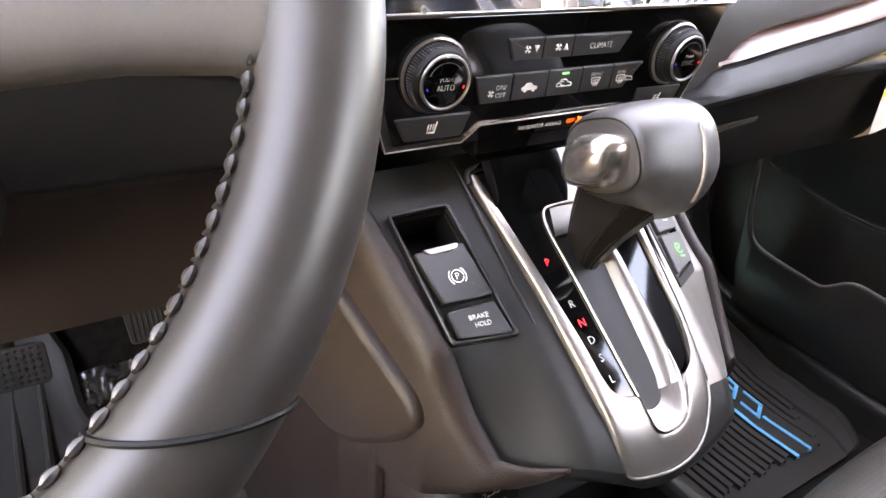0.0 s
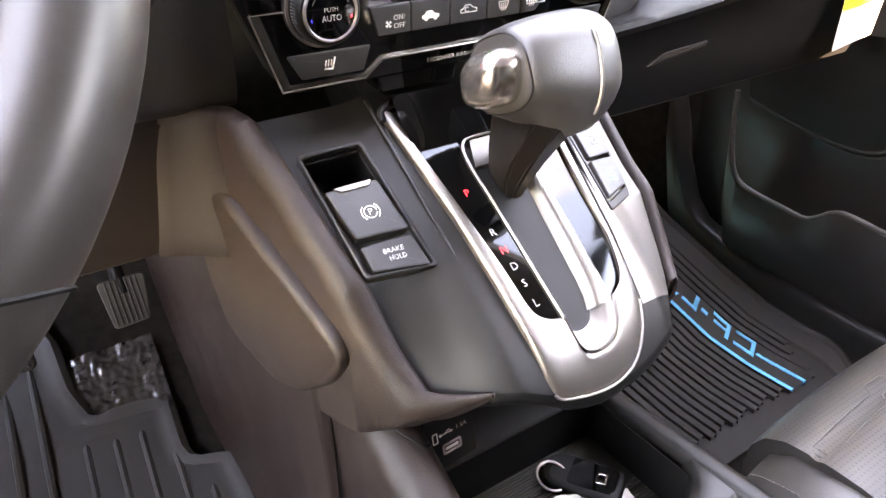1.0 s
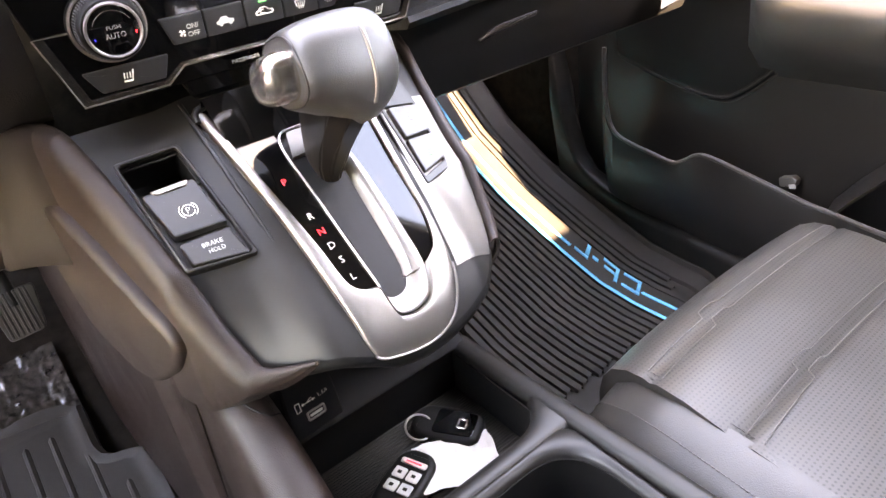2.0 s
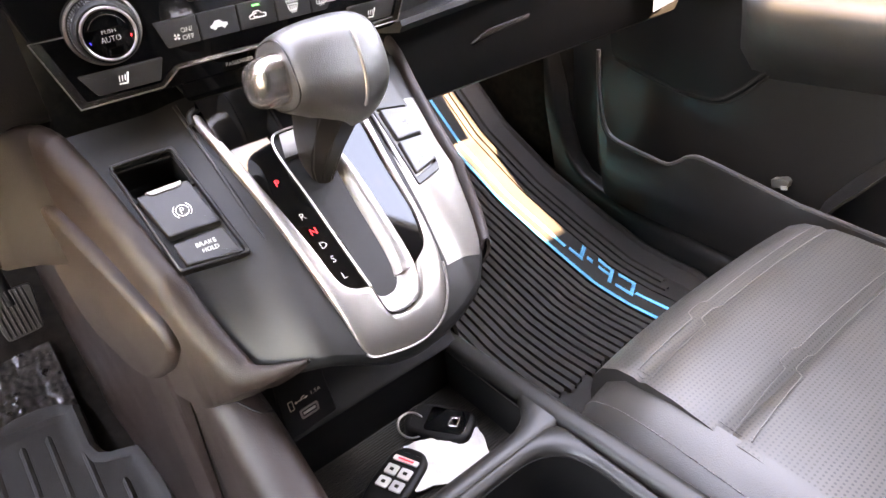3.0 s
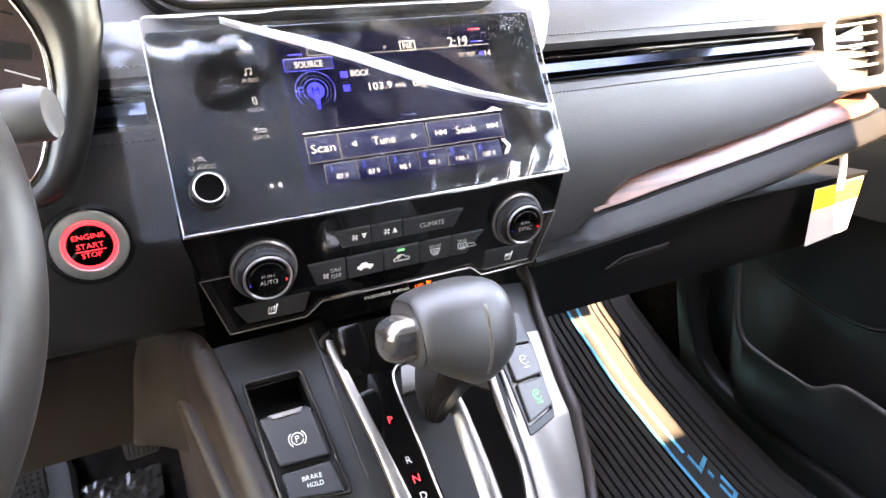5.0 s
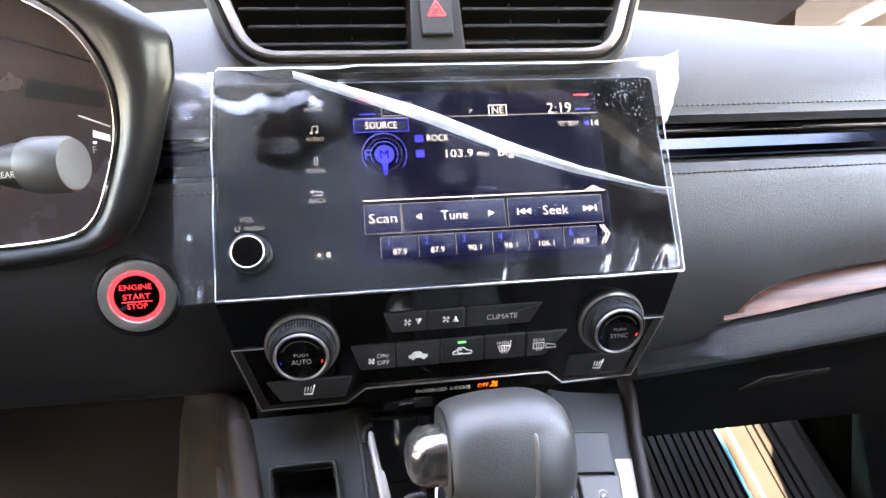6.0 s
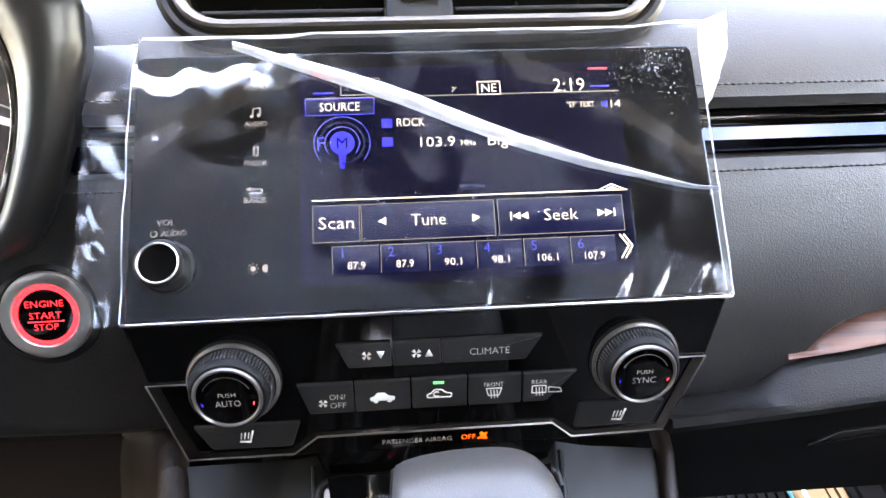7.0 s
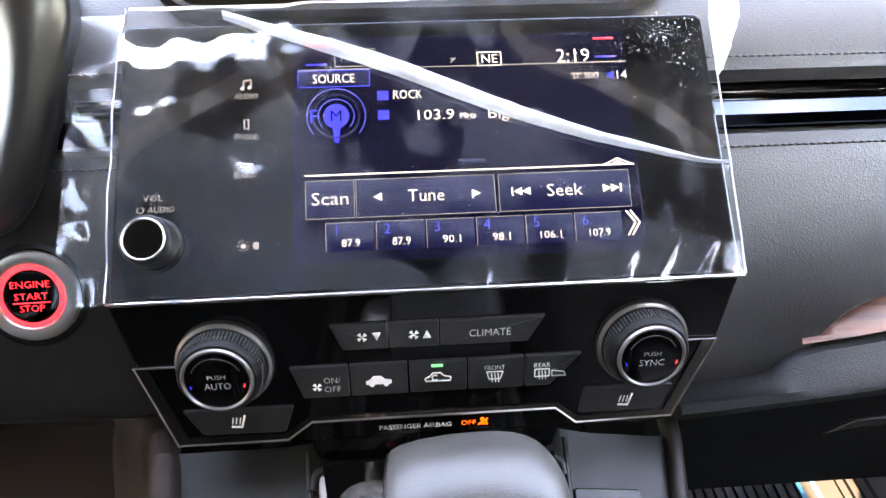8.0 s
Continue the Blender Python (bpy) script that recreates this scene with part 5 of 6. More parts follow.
    part("bright_edge", tube([(u * 1.010, v * 1.006, -console_drop(u, v) - 3.0 * min(1.0, max(0.0, (-95 - v) / 35))) for u, v in low_edge], 0.0010, 8, MG), SILVER, t)
    for outline in ([(-54, 39), (-45, -10), (-35.5, -84), (-30.5, -95.5), (-15.5, -100.5), (-15.5, -60), (-20, 0), (-22, 39)], [(23, 39), (24, 0), (24.5, -60), (20, -94), (25, -101), (37, -96.5), (47, -66), (50.5, -9), (55, 39)]):
        part("gate_plate", prism(MG, outline, -8, -0.6), GLOSS, t, "piano black gate plate")
    part("gate_plate", loft([[(u * k, v, h) for u in np.linspace(-1, 1, 9)] for v, k, h in ((39.5, 54.5, -4), (39.5, 54.5, -0.2), (41, 55, 0.4), (58, 57.5, 6.5), (76, 60, 15.0), (76, 60, -4))], MG), GLOSS, t, "piano black upper gate plate")
    part("dark_chrome_bar", tube(smooth_path([(-66, 68, 0), (-64.5, 75, 1.5), (-58, 77.5, 3), (-40, 78, 4), (40, 78, 4), (58, 77.5, 3), (64.5, 75, 1.5), (66, 68, 0)], 6), 0.0026, 10, MG), PLASTIC, t, "dark rim over the gate")
    # the slot with its sliding cover, silver divider and chrome line
    rows = []
    for v, a, b, h in ((37, -12, 12, -2.5), (30, -19, 16, -2.5), (10, -20.5, 14, -3.2), (-10, -19.5, 10.5, -4.0), (-35, -18.8, 9, -5.0), (-60, -17.6, 8.4, -6.4), (-80, -16.6, 7.4, -8.0), (-95, -15.6, 5.6, -10.5), (-103, -13.5, 2.5, -13), (-108, -9.5, -3, -16)):
        rows.append([(a + (b - a) * f, v, h - 5.5 * (2 * f - 1) ** 2 - 0.5) for f in np.linspace(0, 1, 15)])
    part("slide_cover", loft(rows, MG), COVER, t, "dark satin sliding cover round the lever", sharp=60)
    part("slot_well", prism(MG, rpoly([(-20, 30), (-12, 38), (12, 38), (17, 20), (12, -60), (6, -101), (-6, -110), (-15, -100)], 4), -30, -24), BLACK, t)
    part("inner_step", loft([[(-13, 38.5, -0.5), (13, 38.5, -0.5)], [(-13, 37.5, -0.2), (13, 37.5, -0.2)], [(-18.5, 17.5, -0.6), (15, 17.5, -0.6)], [(-18.5, 16.5, -3.5), (15, 16.5, -3.5)]], MG), PALETRIM, t, "grey step before the lever")
    part("chrome_line", tube(smooth_path([(22, 6, 0.6), (19, 28, 0.6), (15, 37, 0.6), (8, 39.6, 0.6), (-10, 39.8, 0.6), (-17.5, 38, 0.6), (-21.6, 31, 0.6), (-22.2, 16, 0.6), (-20.2, -12, 0.6), (-18.4, -50, 0.6), (-16.6, -84, 0.6), (-15.6, -100, 0.6)], 6), 0.0009, 8, MG), RING, t, "bright line round the shift slot")
    rows = []
    for v, a, b in ((38, 14, 22), (20, 14, 22.5), (5, 12, 24), (-10, 10.5, 25.5), (-35, 9, 26), (-60, 8.2, 26), (-80, 7.4, 25.5), (-92, 6, 25), (-101, 3, 23.5)):
        k = 1.0 if v > -75 else 0.85 if v > -85 else 0.55 if v > -95 else 0.1
        rows.append([(a, v, -14), (a + 0.3, v, -9), (a + 2.5, v, -4.0), (a + (b - a) * 0.38, v, 0.6 * k), (a + (b - a) * 0.52, v, 2.4 * k), (b - 3, v, 2.6 * k), (b - 0.7, v, 1.4 * k), (b, v, -3)])
    part("divider", loft(rows, MG), SILVER, t, "silver divider beside the shift slot", sharp=60)
    for s, u, v, m in (("P", -34.2, 0.9, RED), ("R", -31.0, -30.7, WHITE), ("N", -30.1, -44.5, RED), ("D", -29.0, -56.9, WHITE), ("S", -28.3, -69.5, WHITE), ("L", -27.6, -83.8, WHITE)):
        lettering(MG, s, u, v, 5.3, m, t, h=-0.3)
    # left switch panel: pocket, parking brake switch, hold button
    pad = rpoly([(-129.5, 60), (-85, 60), (-74.5, -38.5), (-121.5, -32)], 3)
    M2 = MG @ Matrix.Translation((0, 0, -6))
    part("switch_frame", ring(M2, pad, rpoly([(-127.5, 57.5), (-87, 57.5), (-77.5, -35.8), (-119.5, -29.8)], 3), -14, 3.0, 0.8), PLASTIC, t)
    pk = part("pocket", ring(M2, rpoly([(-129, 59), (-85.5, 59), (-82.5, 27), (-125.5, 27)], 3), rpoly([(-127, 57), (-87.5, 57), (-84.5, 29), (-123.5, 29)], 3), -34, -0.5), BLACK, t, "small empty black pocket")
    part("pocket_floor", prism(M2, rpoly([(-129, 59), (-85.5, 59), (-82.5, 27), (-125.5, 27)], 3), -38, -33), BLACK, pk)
    e = part("parking_brake_switch", prism(M2, rpoly([(-123.5, 29.5), (-88, 29.5), (-82, -9.5), (-117.5, -7)], 2.5), -2, 5.2, 1.6), KEY, t, "grey parking brake lever switch")
    part("lip", prism(M2, rpoly([(-118, 29.8), (-92, 29.8), (-94, 25.5), (-114, 25.5)], 1.5), 4.6, 6.4, 0.8), SILVER, e)
    shapes(M2, strokes(arc(-101.5, 8, 4.2, 0, 345, 20), 0.6) + strokes(arc(-101.5, 8, 6, 130, 230, 8), 0.6) + strokes(arc(-101.5, 8, 6, -50, 50, 8), 0.6), WHITE, e, h0=5.2, h1=5.5)
    lettering(M2, "P", -101.5, 8, 4.6, WHITE, e, h=5.5)
    b = part("hold_button", prism(M2, rpoly([(-117.5, -12.2), (-83.5, -13.2), (-79.5, -36.5), (-116, -30)], 2.5), -2, 4.6, 1.4), KEY, t)
    lettering(M2, "BRAKE", -98.5, -20.0, 3.2, WHITE, b, 13.5, h=4.9, turn=-4)
    lettering(M2, "HOLD", -97.5, -25.2, 3.2, WHITE, b, 11, h=4.9, turn=-4)
    # right switches, on the part that falls away to the passenger
    M3 = MG @ Matrix.Translation((68, 0, -6)) @ Matrix.Rotation(math.atan(0.30), 4, "Y") @ Matrix.Translation((-68, 0, 0))
    part("switch_frame", ring(M3, rpoly([(70.5, 62), (112, 62), (100, -34), (66, -44)], 3), rpoly([(73, 33), (110.5, 33), (101.5, -26), (68.5, -36.5)], 3), -14, 2.6, 0.8), PLASTIC, t)
    for pts, m, u, v in (([(75.5, 31), (109, 31), (105, 3.5), (74, 0.2)], WHITE, 91.5, 17), ([(73.3, -2), (105.5, 0.8), (100.5, -24.5), (70, -34)], GREEN, 88.5, -14)):
        b = part("mode_button", prism(M3, rpoly(pts, 2.2), -2, 4.6, 1.3), LIGHTKEY, t)
        shapes(M3, strokes(arc(u, v, 4.0, 30, 330, 14), 0.6) + [line((u - 3, v - 6.5), (u + 3, v - 6.5), 1.2), line((u - 1.5, v), (u + 1.5, v + 1), 1.2)], m, b, h0=4.6, h1=4.9)
    # pale satin skin laid over the panel on the passenger's side; window glare is in its colour
    rows = []
    for v in np.linspace(44, -112, 50):
        w = half(v, 1)
        u0 = lerp(v, [(-112, 46), (-60, 55), (76, 68)]) + 2.0
        rows.append([(u0 + (w - 1.5 - u0) * k, v, -console_drop(u0 + (w - 1.5 - u0) * k, v) - 3.2) for k in np.linspace(0, 1, 24)])
    part("glare_skin", thick(loft(rows, MG), 0.0008), PALETRIM, t, "pale skin beside the mode buttons, window glare in its colour", sharp=60)
    # crease lines beside the gate
    for s in (-1, 1):
        part("crease", tube([(s * 70, 88, -1), (s * 66, 30, -2.5), (s * 62, -30, -4.5), (s * 60, -66, -8)], [0.0016, 0.0016, 0.0012, 0.0004], 8, MG), PLASTIC, t)
    return t


build_console()


def build_tray():
    t = thing("storage_tray", "dark plastic console tray with a cup holder", "tray", (0, -0.1, 0.25))
    part("tray_floor", prism(WORLD, rrect(-0.091, -0.152, 0.088, -0.012, 0.015), 0.235, 0.2495, 0.001), LINER, t, "grey rubber liner with fine ribs")
    for i in range(44):
        y = -0.0165 - 0.003 * i
        part("liner_rib", prism(WORLD, [(-0.086, y - 0.0009), (0.084, y - 0.0009), (0.084, y + 0.0009), (-0.086, y + 0.0009)], 0.2492, 0.2503), LINER, t)
    M = plane_frame((-0.067, -0.0205, 0.332), (0, 0.10, 1), (0.06, -1, 0.10)) @ MM
    u = part("usb_panel", prism(M, rpoly([(-24, -26), (26, -26), (24, 36), (-20, 40)], 4), -6, 3, 1.5), BLACK, t, "black panel with a charging port")
    part("port", ring(M, rrect(-7, -12, 11, -2, 2.5), rrect(-5.2, -10.2, 9.2, -3.8, 1), 0, 4.2, 0.4), SILVER, u)
    part("tongue", prism(M, rrect(-4, -8.4, 8, -6.0, 0.4), 0, 3.4), PAPER, u)
    shapes(M, strokes([(-14, 2), (-10, 2), (-10, 11), (-14, 11)], 0.8, True) + strokes([(-6, 7), (2, 7)], 0.8) + strokes([(-3, 7), (0, 9.4), (2, 9.4)], 0.7) + [[(2, 5.6), (5, 7), (2, 8.4)], arc(-7, 7, 1.3, 0, 340, 8)], WHITE, u, h0=3, h1=3.2)
    lettering(M, "1.5A", 13, 8, 3.8, WHITE, u, 9.5, h=3.3)
    # rails and the bridge before the cup holder
    rows = []
    for y in np.linspace(0.05, -0.75, 48):
        x = 0.086 + 0.006 * math.sin(min(1.5, max(0, -y - 0.06) * 6))
        z = 0.307 + 0.010 * max(0, min(1, (-y - 0.05) / 0.4))
        rows.append([(x, y, z - 0.012), (x, y, z - 0.006), (x + 0.0015, y, z - 0.0018), (x + 0.005, y, z), (x + 0.011, y, z + 0.0003), (x + 0.0165, y, z - 0.001), (x + 0.0195, y, z - 0.0045), (x + 0.0215, y, z - 0.012), (x + 0.024, y, z - 0.05), (x + 0.026, y, 0.10), (x + 0.030, y, 0.0)])
    part("rail", thick(loft(rows), 0.002), PLASTIC, t, "smooth charcoal side rail", sharp=60)
    part("tray_wall", thick(loft([[(0.083, y, 0.235), (0.0845, y, 0.27), (0.0848, y, 0.2955)] for y in np.linspace(0.02, -0.16, 12)]), 0.001), DARK, t, "dark inner wall of the tray")
    crest = [(-0.75, 0.316), (-0.30, 0.318), (-0.20, 0.328), (-0.14, 0.354), (-0.10, 0.379), (-0.07, 0.394), (-0.045, 0.403), (-0.02, 0.407), (0.0, 0.407), (0.014, 0.406), (0.020, 0.397), (0.021, 0.35)]
    rows = []
    for p in smooth_path([(y, z, 0) for y, z in crest], 6):
        y, z = p.x, p.y
        c = -0.004 * min(1.0, max(0.0, (y + 0.03) / 0.044))
        rows.append([(-0.090, y, 0.236), (-0.098, y, z - 0.035), (-0.1025, y, z - 0.014), (-0.106, y, z - 0.005), (-0.111, y, z - 0.0008), (-0.118, y, z), (-0.126 + 0.3 * c, y, z - 0.0012), (-0.133 + 0.55 * c, y, z - 0.006), (-0.138 + 0.8 * c, y, z - 0.014), (-0.141 + c, y, z - 0.030), (-0.145 + c, y, z * 0.6), (-0.154 + c, y, z * 0.25), (-0.162 + c, y, 0.0)])
    part("side_cheek", thick(loft(rows), 0.002), SIDE, t, "rounded dark cheek beside the tray", sharp=70)
    part("split_line", tube(smooth_path([(-0.1015, -0.065, 0.381), (-0.105, -0.071, 0.3885), (-0.111, -0.073, 0.3925), (-0.119, -0.062, 0.3975), (-0.126, -0.045, 0.4025)], 6), 0.0007, 6), BLACK, t)
    rows = []
    for x in np.linspace(-0.094, 0.090, 33):
        k = (x / 0.09) ** 2
        y0, y1 = -0.150 + 0.030 * k ** 3, -0.172
        rows.append([(x, y0, 0.245), (x, y0 - 0.001, 0.292), (x, y0 - 0.002, 0.300), (x, y0 - 0.005, 0.3055), (x, y0 - 0.010, 0.307), (x, y1 + 0.006, 0.307), (x, y1 + 0.002, 0.305), (x, y1, 0.300), (x, y1 - 0.003, 0.18)])
    part("bridge", thick(loft(rows), 0.002), PLASTIC, t, sharp=60)
    out = rrect(-0.098, -0.36, 0.092, -0.165, 0.02, 12)
    inn = rrect(-0.076, -0.345, 0.080, -0.178, 0.05, 12)
    h = part("cup_holder", ring(WORLD, out, inn, 0.17, 0.306, 0.005), PLASTIC, t, "deep dark cup holder", sharp=60)
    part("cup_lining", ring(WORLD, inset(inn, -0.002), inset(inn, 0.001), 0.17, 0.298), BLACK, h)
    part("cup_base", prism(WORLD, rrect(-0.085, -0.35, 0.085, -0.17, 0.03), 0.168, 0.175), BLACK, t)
    return t


build_tray()


def build_lever():
    t = thing("gear_lever", "black leather gear lever with a silver release button", "gear lever", (-0.004, -0.03, 0.53))

    def squared(a, p):
        c, q = math.cos(a), math.sin(a)
        return math.copysign(abs(c) ** p, c), math.copysign(abs(q) ** p, q)

    # stem: a faceted blade, wide at the top and tucked in at the foot
    rows = []
    for c, wx, wy in (((0.001, -0.017, 0.516), 0.0075, 0.0085), ((0.0015, -0.0175, 0.527), 0.0095, 0.011), ((0.0025, -0.019, 0.537), 0.0125, 0.015), ((0.0045, -0.0235, 0.552), 0.0145, 0.0195), ((0.0075, -0.030, 0.568), 0.0165, 0.0245), ((0.011, -0.037, 0.584), 0.019, 0.029), ((0.013, -0.041, 0.598), 0.020, 0.030)):
        row = []
        for fx, fy in ((-0.55, 1.0), (0.55, 1.0), (0.92, 0.72), (1.0, 0.2), (0.92, -0.72), (0.5, -1.0), (-0.35, -1.0), (-0.9, -0.62), (-1.0, -0.05), (-0.92, 0.7)):
            row.append((c[0] + wx * fx, c[1] + wy * fy, c[2] + 0.3 * wy * fy))
        rows.append(row)
    bm = loft(rows, closed=True, caps=True)
    bmesh.ops.bevel(bm, geom=[e for e in bm.edges if abs((e.verts[0].co - e.verts[1].co).normalized().z) > 0.5], offset=0.0016, segments=2, affect="EDGES")
    part("stem", bm, STEM, t, "glossy black faceted stem", sharp=24)
    part("stem_seam", tube(smooth_path([(0.0090, -0.0300, 0.5335), (0.0135, -0.0385, 0.549), (0.0165, -0.0500, 0.566), (0.0215, -0.0590, 0.580)], 5), 0.0005, 6), SATIN, t)
    foot = plane_frame((0.001, -0.0165, 0.5245), (0, 0.87, 0.5), (0, -0.5, 0.87)) @ MM
    part("collar", lathe(foot, [(11.5, -8), (11.5, 0.5), (10.8, 1.6), (9.6, 1.6), (8.8, 0.6), (8.8, -8)], 32), DARK, t)
    part("neck", lathe(foot, [(7.6, -8), (7.6, 4), (8.2, 6), (8.2, 8), (7.0, 9), (0, 9)], 32), STEM, t)

    # grip: a squared mallet lying across the car, its skirt deepest beyond the seam
    DEEP = [(-0.0225, 0.0195), (-0.012, 0.0225), (0.0, 0.0285), (0.012, 0.0375), (0.022, 0.0385), (0.034, 0.034), (0.046, 0.028), (0.052, 0.024)]

    def grip_point(x, k, a, grow=0.0):
        c, q = squared(a, 0.70 if a < math.pi else 0.86)
        y = (0.039 * k + grow) * c
        z = ((0.0345 if q > 0 else lerp(x, DEEP)) * k + grow) * q
        return (x - 0.0015, -0.0465 + y * 0.94 + 0.30 * z, 0.604 + z * 0.97 - 0.28 * y)

    rows = []
    for x, k in ((-0.0225, 0.0), (-0.0225, 0.70), (-0.0222, 0.79), (-0.0205, 0.855), (-0.0165, 0.905), (-0.008, 0.955), (0.004, 0.99), (0.016, 1.0), (0.025, 0.995), (0.032, 0.97), (0.0368, 0.93), (0.0408, 0.87), (0.0440, 0.78), (0.0462, 0.66), (0.0476, 0.48), (0.0483, 0.25), (0.0484, 0.0)):
        rows.append([grip_point(x, k, a) for a in np.linspace(0, 2 * math.pi, 56, endpoint=False)])
    part("grip", loft(rows, closed=True, caps=True), GRIP, t, "smooth black leather grip", sharp=60)
    bead = [grip_point(0.0135 + 0.008 * math.sin(a - radians(70)), 1.0, a, 0.0001) for a in np.linspace(radians(155), radians(222), 30)]
    part("seam_ridge", tube(bead, [0.0004] + [0.0013] * 28 + [0.0004], 8), SATIN, t, "raised seam across the grip")
    part("piping", tube([grip_point(-0.0218, 0.80, a, 0.0002) for a in np.linspace(0, 2 * math.pi, 40, endpoint=False)], 0.0007, 6, closed=True), STEM, t)
    rows = []
    for x, k in ((-0.019, 0.62), (-0.027, 0.62), (-0.033, 0.60), (-0.0375, 0.54), (-0.0405, 0.45), (-0.0424, 0.31), (-0.0432, 0.15), (-0.0434, 0.0)):
        ring_pts = []
        for a in np.linspace(0, 2 * math.pi, 40, endpoint=False):
            c, q = squared(a, 0.72)
            ring_pts.append((x - 0.0015, -0.0475 + 0.033 * k * c, 0.609 + 0.027 * k * q - 0.25 * 0.033 * k * c))
        rows.append(ring_pts)
    part("release_button", loft(rows, closed=True, caps=True), BUTTON, t, "polished silver thumb button", sharp=70)
    return t


build_lever()


# ---- steering wheel, cluster, stalk ----
def build_wheel():
    t = thing("steering_wheel", "black leather-wrapped steering wheel with sewn seams", "steering wheel", (-0.4005, -0.112, 0.734))
    M = plane_frame((-0.4005, -0.112, 0.734), (0, math.sin(0.4555), math.cos(0.4555)), (0, -math.cos(0.4555), math.sin(0.4555)))
    R = 0.184
    P = [(R * math.cos(a), R * math.sin(a), 0) for a in np.linspace(0, 2 * math.pi, 120, endpoint=False)]
    part("rim", tube(P, 0.0187, 28, M, closed=True), WRAP, t, "thick black leather rim")
    st = bmesh.new()
    for a in np.arange(-60, 62, 2.5):
        c, s = math.cos(radians(a)), math.sin(radians(a))
        r = R - 0.0188
        tube([(r * math.cos(radians(a + d)), r * math.sin(radians(a + d)), 0.006) for d in (0, 0.6, 1.2, 1.8)], [0.0006, 0.0016, 0.0016, 0.0006], 8, M, bm=st)
        tube([(r * c, r * s, 0.007), (r * math.cos(radians(a)), r * math.sin(radians(a)), -0.005)], 0.0006, 6, M, bm=st)
    part("stitching", st, WRAP, t, "raised stitching round the inner rim")
    # oblique joins of the wrap
    for turn in (-1, 1):
        q = []
        for b in np.linspace(0, 2 * math.pi, 36, endpoint=False):
            a, r = radians(turn * (46.4 - 4.6 * math.cos(b))), R + 0.0190 * math.cos(b)
            q.append((r * math.cos(a), r * math.sin(a), 0.0190 * math.sin(b)))
        part("seam", tube(q, 0.0009, 6, M, closed=True), BLACK, t)
    for sgn in (1, -1):
        rows = []
        for u, v0, v1, d in ((0.05, -0.052, 0.03, 0.014), (0.09, -0.050, 0.012, 0.012), (0.13, -0.048, 0.0, 0.010), (0.155, -0.050, 0.002, 0.010), (0.176, -0.062, 0.012, 0.011)):
            vm, vh = (v0 + v1) / 2, (v1 - v0) / 2
            rows.append([(sgn * u, vm + vh * math.copysign(abs(math.cos(b)) ** 0.6, math.cos(b)), d * math.copysign(abs(math.sin(b)) ** 0.6, math.sin(b))) for b in np.linspace(0, 2 * math.pi, 24, endpoint=False)])
        part("spoke", loft(rows, M, closed=True, caps=True), PALETRIM, t, "satin dark grey spoke")
    part("hub", lathe(M, [(0, 0.022), (0.05, 0.020), (0.075, 0.010), (0.085, -0.012), (0.078, -0.03), (0.06, -0.035), (0, -0.035)], 40), PAD, t, "padded black hub")
    part("column_cover", loft([[(0.062 * k * math.cos(a), 0.058 * k * math.sin(a) - 0.022 * k, h) for a in np.linspace(0, 2 * math.pi, 24, endpoint=False)] for h, k in ((-0.03, 0.9), (-0.06, 1.0), (-0.16, 1.15), (-0.24, 1.2))], M, closed=True, caps=True), DARK, t, "dark plastic column cover")
    return t


build_wheel()


def build_stalk():
    t = thing("wiper_stalk", "dark grey wiper stalk with a flat round end", "stalk", (-0.25, -0.025, 0.77))
    axis = Vector((1.0, -0.25, 0.02)).normalized()
    M = plane_frame((-0.193, -0.033, 0.773), (0, 0.1, 1), axis) @ MM
    part("rod", lathe(M, [(0, -130), (8, -130), (8, -40), (11, -30), (11.5, -4), (10.5, -0.8), (0, -0.4)], 32), PLASTIC, t)
    part("end_knob", lathe(M, [(12.6, -22), (13.4, -18), (13.4, -3), (12.2, -0.4), (10, 0.2), (0, 0.5)], 36), LIGHTKEY, t, "pale grey flat end")
    M2 = plane_frame((-0.213, -0.0412, 0.773), (0, 0.1, 1), (-0.1, -1, 0.1)) @ MM
    lettering(M2, "REAR", -6, -3, 3.0, WHITE, t, 8, h=1.5)
    return t


build_stalk()


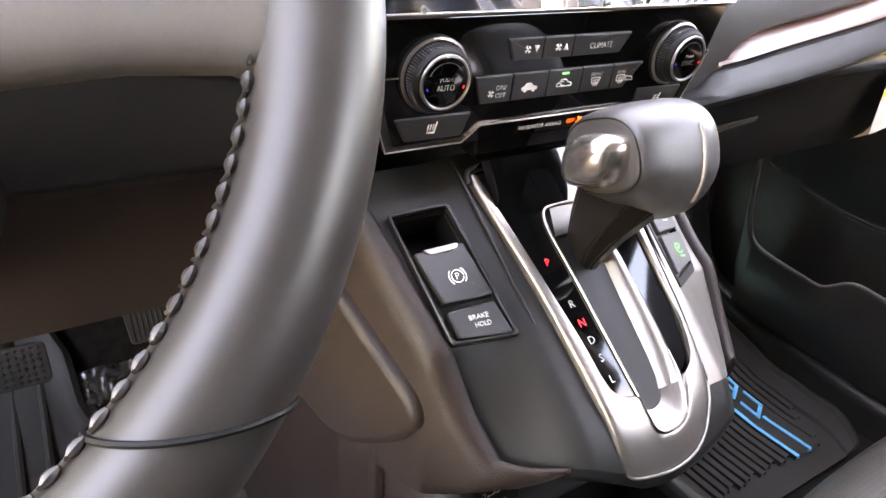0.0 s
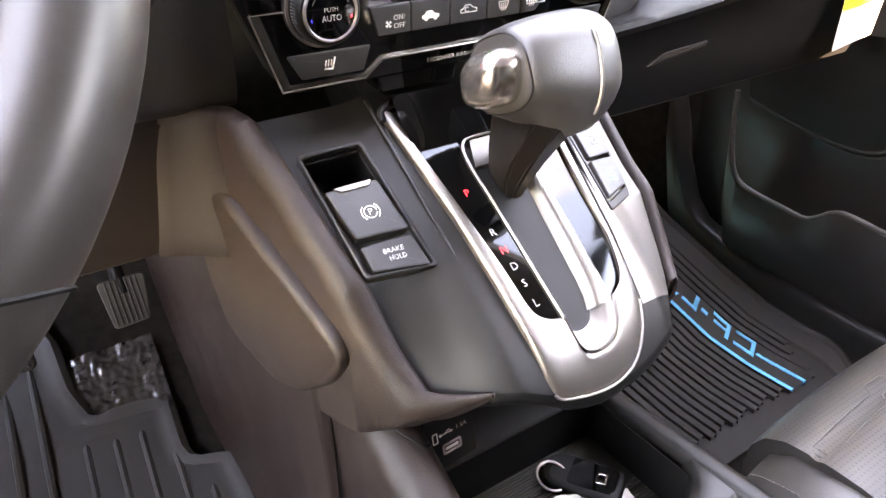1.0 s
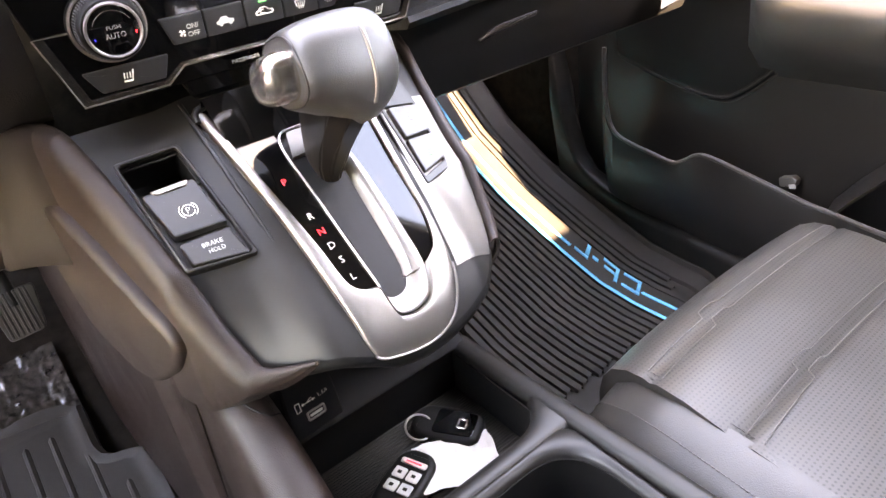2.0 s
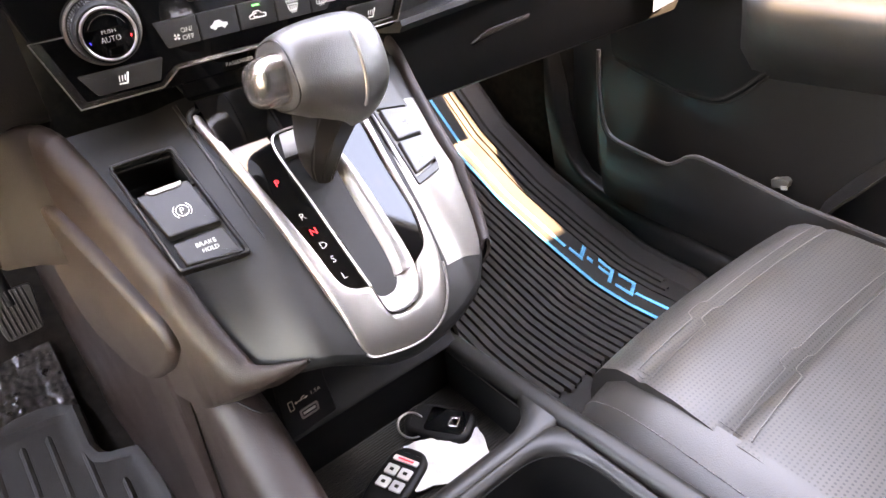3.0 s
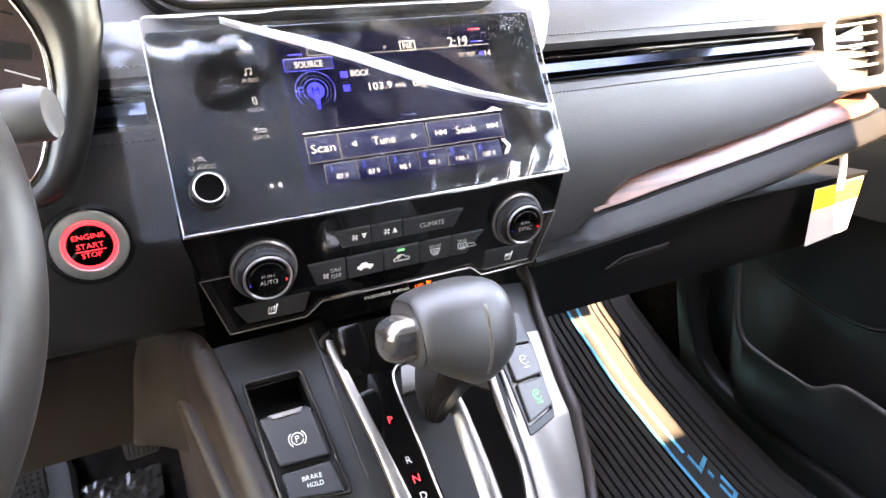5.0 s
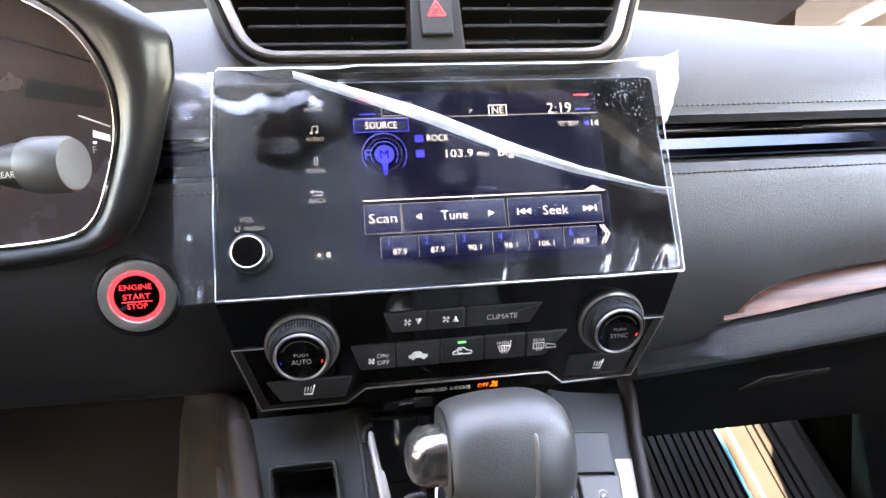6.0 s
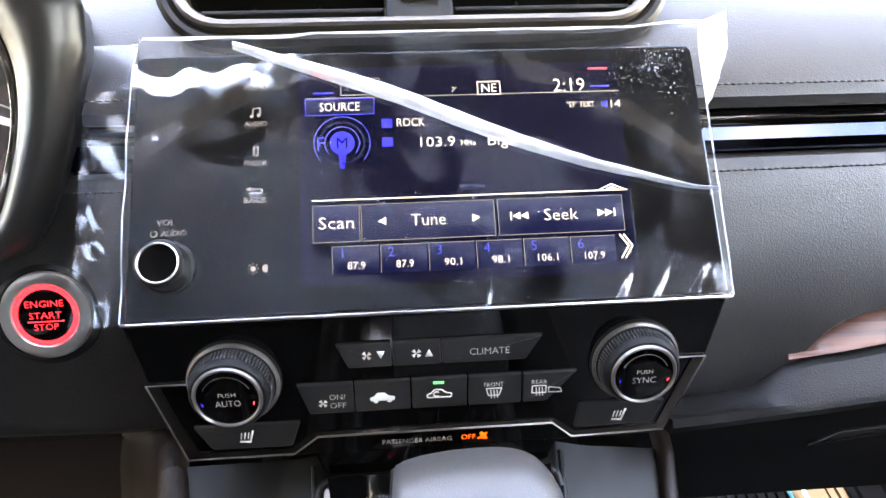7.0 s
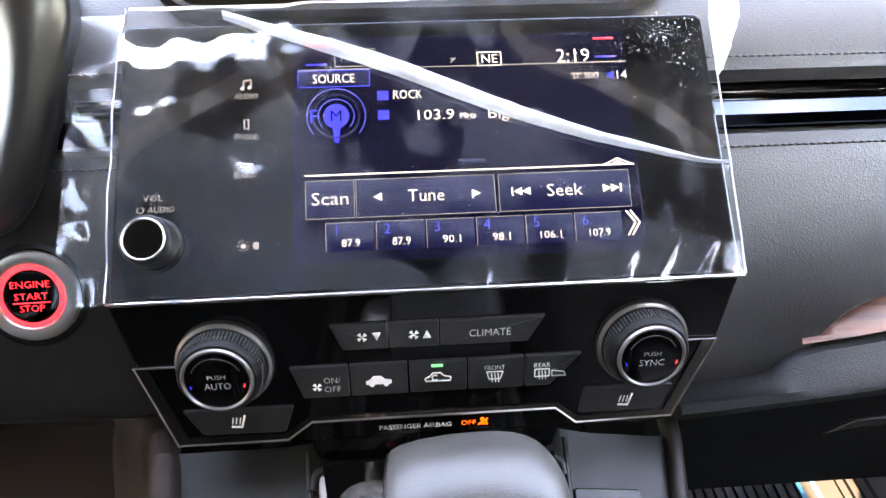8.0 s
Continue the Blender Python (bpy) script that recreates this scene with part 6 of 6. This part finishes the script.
def build_cluster():
    t = thing("instrument_cluster", "instrument cluster in a smooth black hood with a chrome rim", "instrument cluster", (-0.367, 0.06, 0.758))
    M = plane_frame((-0.367, 0.05, 0.773), (0, 0, 1), (0, -1, 0))

    def outline(half):
        right = smooth_path([(*p, 0) for p in half], 6)
        return [(p.x, p.y) for p in right] + [(-p.x, p.y) for p in right[-2:0:-1]]

    outer = outline([(0, -0.072), (0.08, -0.071), (0.135, -0.065), (0.163, -0.053), (0.181, -0.020), (0.194, 0.020), (0.202, 0.050), (0.193, 0.076), (0.12, 0.110), (0, 0.124)])
    inner = outline([(0, -0.057), (0.08, -0.056), (0.128, -0.052), (0.146, -0.043), (0.157, -0.022), (0.1675, 0.015), (0.164, 0.049), (0.142, 0.080), (0.09, 0.100), (0, 0.108)])
    at = lambda f, h: [(o[0] + (i[0] - o[0]) * f, o[1] + (i[1] - o[1]) * f, h) for o, i in zip(outer, inner)]
    part("hood", loft([at(0.55, -0.075), at(0.35, -0.030), at(0.12, -0.014), at(0.02, -0.009), at(0.01, -0.006), at(0.06, -0.002), at(0.20, 0.003), at(0.42, 0.007), at(0.70, 0.006), at(0.90, 0.003), at(0.97, -0.001), at(1.0, -0.008)], M, closed=True), HOOD, t, "smooth black hood", sharp=70)
    rim = [(p[0], p[1]) for p in at(1.0, 0)]
    part("chrome_rim", ring(M, [(p[0] * 1.004, p[1] * 1.006) for p in rim], [(p[0] * 0.984, p[1] * 0.965) for p in rim], -0.010, 0.0012, 0.0008), CHROME, t, "bright chrome rim")
    oval = lambda k: [(p[0] * k, p[1] * k) for p in rim]
    part("dial_face", prism(M, oval(0.995), -0.013, -0.0095), DIAL, t, "dial face with reflected haze in its brown colour")
    part("screen", prism(M, oval(0.5), -0.0094, -0.009), SCREEN, t)
    part("gauge_band", prism(M, rpoly([(0.115, 0.0325), (0.119, 0.0435), (0.160, 0.035), (0.159, 0.0255)], 0.002), -0.0094, -0.009), BLACK, t, "dark band above the fuel gauge")
    part("gauge_arm", prism(M, line((0.100, 0.070), (0.155, 0.052), 0.0012), -0.0094, -0.009), BLACK, t)
    part("gauge_mark", prism(M, line((0.143, 0.0215), (0.160, 0.0145), 0.0009), -0.0094, -0.009), GREYP, t)
    part("gauge_mark", prism(M, [(0.1495, 0.0085), (0.150, 0.0125), (0.159, 0.0095), (0.159, 0.0055)], -0.0094, -0.009), WHITE, t, "bright fuel gauge bar")
    part("gauge_mark", prism(M, [(0.149, 0.0045), (0.149, 0.0060), (0.151, 0.0060), (0.151, 0.0045)], -0.0094, -0.009), WHITE, t)
    lettering(M, "F", 0.1495, 0.0010, 0.0042, GREYP, t, h=-0.009)
    shapes(M, strokes([(0.156, -0.006), (0.1555, -0.018), (0.150, -0.034)], 0.0006), GREYP, t, "gauge_line", -0.0094, -0.009)
    return t


build_cluster()


# ---- pedals and mats ----
def build_pedals():
    a = thing("accelerator_pedal", "ribbed metal accelerator pedal on a dark arm", "pedal", (-0.266, 0.55, 0.22))
    M = plane_frame((-0.266, 0.540, 0.252), (0, 0.35, 1), (0.0, -1, 0.35)) @ MM
    part("plate", prism(M, rpoly([(-26, -36), (22, -34), (32, 34), (-31, 34)], 8), -6, 0, 1.5), PEDAL, a)
    for i in range(7):
        part("rib", prism(M, rrect(-22 + 6.6 * i, -32, -19 + 6.6 * i, 34, 1.2), 0, 2.2, 0.8), RUBBER, a)
    part("arm", tube([(-0.268, 0.55, 0.26), (-0.268, 0.60, 0.38), (-0.268, 0.62, 0.5)], 0.010, 10), DARK, a)
    b = thing("brake_pedal", "black rubber brake pedal with a diamond tread", "pedal", (-0.42, 0.48, 0.2))
    M = plane_frame((-0.432, 0.48, 0.257), (0, 0.4, 1), (0.0, -1, 0.5)) @ MM
    part("plate", prism(M, rrect(-48, -26, 48, 26, 9), -8, 0, 2), RUBBER, b)
    bm = bmesh.new()
    for i in range(11):
        for j in range(6):
            u, v = -40 + 8 * i, -20 + 8 * j
            prism(M, [(u - 3, v), (u, v - 3), (u + 3, v), (u, v + 3)], 0, 1.8, bm=bm)
    part("tread", bm, PLASTIC, b)
    part("arm", tube([(-0.43, 0.49, 0.24), (-0.42, 0.56, 0.36), (-0.42, 0.60, 0.5)], 0.011, 10), DARK, b)


build_pedals()

FLOOR = [(-1.2, 0.0), (-0.3, -0.004), (0.12, -0.002), (0.2, 0.008), (0.3, 0.043), (0.45, 0.103), (0.6, 0.19), (0.72, 0.30)]


def floor_z(y):
    return lerp(y, FLOOR)


def build_passenger_mat():
    t = thing("passenger_mat", "ribbed black rubber floor mat with blue lines", "floor mat", (0.45, 0.25, 0.0))
    rows = []
    for y in np.linspace(0.012, 0.70, 44):
        z = floor_z(y) + 0.001
        cut = 0.055 * max(0.0, 1 - (y - 0.012) / 0.09) ** 2
        x1 = 0.742 - cut
        rows.append([(0.176, y, z + 0.020), (0.182, y, z + 0.020), (0.190, y, z + 0.004), (0.198, y, z), (0.40, y, z), (0.55, y, z), (0.690 - cut * 0.6, y, z), (0.694 - cut * 0.6, y, z + 0.006), (x1 - 0.012, y, z + 0.010), (x1 - 0.006, y, z + 0.017), (x1, y, z + 0.016), (x1 + 0.001, y, z)])
    part("sheet", thick(loft(rows), 0.004), RUBBER, t, "black rubber sheet with a raised rim")
    # moulded ribs
    for i in range(-6, 18):
        x = 0.298 + 0.0162 * i
        y0 = 0.050 + 0.004 * (i % 3)
        part("rib", loft([[(x, y, floor_z(y) + 0.003), (x + 0.0008, y, floor_z(y) + 0.0100), (x + 0.0116, y, floor_z(y) + 0.0100), (x + 0.0124, y, floor_z(y) + 0.003)] for y in np.linspace(y0, 0.69, 22)]), RUBBER, t)
    for x, y0 in ((0.640, 0.06), (0.6565, 0.10), (0.673, 0.12)):
        part("rib", loft([[(x, y, floor_z(y) + 0.003), (x + 0.0008, y, floor_z(y) + 0.0100), (x + 0.0120, y, floor_z(y) + 0.0100), (x + 0.0128, y, floor_z(y) + 0.003)] for y in np.linspace(y0, 0.69, 22)]), RUBBER, t)
    # smooth band under the badge
    part("band", loft([[(x, y, floor_z(y) + h) for x, h in ((0.5735, 0.003), (0.5740, 0.0102), (0.6370, 0.0102), (0.6375, 0.003))] for y in np.linspace(0.045, 0.69, 24)]), RUBBER, t)

    def stripe(x, w, y0, y1):
        return loft([[(x, y, floor_z(y) + 0.004), (x, y, floor_z(y) + 0.0116), (x + w, y, floor_z(y) + 0.0116), (x + w, y, floor_z(y) + 0.004)] for y in np.linspace(y0, y1, 18)])
    part("blue_line", stripe(0.5745, 0.0065, 0.045, 0.69), BLUE, t, "bright blue inlaid line")
    part("blue_line", stripe(0.608, 0.0065, 0.045, 0.130), BLUE, t)
    part("blue_line", stripe(0.5985, 0.0065, 0.292, 0.69), BLUE, t)

    # blue badge as plain slanted shapes
    def slant(x, y):
        return (0.600 + x, y + 0.55 * x - 0.010)

    for strokes_of in ([((0.000, 0.138), (0.006, 0.178)), ((0.028, 0.138), (0.034, 0.178)), ((0.006, 0.138), (0.028, 0.146))],
                       [((0.000, 0.188), (0.034, 0.196)), ((0.014, 0.196), (0.020, 0.222)), ((0.028, 0.196), (0.034, 0.226))],
                       [((0.013, 0.236), (0.020, 0.250))],
                       [((0.002, 0.258), (0.008, 0.292)), ((0.008, 0.258), (0.034, 0.267))]):
        bm = bmesh.new()
        for (xa, ya), (xb, yb) in strokes_of:
            q = [slant(xa, ya), slant(xb, ya), slant(xb, yb), slant(xa, yb)]
            low = [bm.verts.new((x, y, floor_z(y) + 0.004)) for x, y in q]
            top = [bm.verts.new((x, y, floor_z(y) + 0.0116)) for x, y in q]
            for i in range(4):
                bm.faces.new((low[i], low[(i + 1) % 4], top[(i + 1) % 4], top[i]))
            bm.faces.new(top)
        part("blue_mark", bm, BLUE, t)
    return t


build_passenger_mat()


def build_driver_mat():
    t = thing("driver_mat", "black rubber driver floor mat with deep ribs", "floor mat", (-0.42, 0.2, 0.0))
    right = [(-0.35, -0.195), (0.30, -0.195), (0.352, -0.203), (0.362, -0.235), (0.372, -0.250), (0.390, -0.256), (0.455, -0.256), (0.4605, -0.270), (0.466, -0.335), (0.475, -0.352), (0.515, -0.369), (0.594, -0.377), (0.63, -0.396), (0.70, -0.41)]
    rows = []
    for y in list(np.linspace(-0.35, 0.33, 24)) + list(np.linspace(0.34, 0.49, 61)) + list(np.linspace(0.50, 0.70, 12)):
        z, x1 = floor_z(y) + 0.008, lerp(y, right)
        rows.append([(-0.66, y, z + 0.02), (-0.645, y, z + 0.01), (-0.63, y, z), (-0.55, y, z), (-0.45, y, z), (x1 - 0.030, y, z), (x1 - 0.016, y, z), (x1 - 0.011, y, z + 0.004), (x1 - 0.004, y, z + 0.005), (x1, y, z + 0.002), (x1 + 0.001, y, z - 0.012)])
    part("sheet", thick(loft(rows), 0.004), RUBBER, t)
    for x, y1 in ((-0.60, 0.62), (-0.565, 0.62), (-0.53, 0.61), (-0.495, 0.60), (-0.445, 0.57), (-0.412, 0.60), (-0.368, 0.447), (-0.333, 0.44), (-0.301, 0.438), (-0.268, 0.40), (-0.238, 0.33)):
        part("rib", tube(smooth_path([(x, y, floor_z(y) + 0.009) for y in (-0.3, -0.1, 0.1, 0.2, 0.3, y1 - 0.05, y1)], 6), [0.0055] * 36 + [0.002], 8), RUBBER, t)
    part("stud", lathe(plane_frame((-0.279, 0.444, 0.109), (0, 1, 0.4), (0, -0.4, 1)) @ MM, [(0, 3), (2, 2.6), (2.6, 0), (2.6, -4)], 12), METAL, t)
    return t


build_driver_mat()


def build_carpet_film():
    rows = []
    for y in np.linspace(0.455, 0.566, 60):
        rows.append([(x, y, floor_z(y) + 0.004 + 0.004 * noise.noise(Vector((x * 40, y * 40, 1))) + 0.002 * noise.noise(Vector((x * 130, y * 130, 5)))) for x in np.linspace(-0.373, -0.252, 60)])
    ob = part("floor_film", thick(loft(rows), 0.0005), CARPET_FILM)
    tagged(ob, "crumpled shiny plastic film stuck on the carpet", "plastic film")


build_carpet_film()


# ---- passenger seat ----
def build_seat():
    t = thing("passenger_seat", "black leather seat cushion with perforated centre and grey stitching", "seat", (0.38, -0.4, 0.0))
    prof = [(-0.80, 0.200), (-0.50, 0.222), (-0.35, 0.236), (-0.262, 0.247), (-0.252, 0.2455), (-0.246, 0.242), (-0.240, 0.2455), (-0.231, 0.249), (-0.18, 0.256), (-0.150, 0.257), (-0.143, 0.2535), (-0.135, 0.2555), (-0.115, 0.253), (-0.097, 0.243), (-0.086, 0.226), (-0.081, 0.20), (-0.083, 0.16), (-0.095, 0.10), (-0.12, 0.06), (-0.80, 0.06)]
    rows = []
    for x in np.linspace(0.212, 0.60, 24):
        k = ((x - 0.406) / 0.194) ** 2
        rows.append([(x, y - 0.012 * k * (1 if y > -0.2 else 0), z + 0.006 * k - 0.004 * k * k * (1 if z > 0.15 else 0)) for y, z in prof])
    part("cushion", loft(rows, closed=True, caps=True), PERFORATED, t, "perforated leather cushion centre", sharp=60)
    for side, x0, x1 in ((-1, 0.120, 0.224), (1, 0.594, 0.665)):
        rows = []
        for y, zt in ((-0.106, 0.15), (-0.108, 0.205), (-0.116, 0.231), (-0.138, 0.247), (-0.19, 0.253), (-0.35, 0.243), (-0.8, 0.225)):
            inner, outer = (x1, x0) if side < 0 else (x0, x1)
            row = [(inner, y, 0.06), (inner, y, zt - 0.008)]
            for a in np.linspace(0.0, math.pi / 2, 12):
                row.append((inner + (outer - inner) * (0.04 + 0.96 * math.sin(a) ** 1.15), y, 0.06 + (zt - 0.06) * max(0.0, math.cos(a)) ** 0.62))
            rows.append(row)
        part("bolster", loft(rows, closed=True, caps=True), SEAT, t, "smooth leather side bolster", sharp=60)
        # stitched seam along the shoulder
        f = 0.42
        a = math.asin(((f - 0.04) / 0.96) ** (1 / 1.15))
        sx = (x1 + (x0 - x1) * f) if side < 0 else (x0 + (x1 - x0) * f)
        line_pts = smooth_path([(sx, y, 0.0615 + (zt - 0.06) * math.cos(a) ** 0.62) for y, zt in ((-0.107, 0.19), (-0.116, 0.231), (-0.138, 0.247), (-0.19, 0.253), (-0.35, 0.243), (-0.78, 0.2255))], 6)
        part("stitch", dashes(line_pts, 0.0045, 0.0032, 0.0006), STITCH, t)
    # sewn joint between cushion and bolster
    joint = smooth_path([(0.216, -0.098, 0.16), (0.216, -0.098, 0.21), (0.2165, -0.108, 0.238), (0.218, -0.13, 0.252), (0.219, -0.17, 0.2555), (0.219, -0.25, 0.247), (0.219, -0.4, 0.232), (0.219, -0.7, 0.21)], 6)
    part("piping", tube(joint, 0.0016, 8), DTHREAD, t)
    part("stitch", dashes([(p.x + 0.006, p.y, p.z + 0.0015) for p in joint], 0.0045, 0.0032, 0.0005), DTHREAD, t)
    # double seams with their stepped joints
    for y0, za in ((-0.143, 0.2575), (-0.246, 0.2495)):
        for dy in (-0.008, 0.008):
            pts = []
            for x in np.linspace(0.222, 0.595, 60):
                step = 0.009 if 0.335 < x < 0.365 else (0.0045 if x >= 0.365 else 0)
                k = ((x - 0.406) / 0.194) ** 2
                pts.append((x, y0 + dy + step - 0.012 * k, za + 0.006 * k - 0.004 * k * k))
            part("stitch", dashes(pts, 0.0042, 0.003, 0.0006), STITCH, t)
    t.location += Vector((0.0045, -0.0057, 0.0))
    return t


build_seat()


# ---- loose things ----
def build_keys():
    z = 0.2515
    def fob(x, y, turn, label, open_back):
        f = thing("key_fob", label, "key fob", (x, y, z), group="key fobs in the tray")
        M = plane_frame((x, y, z), (math.sin(radians(turn)), math.cos(radians(turn)), 0), (0, 0, 1)) @ MM
        part("case", prism(M, rpoly([(-17, -32), (17, -32), (21, -5), (19, 28), (10, 37), (-10, 37), (-19, 28), (-21, -5)], [9, 9, 12, 10, 8, 8, 10, 12], 4), 0, 13, 4.5, 4), DARK, f, "black plastic fob case")
        if open_back:
            part("badge_plate", prism(M, rpoly([(-14, -26), (14, -26), (15, 14), (-15, 14)], 5), 12.6, 13.6, 0.5), GLOSS, f)
            part("badge", ring(M, rrect(-6, -18, 6, -8, 2), rrect(-4, -16, 4, -10, 1.5), 13.6, 14.2, 0.2), CHROME, f)
        else:
            for i, (u, v) in enumerate(((-7, 8), (7, 8), (-7, -6), (7, -6))):
                part("key_button", prism(M, rrect(u - 6, v - 5.5, u + 6, v + 5.5, 2), 12.5, 14.2, 0.8), PAPER if i < 3 else GREYP, f)
                part("mark", prism(M, rrect(u - 2, v - 1.6, u + 2, v + 1.6, 0.6), 14.2, 14.4), DARK, f)
            part("panic_button", prism(M, rrect(-13, 18, 13, 24, 2), 12.5, 14.0, 0.7), PAPER, f)
            part("red_mark", prism(M, rrect(-8, 20, 8, 22, 0.6), 14.0, 14.2), RED, f)
        return f
    fob(0.040, -0.066, -33, "black key fob lying face down on the tray", True)
    fob(-0.032, -0.090, 67, "black key fob with pale buttons on the tray", False)
    g = thing("key_ring", "steel key ring joining the fobs", "key ring", (-0.012, -0.07, z))
    part("wire", tube([(0.016 + 0.013 * math.cos(a), -0.050 + 0.013 * math.sin(a), z + 0.012 + 0.004 * math.sin(a)) for a in np.linspace(0, 2 * math.pi, 28, endpoint=False)], 0.0011, 8, closed=True), METAL, g)
    M = plane_frame((0.022, -0.098, z + 0.006), (0.4, 1, 0.1), (0.05, -0.1, 1)) @ MM
    rows = []
    for v in np.linspace(-28, 22, 26):
        row = []
        for u in np.linspace(-37 + 3 * noise.noise(Vector((v * 0.1, 0, 0))), 37 + 4 * noise.noise(Vector((v * 0.08, 3, 0))), 34):
            fold = 3.2 * abs(noise.noise(Vector((u * 0.045, v * 0.045, 2)))) + 1.2 * abs(noise.noise(Vector((u * 0.13, v * 0.13, 9))))
            row.append(M @ Vector((u, v + 3 * noise.noise(Vector((u * 0.07, 5, 0))), fold)))
        rows.append(row)
    p = part("paper_tag", thick(loft(rows), 0.0003), PAPER, sharp=12)
    tagged(p, "crumpled white paper key tag lying in the tray", "paper tag")


build_keys()


def build_hang_tag():
    t = thing("hang_tag", "white and yellow paper tag hanging from the dash", "paper tag", (0.586, 0.075, 0.642))
    M = plane_frame((0.586, 0.075, 0.560), (0.06, 0, 1), (-0.05, -1, 0)) @ MM
    card = rpoly([(-38, -41), (33, -26), (46, 41), (-36, 31)], 2)
    part("card", prism(M, card, -0.3, 0.3), PAPER, t, "white printed card")
    part("yellow_band", prism(M, rpoly([(-36.4, 4), (40.6, 14), (45.4, 40.4), (-35.6, 30.5)], 1.5), 0.3, 0.5), YELLOW, t)
    bm = bmesh.new()
    for i in range(3):
        prism(M, [(-26, 25 - 6 * i), (24, 31.5 - 6 * i), (24.2, 33 - 6 * i), (-26, 26.5 - 6 * i)], 0.5, 0.6, bm=bm)
    part("print", bm, YELLOWPRINT, t)
    part("strap", thick(loft([[(u - 7, v, h), (u + 6, v + 1, h)] for u, v, h in ((6, 26, 1), (5, 44, 1.5), (2, 62, 2), (-4, 78, 3), (-9, 86, -2), (-12, 90, -12), (-12, 84, -26))], M), 0.0004), PAPER, t, "white paper strap")
    return t


build_hang_tag()
